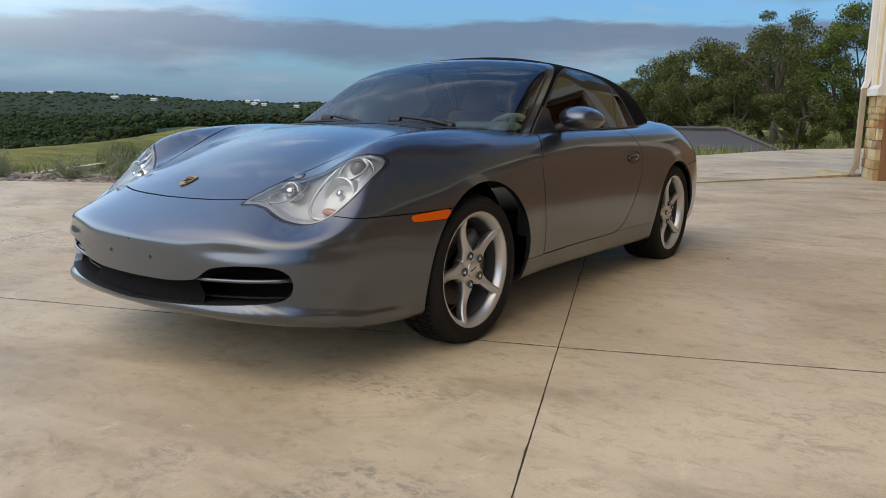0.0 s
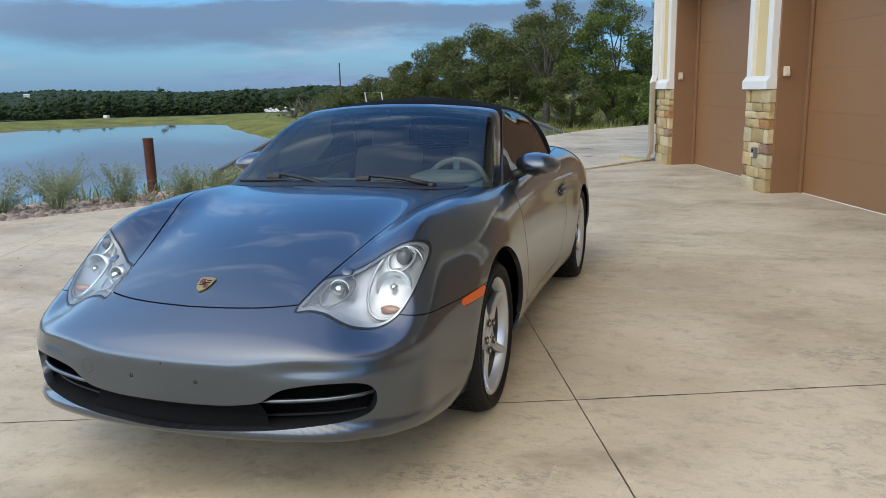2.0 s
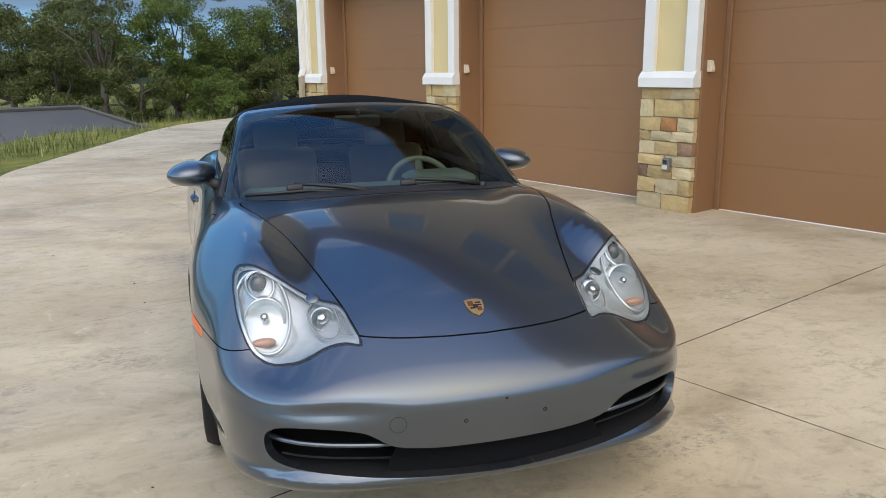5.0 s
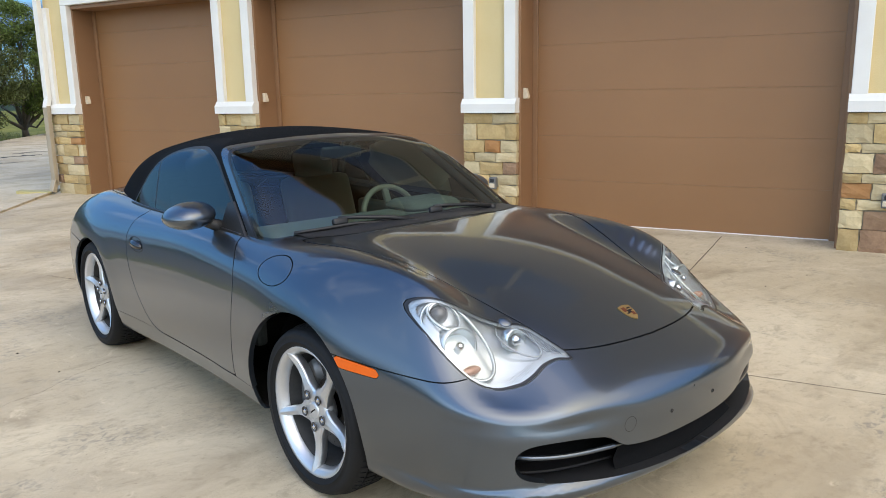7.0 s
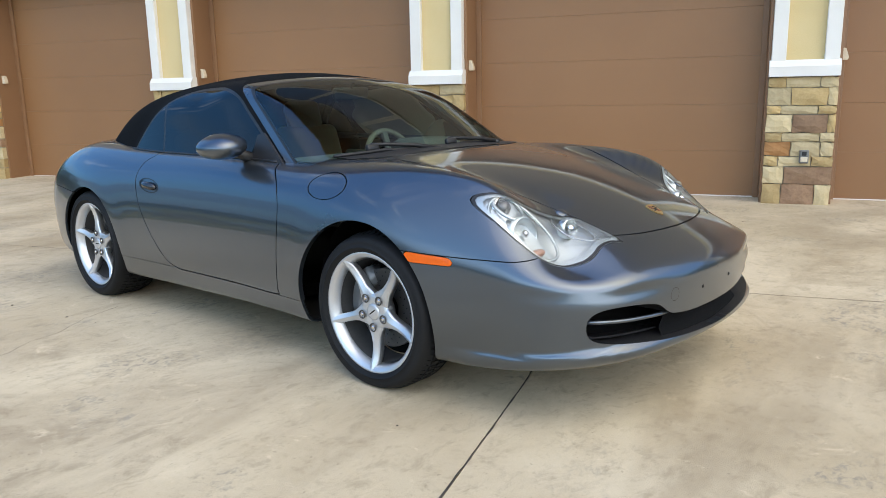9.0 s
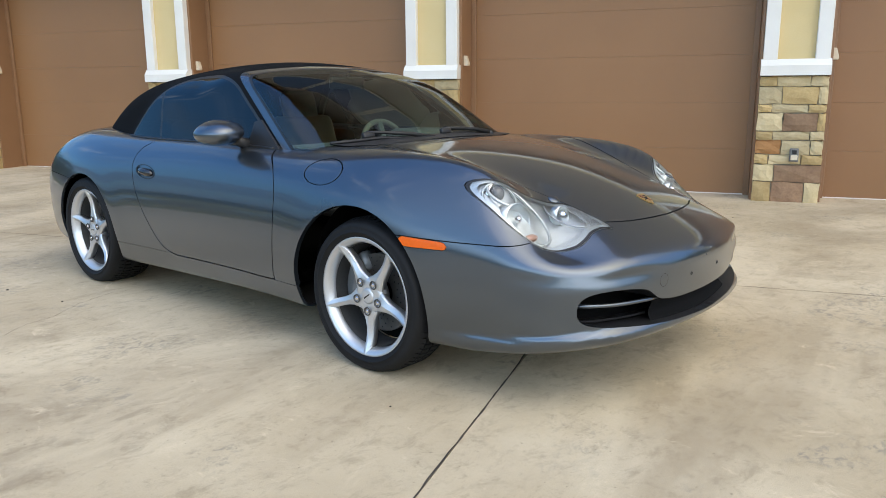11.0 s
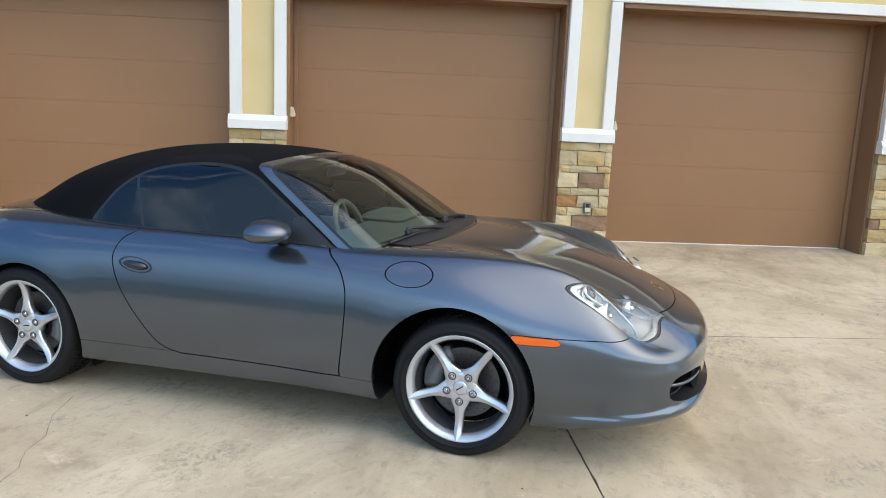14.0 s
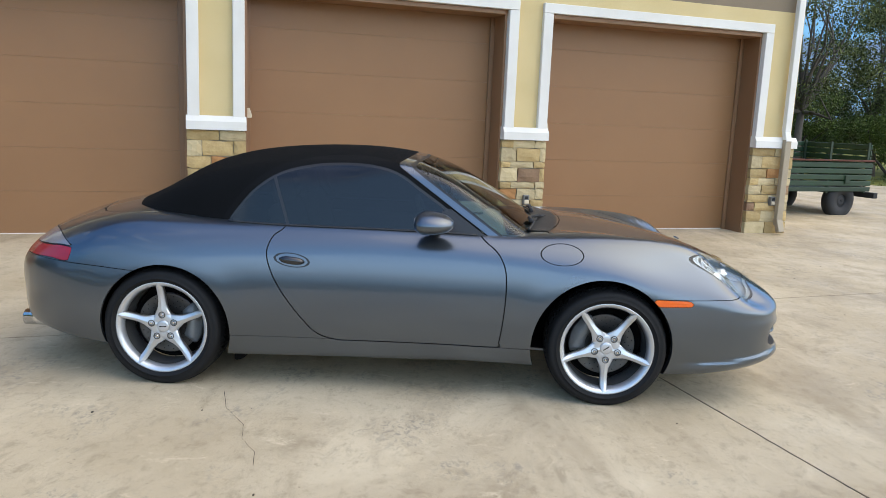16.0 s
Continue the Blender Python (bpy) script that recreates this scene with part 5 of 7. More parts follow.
    for k in range(7):
        x = 0.382 + 0.0065 * k
        zs = np.linspace(0.60, 0.74, 15)
        pt = cast(body, np.stack([np.full(15, x), np.full(15, 0.2), zs], -1), np.tile((0.0, -1.0, 0.0), (15, 1)), 1.6)
        ok = f_headlamp(pt[:, 0], pt[:, 1], pt[:, 2]) < -0.008
        if ok.sum() > 2:
            line = [(sign * q[0], q[1] + 0.013, q[2]) for q in pt[ok]]
            part("lens_rib", tube(line, 0.0016, 4), M_BEZEL, unit)
    # fine ribs all along the edge of the lens
    b = bmesh.new()
    loop = np.concatenate([HEADLAMP, HEADLAMP[:1]])
    arc = np.concatenate([[0], np.cumsum(np.hypot(*np.diff(loop, axis=0).T))])
    at = np.linspace(0, arc[-1], 190, endpoint=False)
    ex, ez = np.interp(at, arc, loop[:, 0]), np.interp(at, arc, loop[:, 1])
    tx, tz = np.roll(ex, -1) - np.roll(ex, 1), np.roll(ez, -1) - np.roll(ez, 1)
    tl = np.hypot(tx, tz)
    nx_, nz_ = -tz / tl, tx / tl
    ends = []
    for off in (0.006, 0.015):
        px, pz = ex + nx_ * off, ez + nz_ * off
        ends.append(cast(body, np.stack([px, np.full(190, 0.2), pz], -1), np.tile((0.0, -1.0, 0.0), (190, 1)), 1.6) + (0, 0.006, 0))
    for p, q in zip(*ends):
        add_tube(b, [(sign * p[0], p[1], p[2]), (sign * q[0], q[1], q[2])], 0.0008, 3, False)
    part("edge_ribs", b, M_BEZEL, unit, "fine grey ribs round the lens edge")
    b = bmesh.new()
    n_at = slope_of(body, np.array([[0.486, -0.661, 0.735]]))[0]
    bmesh.ops.create_uvsphere(b, u_segments=20, v_segments=10, radius=1.0, matrix=Matrix.Diagonal((0.022, 0.022, 0.006, 1)))
    ob = part("washer_cap", b, M_PAINT, unit, "painted washer cover", True)
    ob.matrix_local = Matrix.Translation((sign * 0.486, -0.661, 0.734)) @ Vector((0, 0, 1)).rotation_difference(Vector((n_at[0] * sign, n_at[1], n_at[2]))).to_matrix().to_4x4()

# intake: duct behind the opening, vanes across it
V, N, T = intake
sheet_part("intake_duct", (V + np.array((0, 0.17, 0.0)), N, T), M_LINER, front_bumper, roll=False)
mid_panel = clip((V, N, T), np.abs(V[:, 0]) - 0.33 + (V[:, 2] - 0.33) * 0.5)
sheet_part("grille_panel", (mid_panel[0] + np.array((0, 0.04, 0.0)), mid_panel[1], mid_panel[2]), M_GRILLE, front_bumper, "dark grey plastic panel across the intake", roll=False)
e = np.concatenate([T[:, [0, 1]], T[:, [1, 2]], T[:, [2, 0]]])
k_, first, cnt = np.unique(np.sort(e, 1), axis=0, return_index=True, return_counts=True)
rim = e[first[cnt == 1]]
DV = np.concatenate([V, V + np.array((0, 0.18, 0))])
DF = np.stack([rim[:, 0], rim[:, 1], rim[:, 1] + len(V), rim[:, 0] + len(V)], -1)
ids, back = np.unique(DF, return_inverse=True)
ob = new("intake_wall", data_mesh("intake_wall", DV[ids], back.reshape(DF.shape), M_BLACK_PLASTIC))
ob.parent = front_bumper
for sign in (1, -1):
    b = bmesh.new()
    pts = []
    for k in range(9):
        t = k / 8
        x = 0.660 - 0.336 * t
        pts.append((sign * x, -1.05 + 0.23 * x ** 2 + 0.13 * x ** 4 + 0.016 + 0.055 * (1 - t) ** 6, 0.402 - 0.013 * t))
    add_tube(b, pts, [0.008] * 8 + [0.004], 8)
    part("intake_vane", b, M_PAINT, front_bumper, "grey vane across the intake", True)
    b = bmesh.new()
    pts = [(sign * (0.62 - 0.32 * k / 8), -1.02 + 0.23 * (0.62 - 0.32 * k / 8) ** 2 + 0.05 + 0.03 * (1 - k / 8) ** 5, 0.335 - 0.02 * k / 8) for k in range(9)]
    add_tube(b, pts, 0.004, 6)
    part("lower_vane", b, M_BLACK_PLASTIC, front_bumper)
for x in (0.122, -0.122):
    b = bmesh.new()
    add_lathe(b, [(-0.004, 0.0005), (0.0, 0.006), (-0.004, 0.0075)], 12, "x")
    ob = part("screw_hole", b, M_GAP, front_bumper)
    yy = cast(body, np.array([[x, -0.3, 0.447]]), np.array([[0.0, -1.0, 0.0]]), 1.5)[0]
    ob.matrix_local = Matrix.Translation((x, yy[1] - 0.002, yy[2])) @ pose(0, 0, 0, 0, 0, -90)

# round cover of the towing eye
b = bmesh.new()
for k in range(32):
    a0, a1 = 2 * math.pi * k / 32, 2 * math.pi * (k + 1) / 32
    b.faces.new([b.verts.new((0.024 * r * math.cos(a), 0, 0.024 * r * math.sin(a))) for r, a in ((0.97, a0), (1.02, a0), (1.02, a1), (0.97, a1))])
yy = cast(body, np.array([[-0.315, -0.3, 0.455]]), np.array([[0.0, -1.0, 0.0]]), 1.5)[0]
ny = slope_of(body, yy[None])[0]
ob = part("tow_cover_line", b, M_GAP, front_bumper, "round tow-hook cover")
ob.matrix_local = Matrix.Translation(yy + ny * 0.0012) @ Vector((0, -1, 0)).rotation_difference(Vector(ny)).to_matrix().to_4x4()

# badge on the hood: a plain shield
b = bmesh.new()
sh = [(-0.030, 0.030), (-0.015, 0.034), (0.0, 0.036), (0.015, 0.034), (0.030, 0.030), (0.028, 0.0), (0.018, -0.026), (0.0, -0.040), (-0.018, -0.026), (-0.028, 0.0)]
add_prism(b, sh, 0.0, 0.004)
ba = cast(body, np.array([[0.0, -0.785, 0.45]]), np.array([[0.0, 0.0, 1.0]]), 0.8)[0]
bn = slope_of(body, ba[None])[0]
badge = part("badge", b, M_GOLD, car, "small gold shield badge")
badge.matrix_local = Matrix.Translation(ba + bn * 0.001) @ pose(0, 0, 0, math.degrees(math.atan2(-bn[1], bn[2])), 0, 0)
for lo, hi in (((-0.021, 0.003, 0.004), (-0.003, 0.024, 0.0052)), ((0.003, -0.020, 0.004), (0.018, -0.003, 0.0052))):
    part("field", box(lo, hi), M_ENAMEL, badge)
for lo, hi in (((0.003, 0.003, 0.004), (0.021, 0.008, 0.0052)), ((0.003, 0.014, 0.004), (0.021, 0.019, 0.0052)), ((-0.018, -0.009, 0.004), (-0.003, -0.004, 0.0052)), ((-0.007, -0.007, 0.0053), (0.007, 0.007, 0.0064))):
    part("stripe", box(lo, hi), M_GAP, badge)

# ---------------------------------------------------------------- cabin: windscreen, windows, soft top
CC, CR = 320, 120
az = np.linspace(0, 2 * np.pi, CC, endpoint=False)
elv = np.radians(np.concatenate([np.linspace(-14, 30, 80), np.linspace(30, 89.6, 41)[1:]]))
ways = np.stack([np.outer(np.cos(elv), np.sin(az)), np.outer(np.cos(elv), np.cos(az)), np.outer(np.sin(elv), np.ones(CC))], -1).reshape(-1, 3)
green = sheet(cabin, np.tile((0.0, 1.45, 0.86), (len(ways), 1)), ways, len(elv), CC, 2.2)
_, green = split(green, lambda x, u, z: body(x, u, z) + 0.012)


def f_frame(x, u, z):
    return smax(u - (0.632 + (z - 0.86) * 1.46), u - (1.078 + 0.22 * x * x), 0.03)


def f_screen(x, u, z):
    return smax(u - (0.632 + (z - 0.86) * 1.46) + 0.058, u - (1.078 + 0.22 * x * x) + 0.055, 0.05)


def f_side_glass(x, u, z):
    return where(np.abs(x) > 0.35, poly_distance(u, z, SIDE_GLASS))


front, rest = split(green, f_frame, 0.0012)
screen, frame_sheet = split(front, f_screen)
frit, pane = split(screen, lambda x, u, z: -0.022 - f_screen(x, u, z))
pane = largest(pane)
sheet_part("windscreen_frame", largest(frame_sheet), M_PAINT, car, depth=0.03)
sheet_part("windscreen_border", largest(frit), M_SEAL, car, "black edge of the windscreen", roll=False)
ws = sheet_part("windscreen", pane, M_WINDSCREEN, car, "clear curved windscreen", roll=False)
ws.visible_shadow = False
side, top_sheet = split(rest, f_side_glass)
seal_ring, fabric = split(top_sheet, lambda x, u, z: f_side_glass(x, u, z) - 0.014)
flap, fabric = split(fabric, lambda x, u, z: f_side_glass(x, u, z) - 0.050)
sheet_part("soft_top", largest(fabric), M_FABRIC, car, "black canvas folding roof", depth=0.02)
for sign in (1, -1):
    sheet_part("roof_binding", half(flap, sign), M_FABRIC_EDGE, car, "dark grey binding round the window", depth=0.008)
bar, panes = split(side, lambda x, u, z: np.abs(u - 1.756 - (z - 1.0) * 0.386) - 0.009)
for sign in (1, -1):
    w = sheet_part("side_window", half(panes, sign), M_TINTED, car, "tinted side glass", roll=False)
    w.visible_shadow = False
    sheet_part("window_seal", half(seal_ring, sign), M_SEAL, car, roll=False)
    sheet_part("window_divider", half(bar, sign), M_SEAL, car, roll=False)

# belt seal and cowl
for sign in (1, -1):
    us = np.linspace(0.70, 2.03, 40)
    xs = 0.708 - 0.36 * (0.868 - 0.86) + 0.006 - np.clip(taper(us), 0, 1)
    b = bmesh.new()
    zz = top_line(us) - crown(us) * (xs / 0.5) ** 2 - 0.004
    zs_ = [cast(body, np.array([[sign * x, u, 0.5]]), np.array([[0.0, 0.0, 1.0]]), 0.8)[0][2] for x, u in zip(xs, us)]
    add_tube(b, [(sign * x, u, z + 0.001) for x, u, z in zip(xs, us, zs_)], 0.007, 8)
    part("belt_seal", b, M_SEAL, car, "", True)

xs = np.linspace(-0.60, 0.60, 41)
b = bmesh.new()
rows = []
for off, dz in ((-0.115, -0.002), (-0.05, 0.001), (0.0, 0.002), (0.06, -0.002)):
    row = []
    for x in xs:
        u = 0.34 + 0.25 * x * x + off
        z = cast(body, np.array([[x, u, 0.5]]), np.array([[0.0, 0.0, 1.0]]), 0.8)[0][2]
        row.append(b.verts.new((x, u, z + 0.004 + dz)))
    rows.append(row)
for r0, r1 in zip(rows, rows[1:]):
    for k in range(len(xs) - 1):
        b.faces.new((r0[k], r0[k + 1], r1[k + 1], r1[k]))
bmesh.ops.recalc_face_normals(b, faces=b.faces)
part("cowl_panel", b, M_BLACK_PLASTIC, car, "black plastic cowl under the windscreen", True)


def on_screen(x, z, lift):
    return Vector((x, float(screen_line(np.array(z))) + 0.25 * x * x - lift, z + lift * 0.5))


for x_clip, x_end, x_start in ((-0.40, -0.07, -0.61), (0.10, 0.45, -0.06)):
    wiper = thing("wiper", "", "")
    wiper.parent = car
    run = [x_start + (x_end - x_start) * k / 6 for k in range(7)]
    part("blade", tube([on_screen(x, 0.905 - 0.004 * abs(k - 3), 0.012) for k, x in enumerate(run)], 0.008, 6), M_WIPER, wiper, "", True)
    foot = on_screen(x_end, 0.886, 0.032)
    tip = on_screen(x_clip, 0.926, 0.024)
    part("arm", tube([foot, foot.lerp(tip, 0.35) + Vector((0, -0.004, 0.010)), foot.lerp(tip, 0.75) + Vector((0, -0.002, 0.006)), tip], [0.013, 0.010, 0.008, 0.007], 8), M_WIPER, wiper, "", True)
    part("pivot_cap", tube([foot + Vector((0, 0, -0.02)), foot + Vector((0, 0, 0.008)), foot + Vector((0, 0, 0.012))], [0.020, 0.018, 0.010], 14), M_WIPER, wiper, "", True)
    ob = part("carrier", box((-0.036, -0.012, -0.018), (0.036, 0.012, 0.012), 0.007), M_WIPER, wiper, "", True)
    ob.matrix_local = Matrix.Translation(on_screen(x_clip, 0.917, 0.020)) @ pose(0, 0, 0, -20, 0, 0)

# mirrors
for sign in (1, -1):
    b = bmesh.new()
    bmesh.ops.create_uvsphere(b, u_segments=40, v_segments=24, radius=1.0)
    for v in b.verts:
        p = v.co.copy()
        # blunt towards the back, drawn out towards the front and the root
        y = p.y * (0.145 if p.y < 0 else 0.062)
        x = p.x * (0.100 if p.x > 0 else 0.132)
        z = p.z * (0.060 - 0.008 * p.x)
        z += -0.006 * p.x
        v.co = (x, y, z)
    bmesh.ops.bisect_plane(b, geom=b.verts[:] + b.edges[:] + b.faces[:], plane_co=(0, 0.050, 0), plane_no=(0, 1, 0), clear_outer=True)
    bmesh.ops.holes_fill(b, edges=b.edges)
    if sign < 0:
        bmesh.ops.scale(b, vec=(-1, 1, 1), verts=b.verts)
    bmesh.ops.recalc_face_normals(b, faces=b.faces)
    mir = part("door_mirror", b, M_PAINT, car, "", True)
    mir.matrix_local = pose(sign * 0.842, 0.966, 0.938, 0, 0, sign * 10)
    b = bmesh.new()
    bmesh.ops.create_uvsphere(b, u_segments=28, v_segments=14, radius=1.0, matrix=Matrix.Translation((0, 0.051, 0)) @ Matrix.Diagonal((0.055, 0.003, 0.034, 1)))
    part("mirror_glass", b, M_CHROME, mir, "", True)
    b = bmesh.new()
    add_tube(b, [(sign * -0.070, -0.01, -0.02), (sign * -0.115, -0.02, -0.045), (sign * -0.165, -0.03, -0.065)], [0.028, 0.026, 0.03], 12)
    part("mirror_foot", b, M_BLACK_PLASTIC, mir, "", True)
    b = bmesh.new()
    tri = [(0.655, 0.866), (0.90, 0.866), (0.892, 0.985), (0.845, 0.995)]
    add_prism(b, [(u, z) for u, z in tri], 0.686 if sign > 0 else -0.715, 0.715 if sign > 0 else -0.686, "x")
    for v in b.verts:
        v.co.x -= sign * 0.36 * (v.co.z - 0.866)
    part("mirror_sail", b, M_BLACK_PLASTIC, car)

# ---------------------------------------------------------------- interior
def soft_box(lo, hi, bevel):
    return box(lo, hi, bevel)


b = bmesh.new()
add_box(b, (-0.66, 0.60, 0.25), (0.66, 2.35, 0.30))
part("cabin_floor", b, M_LINER, car)
b = bmesh.new()
add_box(b, (-0.62, 0.52, 0.60), (0.62, 0.92, 0.865), 0.06)
part("dashboard", b, M_DASH, car, "dark dashboard", True)
b = bmesh.new()
add_box(b, (0.20, 0.66, 0.84), (0.55, 0.92, 0.915), 0.05)
part("instrument_hood", b, M_DASH, car, "", True)
for sign in (1, -1):
    part("door_trim", soft_box((sign * 0.64 - 0.03, 0.70, 0.35), (sign * 0.64 + 0.03, 1.75, 0.80), 0.02), M_DASH, car)
    seat = thing("seat", "", "")
    seat.parent = car
    part("cushion", box((sign * 0.34 - 0.24, 1.15, 0.38), (sign * 0.34 + 0.24, 1.65, 0.52), 0.05), M_LEATHER, seat, "", True)
    ob = part("backrest", box((-0.235, -0.06, 0.0), (0.235, 0.06, 0.52), 0.05), M_LEATHER, seat, "", True)
    ob.matrix_local = pose(sign * 0.34, 1.66, 0.47, -18, 0, 0)
    ob = part("headrest", box((-0.13, -0.045, 0.0), (0.13, 0.045, 0.20), 0.045), M_LEATHER, seat, "", True)
    ob.matrix_local = pose(sign * 0.34, 1.80, 0.93, -14, 0, 0)
part("rear_shelf", box((-0.60, 1.95, 0.55), (0.60, 2.4, 0.80), 0.05), M_LINER, car, "", True)
wheel_rim = bmesh.new()
n_, m_ = 40, 10
ringv = []
for k in range(n_):
    a = 2 * math.pi * k / n_
    ringv.append([wheel_rim.verts.new(((0.185 + 0.016 * math.cos(2 * math.pi * j / m_)) * math.cos(a), 0.016 * math.sin(2 * math.pi * j / m_), (0.185 + 0.016 * math.cos(2 * math.pi * j / m_)) * math.sin(a))) for j in range(m_)])
for k in range(n_):
    for j in range(m_):
        wheel_rim.faces.new((ringv[k][j], ringv[(k + 1) % n_][j], ringv[(k + 1) % n_][(j + 1) % m_], ringv[k][(j + 1) % m_]))
steer = part("steering_wheel", wheel_rim, M_LEATHER, car, "grey leather steering wheel", True)
steer.matrix_local = pose(0.35, 1.03, 0.775, -22, 0, 0)
for a in (0, 180, 270):
    part("spoke", box((0.02, -0.012, -0.02), (0.18, 0.012, 0.02), 0.008), M_DASH, steer).matrix_local = pose(0, 0, 0, 0, a, 0)
part("airbag_pad", box((-0.075, -0.025, -0.065), (0.075, 0.02, 0.055), 0.02), M_DASH, steer, "", True)
rv = part("rear_view_mirror", box((-0.12, -0.015, -0.032), (0.12, 0.015, 0.032), 0.014), M_BLACK_PLASTIC, car, "dark interior mirror", True)
rv.matrix_local = pose(0.0, 0.98, 1.165, 8, 0, 0)
part("stem", tube([(0, 0, 0.02), (0, -0.02, 0.06)], 0.01, 8), M_BLACK_PLASTIC, rv)

# ---------------------------------------------------------------- wheels
def build_wheel(width, rim_w, tyre_r, name="wheel"):
    """A wheel about the x axis, its outer face towards +x at x = 0 (hub face)."""
    lip = 0.028
    root = new(name)
    b = bmesh.new()
    add_lathe(b, [(lip - 0.012, 0.222), (lip - 0.004, 0.231), (lip, 0.238), (lip + 0.002, 0.2445), (lip - 0.006, 0.2465), (lip - 0.014, 0.236), (lip - 0.03, 0.228), (lip - rim_w + 0.02, 0.224), (lip - rim_w, 0.245), (lip - rim_w + 0.004, 0.216), (-0.09, 0.212), (-0.03, 0.214)], 72, "x", True)
    part("rim", b, M_WHEEL, root, "", True)
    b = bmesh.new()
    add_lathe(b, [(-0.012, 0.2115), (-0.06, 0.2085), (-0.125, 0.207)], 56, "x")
    part("barrel", b, M_BARREL_SHADE, root, "inner barrel, coloured dark for the shade behind the spokes", True)
    b = bmesh.new()
    o, i = lip + 0.010, lip - rim_w - 0.01
    mid = (o + i) / 2
    hw = width / 2
    R = tyre_r
    prof = [(lip - 0.002, 0.240), (lip + 0.006, 0.250), (mid + hw - 0.006, 0.2595), (mid + hw + 0.0015, 0.262), (mid + hw + 0.0015, 0.266), (mid + hw - 0.003, 0.2685), (mid + hw - 0.001, 0.282), (mid + hw - 0.004, 0.297), (mid + hw - 0.014, R - 0.009), (mid + hw - 0.028, R - 0.002), (mid + hw - 0.045, R), (mid, R + 0.001), (mid - hw + 0.045, R), (mid - hw + 0.02, R - 0.006), (mid - hw + 0.003, 0.295), (mid - hw, 0.275), (mid - hw + 0.015, 0.240)]
    add_lathe(b, prof, 96, "x")
    part("tyre", b, M_TYRE, root, "", True)
    # tread blocks across the shoulder and crown
    b = bmesh.new()
    lanes = 4
    nb = 72
    for L in range(lanes):
        x0 = mid - hw + 0.012 + L * (width - 0.024) / lanes
        x1 = x0 + (width - 0.024) / lanes - 0.009
        for k in range(nb):
            a0 = 2 * math.pi * (k + 0.25 * (L % 2)) / nb
            a1 = a0 + 2 * math.pi / nb * 0.72
            ro = R + 0.0075
            vs8 = []
            for x, drop in ((x0, 0.013 if L == 0 else 0), (x1, 0.013 if L == lanes - 1 else 0)):
                for a in (a0, a1):
                    for r in (R - 0.022, ro - drop):
                        vs8.append(b.verts.new((x, r * math.cos(a + (x - mid) * 0.5), r * math.sin(a + (x - mid) * 0.5))))
            for q in ((1, 3, 7, 5), (0, 1, 5, 4), (2, 6, 7, 3), (0, 2, 3, 1), (4, 5, 7, 6)):
                b.faces.new([vs8[t] for t in q])
    bmesh.ops.recalc_face_normals(b, faces=b.faces)
    part("tread", b, M_TYRE, root)
    # spokes
    st = [(0.030, 0.036, 0.000), (0.062, 0.043, 0.001), (0.082, 0.034, 0.002), (0.105, 0.0240, 0.001), (0.135, 0.0195, -0.001), (0.165, 0.0185, 0.001), (0.192, 0.0185, 0.007), (0.213, 0.0175, 0.016), (0.227, 0.0120, 0.024), (0.241, 0.002, 0.0290)]
    b = bmesh.new()
    rows = []
    for r, w, h in st:
        ridge = 0.007 if r < 0.22 else 0.002
        rows.append([b.verts.new(c) for c in ((h - 0.032, -w * 0.92, r), (h - 0.006, -w, r), (h, -w * 0.82, r), (h + ridge, 0, r + 0.0), (h, w * 0.82, r), (h - 0.006, w, r), (h - 0.032, w * 0.92, r))])
    for r0, r1 in zip(rows, rows[1:]):
        for k in range(6):
            b.faces.new((r0[k], r0[k + 1], r1[k + 1], r1[k]))
        b.faces.new((r0[6], r0[0], r1[0], r1[6]))
    bmesh.ops.recalc_face_normals(b, faces=b.faces)
    for r0, r1 in zip(rows, rows[1:]):
        for k in (1, 2, 3, 4, 5):
            e = b.edges.get((r0[k], r1[k]))
            if e:
                e.smooth = False
    me = mesh_of(b, "spoke", M_WHEEL, True)
    for k in range(5):
        ob = new("spoke", me)
        ob.parent = root
        ob.matrix_local = pose(0, 0, 0, 72 * k, 0, 0)
    b = bmesh.new()
    add_lathe(b, [(-0.05, 0.0005), (-0.05, 0.07), (-0.02, 0.078), (0.000, 0.072), (0.004, 0.060), (0.005, 0.040), (0.004, 0.034)], 40, "x")
    part("hub", b, M_WHEEL, root, "", True)
    b = bmesh.new()
    add_lathe(b, [(0.0, 0.0335), (0.008, 0.0325), (0.0105, 0.026), (0.0115, 0.012), (0.0118, 0.0005)], 32, "x")
    cap = part("centre_cap", b, M_WHEEL, root, "", True)
    part("cap_mark", box((0.0112, -0.019, -0.0025), (0.0122, 0.019, 0.0025)), M_GAP, cap)
    b = bmesh.new()
    add_lathe(b, [(0.002, 0.0185), (0.0055, 0.0172), (0.0045, 0.0145), (-0.016, 0.0135), (-0.016, 0.0005)], 20, "x")
    pocket = mesh_of(b, "lug_pocket", M_BRAKE, True)
    b = bmesh.new()
    add_lathe(b, [(-0.012, 0.009), (0.003, 0.0085), (0.006, 0.006), (0.006, 0.0005)], 6, "x")
    nut = mesh_of(b, "lug_nut", M_CHROME)
    for k in range(5):
        for me2, nm in ((pocket, "lug_pocket"), (nut, "lug_nut")):
            ob = new(nm, me2)
            ob.parent = root
            a = radians(72 * k)
            ob.matrix_local = Matrix.Translation((0.0085, -0.063 * math.sin(a), 0.063 * math.cos(a)))
    b = bmesh.new()
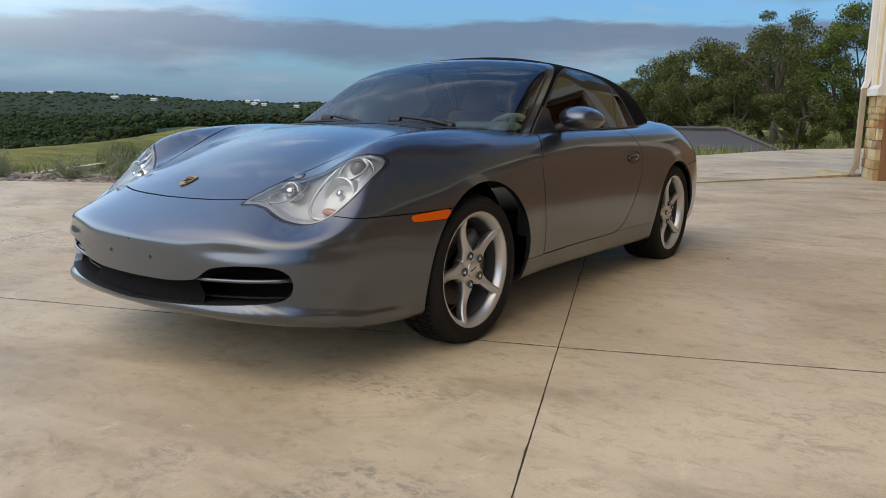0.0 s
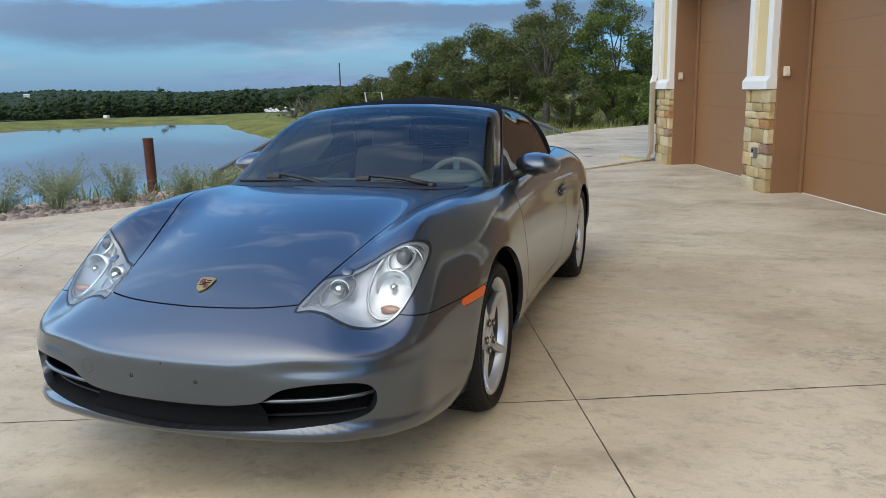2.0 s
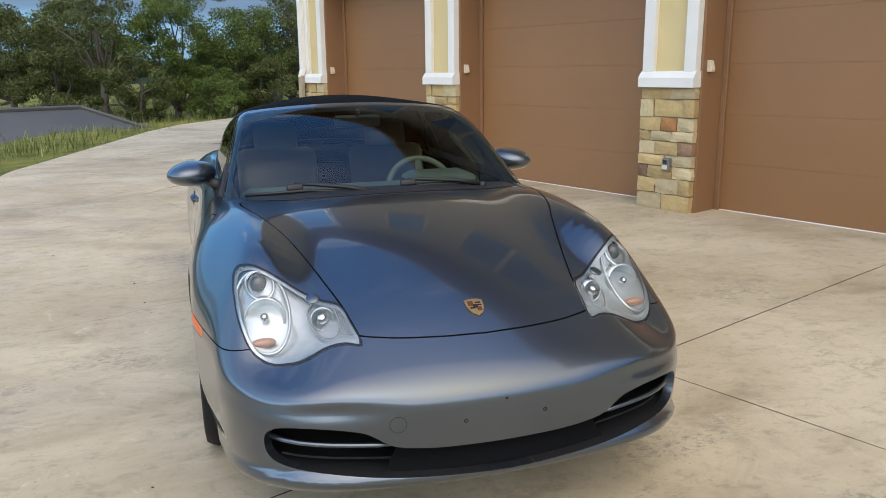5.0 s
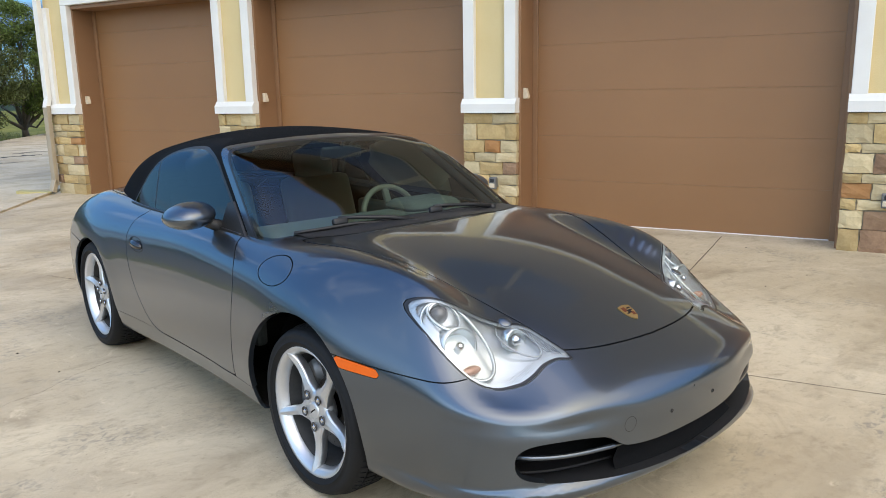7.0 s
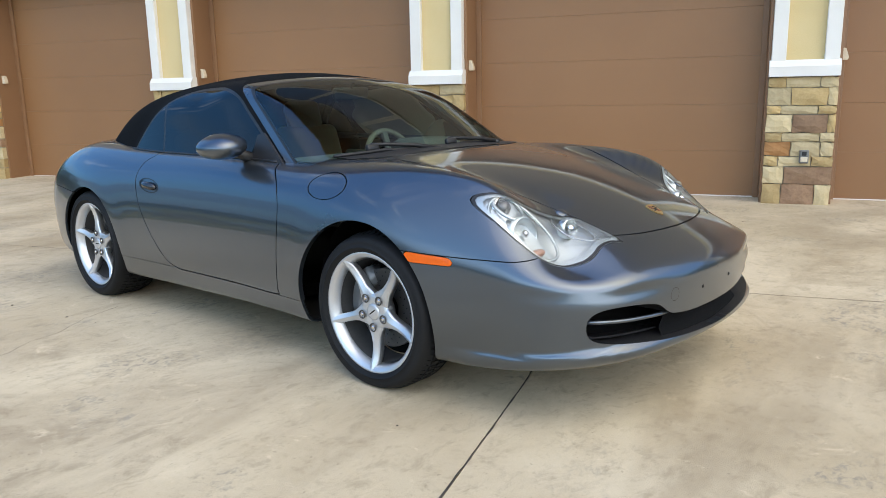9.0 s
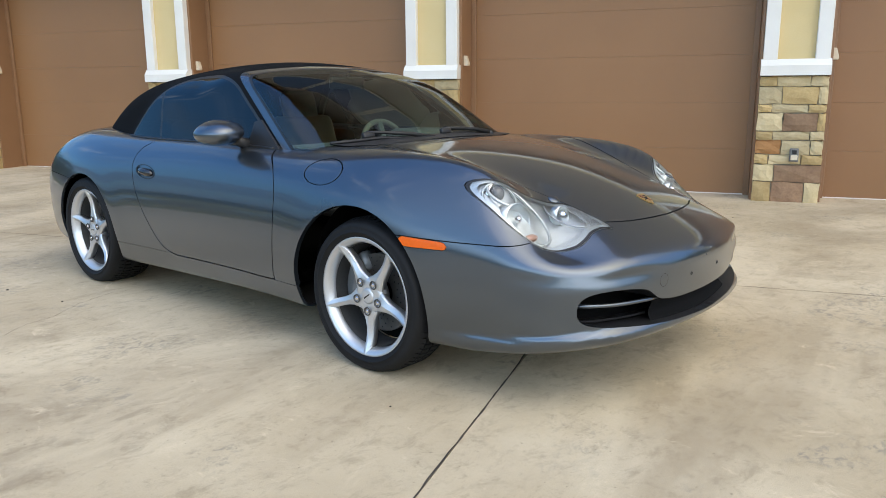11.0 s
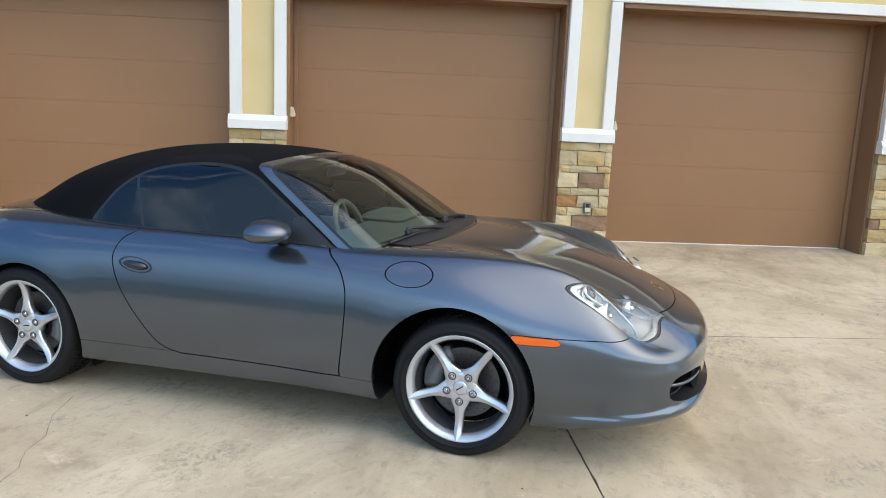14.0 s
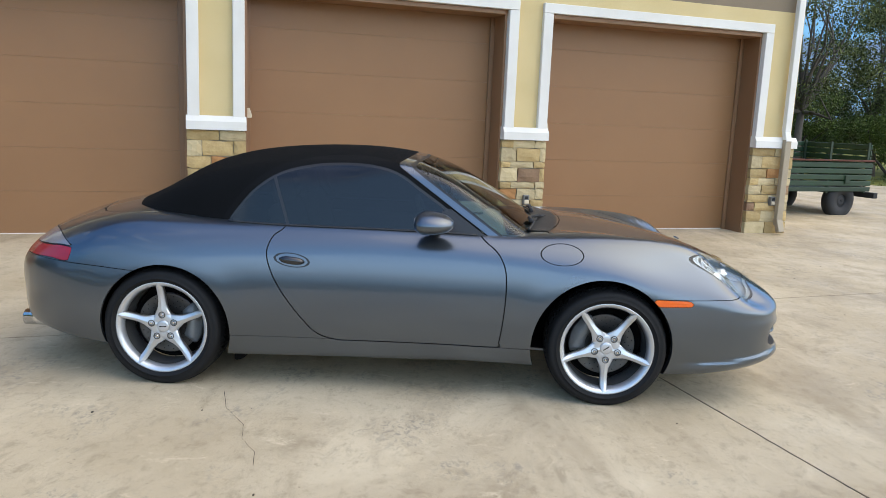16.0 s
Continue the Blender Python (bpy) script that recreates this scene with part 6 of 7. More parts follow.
    add_lathe(b, [(-0.075, 0.06), (-0.072, 0.159), (-0.072, 0.162), (-0.098, 0.162), (-0.098, 0.06)], 64, "x", True)
    disc = part("brake_disc", b, M_BRAKE, root, "", True)
    hole = bmesh.new()
    add_lathe(hole, [(-0.0712, 0.0032), (-0.0714, 0.0001)], 8, "x")
    hole_me = mesh_of(hole, "drill_hole", M_GAP)
    for k in range(36):
        for q, r in enumerate((0.095, 0.112, 0.13, 0.147)):
            if (k + q) % 2:
                continue
            a = 2 * math.pi * k / 36 + q * 0.03
            ob = new("drill_hole", hole_me)
            ob.parent = disc
            ob.matrix_local = Matrix.Translation((0, r * math.cos(a), r * math.sin(a)))
    b = bmesh.new()
    pts = []
    for s_ in (0, 1):
        for k in range(11):
            a = radians(-38 + 7.6 * k)
            r = 0.185 if s_ == 0 else 0.105
            pts.append((r * math.cos(a), r * math.sin(a)))
    outl = pts[:11] + pts[11:][::-1]
    add_prism(b, outl, -0.125, -0.048, "x")
    bmesh.ops.bevel(b, geom=b.edges[:], offset=0.006, segments=2, affect="EDGES")
    part("caliper", b, M_CALIPER, root, "", True)
    b = bmesh.new()
    add_lathe(b, [(-0.13, 0.0005), (-0.13, 0.205)], 32, "x")
    part("backing", b, M_LINER, root)
    return root


front_w = build_wheel(0.225, 0.20, 0.3125)
front_w.parent = car
front_w.matrix_local = pose(0.803, 0.0, 0.3185, 20, 0, 0)
rear_w = build_wheel(0.262, 0.235, 0.3145)
rear_w.parent = car
rear_w.matrix_local = pose(0.824, 2.342, 0.3205, 12, 0, 0)
for src, at in ((front_w, (-0.803, 0.0, 0.3185)), (rear_w, (-0.824, 2.342, 0.3205))):
    c2 = copy_thing(src, pose(*at, 36 if at[1] < 1 else 4, 0, 180))
    c2.parent = car
    for child in c2.children:
        if child.name.startswith("caliper"):
            child.matrix_local = pose(0, 0, 0, 119 if at[1] < 1 else 0, 0, 0)
# wheel wells
for u, r in ((0.032, 0.395), (2.318, 0.375)):
    for sign in (1, -1):
        b = bmesh.new()
        add_lathe(b, [(0.0, r), (-0.25, r), (-0.25, 0.02)], 48, "x")
        for v in b.verts:
            v.co.z = max(v.co.z, -0.04)
        ob = part("wheel_well", b, M_LINER, car)
        ob.matrix_local = pose(sign * 0.72, u, 0.32, 0, 0, 0 if sign > 0 else 180)
for s in (1, -1):
    b = bmesh.new()
    add_prism(b, [(1.80, 0.262), (1.84, 0.205), (1.885, 0.190), (1.925, 0.156), (1.968, 0.143), (1.974, 0.262)], s * 0.775 - 0.030, s * 0.775 + 0.030, "x")
    bmesh.ops.bevel(b, geom=b.edges[:], offset=0.006, segments=2, affect="EDGES")
    part("stone_guard", b, M_LINER, car, "small dark guard ahead of the rear wheel", True)
    part("exhaust_tip", tube([(s * 0.55, 2.95, 0.256), (s * 0.55, 3.245, 0.256)], 0.045, 16), M_CHROME, car, "", True)

# ---------------------------------------------------------------- plants and land beyond the drive
def leaf_quads(centres, spread, count, size, rng, flat=0.5, upward=0.25, slim=0.45):
    """Small leaves scattered round clump centres: vertices and quads."""
    n = len(centres) * count
    c = np.repeat(np.asarray(centres, float), count, 0)
    sp = np.repeat(np.asarray(spread, float).reshape(-1, 1) * np.ones((len(centres), 1)), count, 0)
    d = rng.normal(size=(n, 3))
    d /= np.linalg.norm(d, axis=1, keepdims=True)
    p = c + d * sp * (rng.random((n, 1)) ** 0.45) * np.array((1, 1, flat))
    a = rng.normal(size=(n, 3))
    a /= np.linalg.norm(a, axis=1, keepdims=True)
    nrm = rng.normal(size=(n, 3)) + np.array((0, 0, upward)) + d * 0.4
    b = np.cross(nrm, a)
    b /= np.maximum(np.linalg.norm(b, axis=1, keepdims=True), 1e-6)
    s = size * (0.55 + 0.9 * rng.random((n, 1)))
    V = np.stack([p - a * s, p + b * s * slim, p + a * s, p - b * s * slim], 1).reshape(-1, 3)
    F = np.arange(n * 4).reshape(-1, 4)
    return V, F


def tree(name, x, y, top, width, seed, leaf, label, clumps=46, leaves=120, size=0.13, trunk=0.16, low=0.28, gap=0.0, group="trees beyond the drive"):
    rng = np.random.default_rng(seed)
    z0 = float(land_height(np.array([x]), np.array([y]))[0]) - 0.1
    h = top - z0
    root = thing(name, label, "tree", pose(x, y, z0), group)
    centres = []
    while len(centres) < clumps:
        q = rng.uniform(-1, 1, 3)
        r = np.linalg.norm(q)
        if r > 1 or r < 0.35 + gap:
            continue
        zz = h * (low + (1 - low) * (0.5 + 0.5 * q[2]))
        wide = width * (0.55 + 0.45 * math.sin(math.pi * min(max((zz / h - low) / (1 - low), 0.02), 0.95) ** 0.8))
        lob = 1 + 0.25 * math.sin(3 * math.atan2(q[1], q[0]) + seed)
        centres.append((q[0] * wide * lob, q[1] * wide * lob, zz))
    centres = np.array(centres)
    b = bmesh.new()
    lean = rng.normal(size=2) * 0.12 * h * 0.3
    fork = Vector((lean[0], lean[1], h * low * 0.9))
    add_tube(b, [(0, 0, -0.3), (lean[0] * 0.3, lean[1] * 0.3, h * low * 0.4), fork], [trunk * 1.3, trunk, trunk * 0.85], 9)
    for c in centres[::3]:
        c = Vector(c)
        mid = fork.lerp(c, 0.5) + Vector(rng.normal(size=3) * 0.12 * width)
        mid.z = max(mid.z, fork.z * 0.9)
        add_tube(b, [fork, fork.lerp(mid, 0.5) + Vector(rng.normal(size=3) * 0.04 * width), mid, c], [trunk * 0.6, trunk * 0.42, trunk * 0.28, trunk * 0.08], 6, False)
    part("trunk", b, M_BARK, root, "", True)
    spread = width * rng.uniform(0.16, 0.32, len(centres))
    V, F = leaf_quads(centres, spread, leaves, size, rng, 0.65)
    ob = new("crown", data_mesh("crown", V, F, leaf, smooth=False))
    ob.parent = root
    return root


OAK = "evergreen oak with a dense uneven dark green crown"
CEDAR = "bushy cedar with bright green foliage"
for k, (x, y, top, w, leaf, lab, cl, sz, low) in enumerate((
        (-3.9, 27.0, 4.7, 2.0, M_LEAF, "tall oak with an open feathery crown", 40, 0.12, 0.30),
        (-7.3, 30.0, 3.9, 2.2, M_LEAF, OAK, 60, 0.14, 0.30),
        (-1.4, 26.4, 4.4, 1.9, M_LEAF2, CEDAR, 64, 0.12, 0.08),
        (0.7, 27.5, 4.4, 2.0, M_LEAF2, CEDAR, 60, 0.12, 0.08),
        (-10.8, 34.0, 3.3, 2.2, M_LEAF, OAK, 56, 0.15, 0.36),
        (-5.6, 33.0, 4.4, 2.5, M_LEAF, OAK, 60, 0.15, 0.18),
        (-15.0, 43.0, 2.9, 2.2, M_LEAF, OAK, 50, 0.16, 0.36),
        (-20.5, 50.0, 2.3, 2.6, M_LEAF, OAK, 50, 0.17, 0.25),
        (-27.0, 58.0, 1.4, 3.0, M_LEAF, OAK, 50, 0.2, 0.25),
        (2.9, 30.0, 4.9, 2.3, M_LEAF, OAK, 60, 0.14, 0.15),
        (5.4, 32.0, 5.2, 2.4, M_LEAF2, CEDAR, 60, 0.14, 0.1),
        (8.4, 34.0, 5.2, 2.6, M_LEAF, OAK, 60, 0.15, 0.15),
        (-2.6, 24.2, 2.0, 1.3, M_LEAF, "low dark green oak thicket", 36, 0.11, 0.05),
        (-0.2, 23.9, 1.7, 1.2, M_LEAF2, "low bright green cedar thicket", 36, 0.11, 0.05),
        (-5.4, 28.0, 2.6, 1.7, M_LEAF, "low dark green oak thicket", 40, 0.12, 0.05),
        (1.9, 25.4, 1.9, 1.3, M_LEAF, "low dark green oak thicket", 36, 0.11, 0.05),
        (22.5, -10.5, 8.6, 3.4, M_LEAF, "tall oak with an open feathery crown", 60, 0.15, 0.30),
        (20.0, -6.9, 4.6, 2.0, M_LEAF2, CEDAR, 60, 0.12, 0.05),
        (27.0, -15.5, 8.0, 3.4, M_LEAF, OAK, 60, 0.16, 0.25),
        (24.5, -7.5, 6.0, 2.6, M_LEAF, OAK, 60, 0.15, 0.15),
        (23.0, -14.5, 3.0, 2.0, M_LEAF2, "low bright green cedar thicket", 50, 0.12, 0.03),
        (28.0, -20.0, 5.0, 3.0, M_LEAF, OAK, 60, 0.16, 0.1),
        (26.5, -11.8, 3.4, 2.4, M_LEAF2, "low bright green cedar thicket", 44, 0.13, 0.03),
        (31.0, -15.0, 4.4, 3.0, M_LEAF, OAK, 50, 0.16, 0.05),
        (33.0, -20.5, 4.2, 3.0, M_LEAF, OAK, 50, 0.16, 0.05))):
    open_crown = "open" in lab
    tree("oak_tree" if leaf is M_LEAF else "cedar_tree", x, y, top, w, 11 + k, leaf, lab, cl, 330 if open_crown else 560, sz * 0.34, 0.14, low)

# bare tree by the pond
rng = np.random.default_rng(5)
zb = float(land_height(np.array([-24.9]), np.array([46.4]))[0])
lift = max(-1.0 - zb, 0.0)
bare = thing("bare_tree", "small grey half-dead tree by the pond", "tree", pose(-24.9, 46.4, zb))
b = bmesh.new()
for s in (-0.22, 0.2):
    base = Vector((s, 0, -0.2))
    fork = Vector((s * 2.6, rng.normal() * 0.1, lift + 0.55))
    add_tube(b, [base, Vector((s, 0, lift * 0.8)), fork], [0.12, 0.10, 0.075], 8)
    for k in range(20):
        end = fork + Vector((rng.normal() * 0.72, rng.normal() * 0.72, 0.25 + abs(rng.normal()) * 0.42))
        mid = fork.lerp(end, 0.5) + Vector(rng.normal(size=3) * 0.12)
        add_tube(b, [fork, mid, end], [0.04, 0.024, 0.007], 5, False)
        for q in range(4):
            e2 = end + Vector(rng.normal(size=3) * 0.24)
            add_tube(b, [mid.lerp(end, 0.5), e2], [0.014, 0.004], 4, False)
part("trunk", b, M_DEAD, bare)
V, F = leaf_quads(rng.normal(size=(60, 3)) * (0.85, 0.85, 0.28) + (0, 0, lift + 1.05), 0.34, 26, 0.06, rng)
ob = new("sparse_leaves", data_mesh("sparse_leaves", V, F, M_LEAF, smooth=False))
ob.parent = bare

# woods on the plain and on the far hills
rng = np.random.default_rng(8)
cs, sp = [], []
for _ in range(3300):
    a = radians(rng.uniform(-100, 8))
    r = math.exp(rng.uniform(math.log(95), math.log(680)))
    x, y = r * math.sin(a), r * math.cos(a)
    cs.append((x, y, r))
# a taller stand behind the far bank
for _ in range(170):
    a, r = radians(rng.uniform(-46, -8)), rng.uniform(240, 330)
    cs.append((r * math.sin(a), r * math.cos(a), r))
tall = np.array([0.0] * (len(cs) - 170) + [1.0] * 170)
cs = np.array(cs)
keep = poly_distance(cs[:, 0], cs[:, 1], POND) > 14
azd = np.degrees(np.arctan2(cs[:, 0], cs[:, 1]))
keep &= ~((cs[:, 2] < 235) & (azd > -57) & (azd < 0)) & ~((cs[:, 2] < 130) & (azd <= -57))
cs, tall = cs[keep], tall[keep]
zc = land_height(cs[:, 0], cs[:, 1])
VV, FF, at = [], [], 0
size_class = np.clip(cs[:, 2] / 260, 0.7, 3.0)
pts = []
for (x, y, r), z, s, k in zip(cs, zc, size_class, tall):
    hgt = rng.uniform(4.5, 7.5) + k * rng.uniform(0.5, 4.0) + 1.5 * (r > 230)
    for q in range(9):
        f = q / 8
        wide = (2.3 - 0.9 * f * f) * s
        pts.append((x + rng.normal() * wide, y + rng.normal() * wide, z + hgt * (0.30 + 0.40 * f * rng.uniform(0.75, 1.0)), rng.uniform(0.8, 1.45) * max(s, 0.95), 0.21 * s))
pts = np.array(pts)
# rough crowns up the far slopes
m = 5200
fa, fr = np.radians(rng.uniform(-100, 4, m)), rng.uniform(640, 1500, m)
fx, fy = fr * np.sin(fa), fr * np.cos(fa)
fs = rng.uniform(1.6, 4.4, m)
slope_pts = np.stack([fx, fy, land_height(fx, fy) + fs * 0.15, fs, np.full(m, 0.6)], -1)
n = len(pts)
per = 22
c = np.repeat(pts, per, 0)
d = rng.normal(size=(len(c), 3))
d /= np.linalg.norm(d, axis=1, keepdims=True)
p = c[:, :3] + d * c[:, 3:4] * np.array((1, 1, 0.8)) * rng.uniform(0.75, 1.25, (len(c), 1))
a1 = rng.normal(size=(len(c), 3))
a1 /= np.linalg.norm(a1, axis=1, keepdims=True)
b1 = np.cross(d + 0.3 * rng.normal(size=d.shape), a1)
b1 /= np.maximum(np.linalg.norm(b1, axis=1, keepdims=True), 1e-6)
s = c[:, 4:5]
V = np.stack([p - a1 * s, p + b1 * s, p + a1 * s, p - b1 * s], 1).reshape(-1, 3)
b = bmesh.new()
bmesh.ops.create_icosphere(b, subdivisions=1, radius=1.0)
core_v = np.array([v.co[:] for v in b.verts])
core_f = np.array([[v.index for v in f.verts] for f in b.faces])
b.free()
crowns = np.concatenate([pts, slope_pts])
n = len(crowns)
lumps = core_v[None] * (0.70 + 0.14 * rng.normal(size=(n, len(core_v), 1))) * crowns[:, None, 3:4] * np.array((1, 1, 0.65)) + crowns[:, None, :3]
cores = new("far_crowns", data_mesh("far_crowns", lumps.reshape(-1, 3), (core_f[None] + np.arange(n)[:, None, None] * len(core_v)).reshape(-1, 3), M_FAR_LEAF, smooth=False))
tagged(cores, "dense dark green crowns of the far woods", "woods", kind="stuff")
tagged(new("far_woods", data_mesh("far_woods", V, np.arange(len(V)).reshape(-1, 4), M_FAR_LEAF, smooth=False)), "dark green woods on the plain beyond the pond", "woods", kind="stuff")


# feathery shrubs along the edge of the drive
def shrub(x, y, h, w, seed, mat=None, label="grey-green feathery shrub at the edge of the drive"):
    rng = np.random.default_rng(seed)
    z0 = float(land_height(np.array([x]), np.array([y]))[0]) - 0.03
    root = thing("shrub", label, "shrub", pose(x, y, z0), "shrubs along the drive")
    b = bmesh.new()
    tips = []
    for k in range(64):
        a = rng.uniform(0, 2 * math.pi)
        l = w * rng.uniform(0.2, 1.0)
        e = Vector((math.cos(a) * l, math.sin(a) * l, h * rng.uniform(0.3, 0.95)))
        m1 = Vector((e.x * 0.35, e.y * 0.35, e.z * 0.55))
        add_tube(b, [(0, 0, -0.05), m1, e], [0.004, 0.003, 0.0012], 4, False)
        for q in range(5):
            tips.append(m1.lerp(e, 0.2 + 0.8 * q / 4))
    part("twig", b, mat or M_SHRUB, root)
    V, F = leaf_quads([tuple(t) for t in tips], w * 0.15, 8, 0.021, rng, 1.1, 0.5, 0.16)
    ob = new("foliage", data_mesh("foliage", V, F, mat or M_SHRUB, smooth=False))
    ob.parent = root


for k, (x, y, h, w) in enumerate(((-9.0, 2.6, 0.55, 0.5), (-8.1, 3.1, 0.5, 0.45), (-7.2, 3.4, 0.75, 0.5), (-6.6, 4.3, 0.7, 0.5), (-6.0, 4.6, 0.85, 0.5), (-5.6, 5.3, 0.75, 0.45), (-5.3, 6.2, 0.65, 0.4), (-7.6, 4.4, 0.6, 0.5), (-10.2, 2.2, 0.6, 0.5), (-6.9, 5.6, 0.6, 0.45), (-4.75, 6.35, 0.6, 0.4))):
    shrub(x, y, h * 0.85, w, 70 + k)


def blades(name, label, spots, height, count, seed, mat=None, width=0.006):
    """Grass blades bent at the middle, all in one object."""
    rng = np.random.default_rng(seed)
    base = np.repeat(np.asarray(spots, float), count, 0)
    n = len(base)
    xy = base[:, :2] + rng.normal(size=(n, 2)) * base[:, 2:3] * 0.5
    z = land_height(xy[:, 0], xy[:, 1]) - 0.02
    a = rng.uniform(0, 2 * np.pi, n)
    h = height * rng.uniform(0.35, 1.0, n)
    out = np.stack([np.cos(a), np.sin(a), 0 * a], -1) * (h * rng.uniform(0.15, 0.7, n))[:, None]
    side = np.stack([-np.sin(a), np.cos(a), 0 * a], -1) * width
    p0 = np.stack([xy[:, 0], xy[:, 1], z], -1)
    p1 = p0 + out * 0.35 + np.stack([0 * h, 0 * h, h * 0.6], -1)
    p2 = p0 + out + np.stack([0 * h, 0 * h, h], -1)
    V = np.stack([p0 - side, p0 + side, p1 + side * 0.8, p1 - side * 0.8, p2 + side * 0.15, p2 - side * 0.15], 1).reshape(-1, 3)
    i = np.arange(n)[:, None] * 6
    F = np.concatenate([i + np.array([[0, 1, 2, 3]]), i + np.array([[3, 2, 4, 5]])])
    tagged(new(name, data_mesh(name, V, F, mat or M_BLADE, smooth=False)), label, "grass", kind="stuff")


edge = [(-4.25, 6.1, 0.3), (-3.95, 6.45, 0.35), (-3.85, 6.9, 0.3), (-3.75, 7.5, 0.25), (-3.8, 8.2, 0.25), (-3.75, 9.0, 0.25), (-3.55, 9.9, 0.25), (-3.1, 10.9, 0.25), (-3.0, 12.2, 0.3), (-2.75, 13.4, 0.3), (-2.5, 14.9, 0.3), (-2.2, 16.6, 0.3)]
blades("grass_tufts", "tufts of long grass along the concrete edge", edge, 0.13, 200, 31)
rng = np.random.default_rng(77)
spots = []
while len(spots) < 1500:
    x, y = rng.uniform(-45, 6), rng.uniform(3, 62)
    dd = poly_distance(np.array([x]), np.array([y]), DRIVE)[0]
    pp = poly_distance(np.array([x]), np.array([y]), POND)[0]
    if dd > 0.6 and pp > 0.3:
        spots.append((x, y, 0.9))
blades("meadow_grass", "rough olive grass on the slope to the pond", spots, 0.30, 22, 32, width=0.012)
reeds = [(-45.5 - 3.5 * k / 30, 26.6 + 3.6 * k / 30, 0.9) for k in range(30)]
blades("reeds", "brown-green reeds standing at the pond edge", reeds, 1.7, 60, 35, width=0.02)
spots = [(17 + 9 * rng.random(), -14 + 12 * rng.random(), 0.8) for _ in range(250)]
blades("yard_grass", "short green grass under the trees", spots, 0.2, 26, 33)

# stones along the edge of the drive
rng = np.random.default_rng(3)
b = bmesh.new()
bmesh.ops.create_icosphere(b, subdivisions=1, radius=1.0)
ico_v = np.array([v.co[:] for v in b.verts])
ico_f = np.array([[v.index for v in f.verts] for f in b.faces])
b.free()
VV, FF, at = [], [], 0
line = [(-11.0, 0.0), (-8.2, 2.05), (-5.65, 3.65), (-4.75, 5.1), (-4.1, 6.0)]
for (ax, ay), (bx, by) in zip(line, line[1:]):
    L = math.hypot(bx - ax, by - ay)
    nx, ny = -(by - ay) / L, (bx - ax) / L
    for _ in range(int(L * 430)):
        t, o = rng.random(), rng.random() ** 1.2 * 1.9 + 0.02
        x, y = ax + (bx - ax) * t + nx * o, ay + (by - ay) * t + ny * o
        s = rng.uniform(0.03, 0.085)
        z = float(land_height(np.array([x]), np.array([y]))[0]) + 0.25 * s
        sc = s * rng.uniform(0.6, 1.2, 3) * (1, 1, 0.6)
        ang = rng.uniform(0, 6.28)
        q = ico_v * (1 + 0.10 * rng.normal(size=(len(ico_v), 1))) * sc
        q = np.stack([q[:, 0] * math.cos(ang) - q[:, 1] * math.sin(ang), q[:, 0] * math.sin(ang) + q[:, 1] * math.cos(ang), q[:, 2]], -1) + (x, y, z)
        VV.append(q)
        FF.append(ico_f + at)
        at += len(q)
tagged(new("river_stones", data_mesh("river_stones", np.concatenate(VV), np.concatenate(FF), M_ROCK, smooth=False)), "band of mixed brown and grey stones edging the concrete", "stones", kind="stuff")

# goal-like pipe frame, utility pole, wires, white pipe on the bank
zb = float(land_height(np.array([-15.0]), np.array([34.9]))[0])
swing = thing("pipe_frame", "white bent pipe frame standing in the grass", "frame", pose(-15.0, 34.9, 0))
part("pipe", tube([(0.64, -0.3, zb), (0.0, 0, 1.2), (0.85, 0.2, 1.2), (1.5, -0.1, zb)], 0.035, 8), M_PIPE, swing)
pole = thing("utility_pole", "thin dark utility pole among far trees", "pole", pose(-31.7, 67.1, 0))
part("shaft", tube([(0, 0, -3), (0, 0, 4.0)], [0.09, 0.07], 8), M_POLE, pole)
pts = [(x, y, float(land_height(np.array([x]), np.array([y]))[0]) + 0.25) for x, y in ((-33, 12.5), (-39.2, 18.5), (-45.7, 25.8), (-56.5, 37), (-68, 48.5), (-79.7, 60.4), (-94, 77), (-108, 94.3), (-114, 105))]
b = bmesh.new()
rows = []
for p, q in zip(pts, pts[1:] + [Vector(pts[-1]) * 2 - Vector(pts[-2])]):
    d = Vector((q[1] - p[1], p[0] - q[0], 0)).normalized() * 0.28
    rows.append([b.verts.new(Vector(p) + d * k) for k in (-1, 0, 1)])
for r0, r1 in zip(rows, rows[1:]):
    for k in (0, 1):
        b.faces.new((r0[k], r0[k + 1], r1[k + 1], r1[k]))
bmesh.ops.recalc_face_normals(b, faces=b.faces)
track = part("track", b, M_CONCRETE_FAR)
tagged(track, "pale gravel track along the pond bank", "track", kind="structure")
# white houses on the far slopes
for x, y, w in ((-1040, 640, 10), (-984, 666, 8), (-917, 793, 9), (-905, 802, 7), (-832, 799, 7), (-1082, 943, 9), (-1180, 620, 8), (-1010, 860, 7)):
    z = float(land_height(np.array([float(x)]), np.array([float(y)]))[0])
    house = thing("far_house", "tiny white house on a wooded far slope", "house", pose(x, y, z + 1.0, 0, 0, 40), "houses on the far hills")
    part("wall", box((-w / 2, -4, -4), (w / 2, 4, 1.5)), M_WHITE, house)
    rb = bmesh.new()
    add_prism(rb, [(-4.6, 1.5), (4.6, 1.5), (0, 3.2)], -w / 2 - 0.5, w / 2 + 0.5, "x")
    part("roof", rb, M_PIPE, house)
rng = np.random.default_rng(19)
b = bmesh.new()
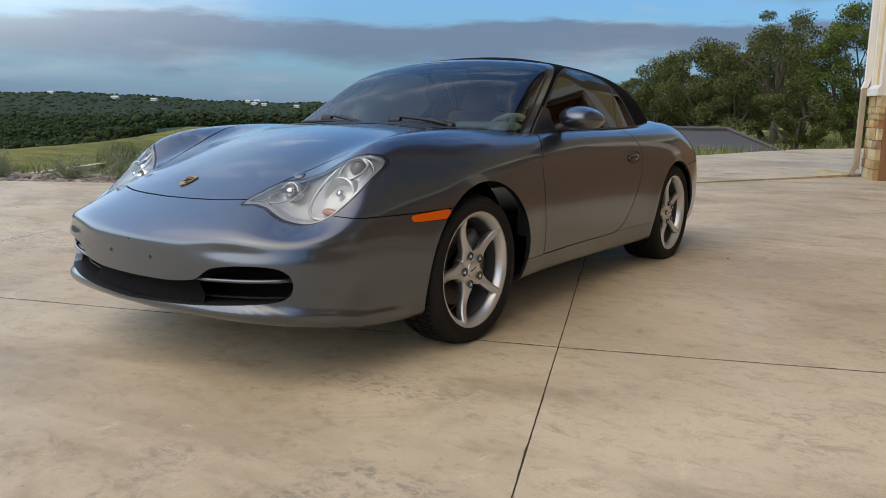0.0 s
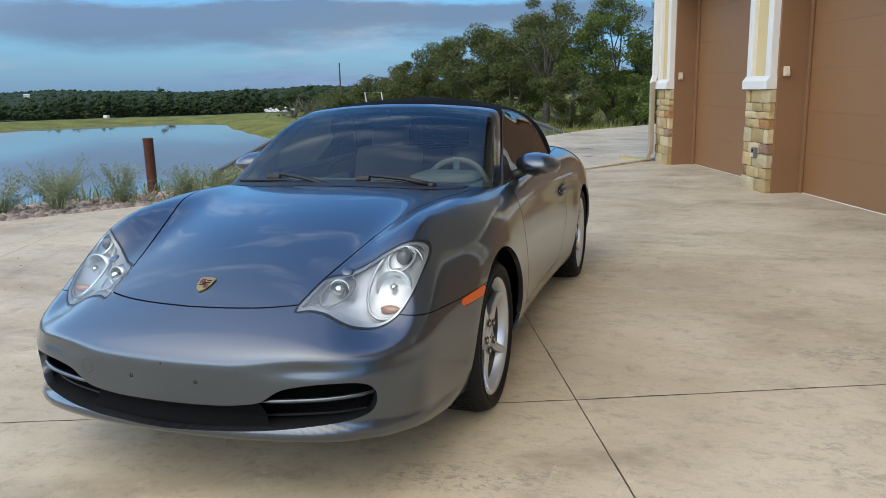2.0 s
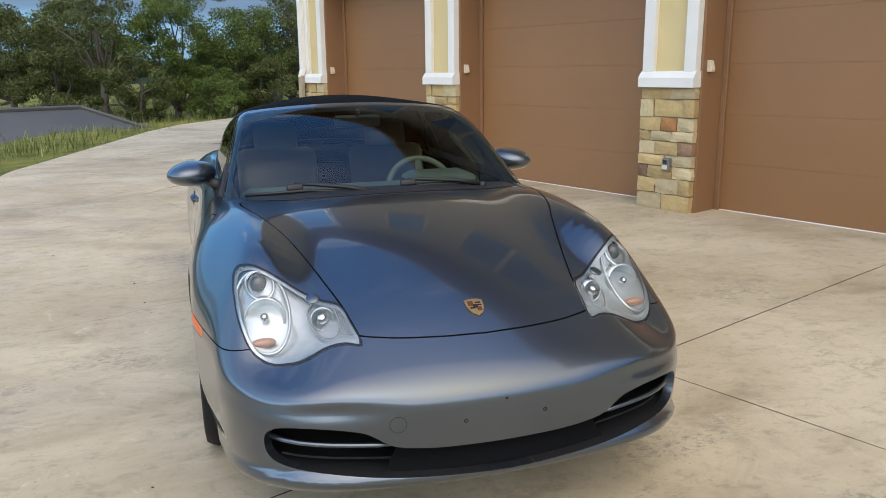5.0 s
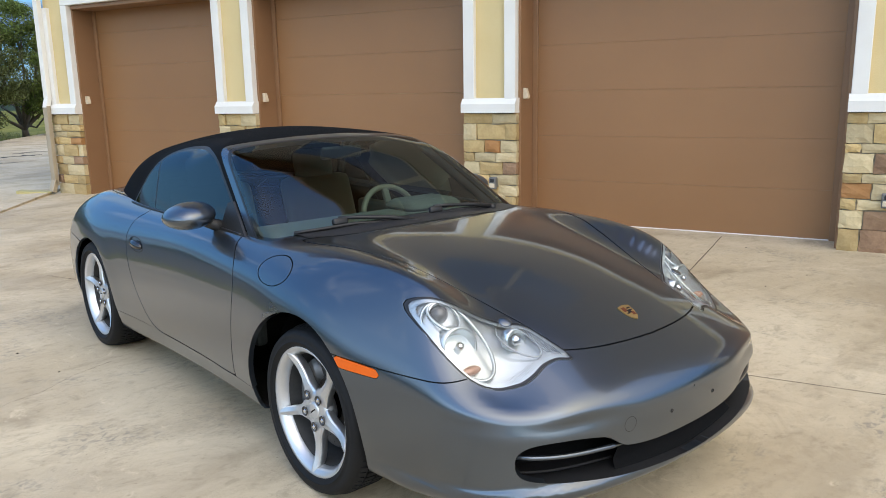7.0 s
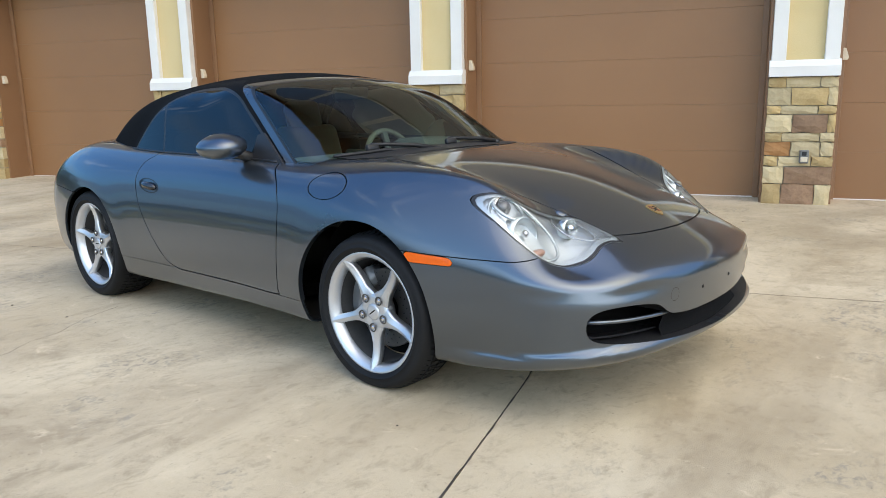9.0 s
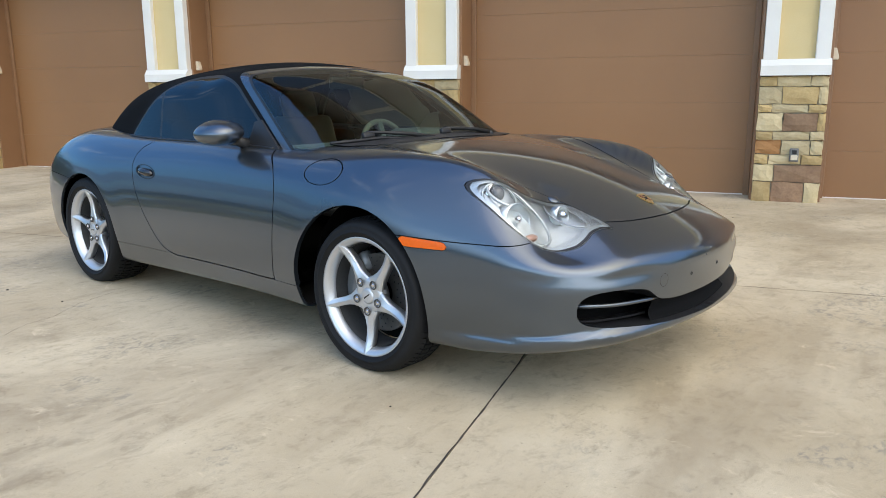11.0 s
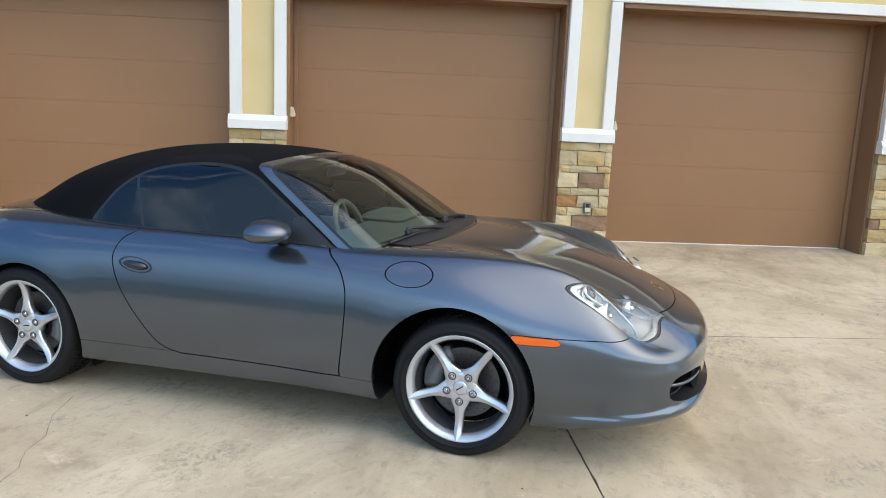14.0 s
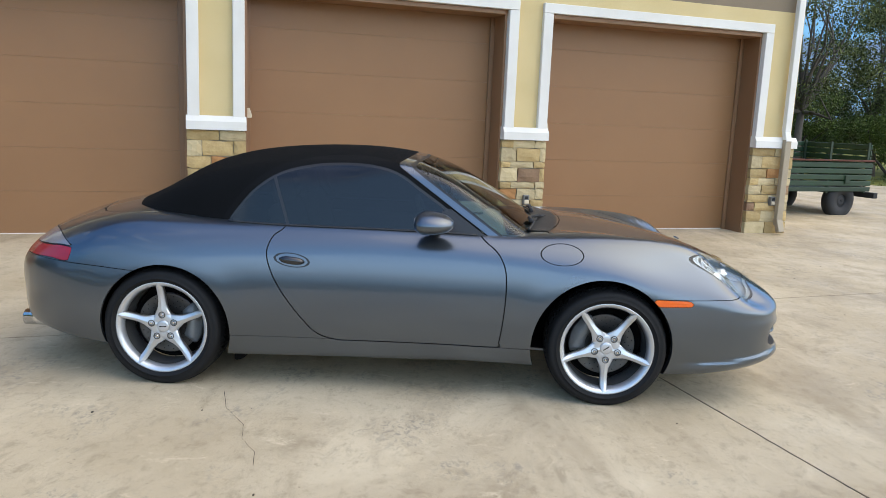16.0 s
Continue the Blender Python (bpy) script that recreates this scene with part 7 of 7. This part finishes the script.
for _ in range(26):
    r = rng.uniform(0.15, 0.42)
    m = Matrix.Translation((rng.normal() * 1.1, rng.normal() * 0.7, abs(rng.normal()) * 0.22)) @ pose(0, 0, 0, rng.uniform(0, 90), 0, rng.uniform(0, 360)) @ Matrix.Diagonal((r, r * 0.8, r * 0.55, 1))
    bmesh.ops.create_icosphere(b, subdivisions=1, radius=1.0, matrix=m)
rubble = part("rubble_heap", b, M_WHITE)
rubble.matrix_world = pose(-100.0, 172.0, float(land_height(np.array([-100.0]), np.array([172.0]))[0])) @ Matrix.Diagonal((2.2, 2.2, 2.2, 1))
tagged(rubble, "low heap of pale rubble in the grass by the pond", "rubble", kind="stuff")
hut = thing("white_box", "small white box on the far shore", "box", pose(-101, 113, -3.0))
part("body", box((-0.4, -0.4, 0), (0.4, 0.4, 0.9), 0.05), M_WHITE, hut)
for dx in (0.0, 0.35):
    w = thing("power_wire", "thin overhead wire against the sky", "wire")
    part("strand", tube([(-20 + dx, 27.5, 9.5), (-18.5 + dx, 25.5, 12.6), (-17 + dx, 22, 18)], 0.008, 4), M_POLE, w)

# ragged dirt-filled joints, hairline cracks and specks on the concrete
def crack(name, pts, width, seed, wobble, label):
    rng = np.random.default_rng(seed)
    b = bmesh.new()
    last = None
    drift = 0.0
    for (ax, ay), (bx, by) in zip(pts, pts[1:]):
        L = math.hypot(bx - ax, by - ay)
        n = max(int(L / 0.035), 2)
        nx, ny = -(by - ay) / L, (bx - ax) / L
        for k in range(n):
            t = k / n
            drift = drift * 0.82 + rng.normal() * wobble * 0.5
            w0, w1 = width * rng.uniform(0.25, 1.0) + (width * 1.2 if rng.random() < 0.04 else 0), width * rng.uniform(0.25, 1.0)
            x, y = ax + (bx - ax) * t, ay + (by - ay) * t
            n_here = x * math.cos(radians(21.8)) + y * math.sin(radians(21.8))
            z = 0.0133 + 0.04 * max(0.0, (n_here - JOINT_N) / (DOOR_N - JOINT_N))
            pair_ = [b.verts.new((x + nx * (drift + w0), y + ny * (drift + w0), z)), b.verts.new((x + nx * (drift - w1), y + ny * (drift - w1), z))]
            if last:
                b.faces.new((last[0], last[1], pair_[1], pair_[0]))
            last = pair_
    bmesh.ops.recalc_face_normals(b, faces=b.faces)
    for f_ in b.faces:
        if f_.normal.z < 0:
            f_.normal_flip()
    part(name, b, M_DIRT, drive, label)


LONG_PT = lambda n, a: tuple((LONG @ Vector((n, a, 0)))[:2])
WALL_PT = lambda n, a: tuple((WALL @ Vector((n, a, 0)))[:2])
crack("joint_edge", [LONG_PT(JOINT_N, -9), LONG_PT(JOINT_N, 4.5)], 0.0028, 4, 0.0012, "ragged dirt-filled joint")
crack("joint_edge", [LONG_PT(JOINT_OUT, -4), LONG_PT(JOINT_OUT, 5)], 0.0024, 5, 0.001, "ragged dirt-filled joint")
crack("joint_edge", [WALL_PT(-4.5, JOINT_A), WALL_PT(4.8, JOINT_A)], 0.0048, 6, 0.0022, "ragged dirt-filled joint")
crack("hairline_crack", [(-0.916, 1.99), (-1.14, 1.90), (-1.33, 1.76), (-1.48, 1.72), (-1.61, 1.63), (-1.78, 1.59)], 0.0014, 7, 0.004, "thin wandering crack")
# dirt at the foot of the step, a joint and litter on the far slab
def flat_litter(x, y, z, length, width, turn, seed):
    rng = np.random.default_rng(seed)
    b = bmesh.new()
    up, dn = [], []
    for k in range(9):
        t = k / 8
        w = width * math.sin(math.pi * (0.08 + 0.84 * t)) * rng.uniform(0.35, 1.0)
        off = rng.normal() * width * 0.35
        up.append(b.verts.new((length * (t - 0.5), off + w, 0.0)))
        dn.append(b.verts.new((length * (t - 0.5), off - w * rng.uniform(0.3, 1.0), 0.0)))
    for k in range(8):
        b.faces.new((dn[k], dn[k + 1], up[k + 1], up[k]))
    ob = part("litter", b, M_DIRT)
    ob.data.transform(Matrix.Translation((0, 0, 0.003)))
    ob.matrix_world = pose(x, y, z, 0, 0, turn)
    tagged(ob, "dark leaf litter and mud caught on the concrete", "litter", "litter on the far slab")


for k, (x, y, l, w, a) in enumerate(((-0.50, 9.10, 0.34, 0.05, 20), (-0.18, 10.74, 0.20, 0.045, 5), (-0.81, 12.5, 0.18, 0.05, -5), (-0.42, 12.43, 0.36, 0.05, -12), (-0.95, 9.70, 0.18, 0.03, 10), (1.83, 18.7, 0.9, 0.16, 20), (2.47, 18.9, 0.8, 0.2, 8), (1.6, 16.8, 0.6, 0.12, -10), (2.84, 20.0, 1.1, 0.2, 10), (1.3, 17.6, 0.5, 0.1, 25))):
    flat_litter(x, y, 0.0855, l, w, a, 500 + k)
rng = np.random.default_rng(41)
VV, FF, at = [], [], 0
for _ in range(90):
    x, y = rng.uniform(-5.5, 4.5), rng.uniform(-4.5, 4.0)
    if abs(x) < 1.0 and -1.2 < y < 3.4:
        continue
    s = rng.uniform(0.003, 0.009)
    q = ico_v * np.array((s, s * rng.uniform(0.4, 1), s * 0.5)) + (x, y, 0.0135 + 0.04 * max(0.0, (x * math.cos(radians(21.8)) + y * math.sin(radians(21.8)) - JOINT_N) / (DOOR_N - JOINT_N)))
    VV.append(q)
    FF.append(ico_f + at)
    at += len(q)
tagged(new("grit", data_mesh("grit", np.concatenate(VV), np.concatenate(FF), M_DIRT, smooth=False)), "scattered dark grit and leaf crumbs on the concrete", "grit", kind="stuff")

# ---------------------------------------------------------------- stones of the garage piers
def stone_mesh(dy, dz, dx, seed):
    """A roughly squared stone: front bulged, corners worn; x from -dx (front) to 0."""
    rng = np.random.default_rng(seed)
    b = bmesh.new()
    g_ = 3
    fr = [[b.verts.new((-dx + (0.010 if (i in (0, g_) or j in (0, g_)) else 0.0) + rng.normal() * 0.0018, dy * (i / g_ - 0.5) + rng.normal() * 0.003, dz * (j / g_ - 0.5) + rng.normal() * 0.003)) for j in range(g_ + 1)] for i in range(g_ + 1)]
    for i in range(g_):
        for j in range(g_):
            b.faces.new((fr[i][j], fr[i][j + 1], fr[i + 1][j + 1], fr[i + 1][j]))
    ring = [fr[0][j] for j in range(g_ + 1)] + [fr[i][g_] for i in range(1, g_ + 1)] + [fr[g_][j] for j in range(g_ - 1, -1, -1)] + [fr[i][0] for i in range(g_ - 1, 0, -1)]
    back = [b.verts.new((0, v.co.y, v.co.z)) for v in ring]
    n = len(ring)
    for k in range(n):
        b.faces.new((ring[k], back[k], back[(k + 1) % n], ring[(k + 1) % n]))
    bmesh.ops.recalc_face_normals(b, faces=b.faces)
    return b


ROWS_H = ((0.095, 0.165, 0.08, 0.17, 0.085, 0.135, 0.095, 0.165, 0.205), (0.15, 0.10, 0.085, 0.11, 0.17, 0.12, 0.16, 0.13, 0.17), (0.11, 0.17, 0.13, 0.10, 0.13, 0.11, 0.12, 0.15, 0.175))
CUTS = (((0.25, 0.75), (0.34, 0.88), (0.2, 0.75), (0.38, 0.9), (0.24, 0.8), (0.38, 0.82), (0.2, 0.7), (0.3,), (0.27, 0.78)), ((0.18, 0.6), (0.3, 0.72), (0.5,), (0.15, 0.62), (0.32, 0.85), (0.22, 0.66), (0.4,), (0.18, 0.72), (0.55,)), ((0.55,), (0.25, 0.8), (0.4, 0.7), (0.2, 0.62), (0.3, 0.75), (0.5,), (0.18, 0.66), (0.35, 0.8), (0.48,)))
KINDS = (((0, 1, 1), (1, 0, 1), (0, 1, 0), (1, 2, 0), (0, 1, 1), (3, 1, 1), (0, 1, 0), (1, 2), (0, 2, 1)), ((0, 0, 1), (1, 0, 0), (1, 0), (0, 0, 3), (1, 0, 1), (0, 1, 2), (0, 1), (2, 0, 0), (1, 0)), ((0, 1), (1, 0, 0), (0, 3, 1), (0, 1, 1), (1, 0, 2), (0, 1), (2, 0, 1), (0, 1, 0), (1, 0)))
for i, (a_hi, a_lo) in enumerate(PIERS):
    pier = thing("stone_pier", "rough squared tan and brown stone pier of the garage", "pier", WALL, "stone piers", "structure")
    part("core", box((PIER_N + 0.005, a_lo + 0.012, -0.05), (DOOR_N + 0.05, a_hi - 0.012, 1.234)), M_MORTAR, pier)
    pat = {0: 1, 1: 1, 2: 2, 3: 0, 4: 2}[i]
    z = 1.230
    wide = a_hi - a_lo
    for r, h in enumerate(ROWS_H[pat]):
        if r == len(ROWS_H[pat]) - 1:
            h = max(z - 0.012, 0.05)
        cuts = (0.0,) + CUTS[pat][r] + (1.0,)
        for k, (c0, c1) in enumerate(zip(cuts, cuts[1:])):
            y1, y0 = a_hi - c0 * wide, a_hi - c1 * wide
            y0, y1 = y0 + 0.004, y1 - 0.004
            if c1 == 1.0:
                y0 -= 0.012
            if c0 == 0.0:
                y1 += 0.012
            deep = 0.16 if c0 == 0 or c1 == 1 else 0.06
            sb = stone_mesh(y1 - y0, h - 0.008, deep, 1000 * i + 37 * r + k)
            ob = part("stone", sb, M_STONE[KINDS[pat][r][k % len(KINDS[pat][r])]], pier)
            jut = (0.0, 0.008, -0.006, 0.004)[(r * 3 + k + i) % 4]
            ob.matrix_local = Matrix.Translation((PIER_N - 0.028 - jut + deep, (y0 + y1) / 2, z - h / 2))
        z -= h
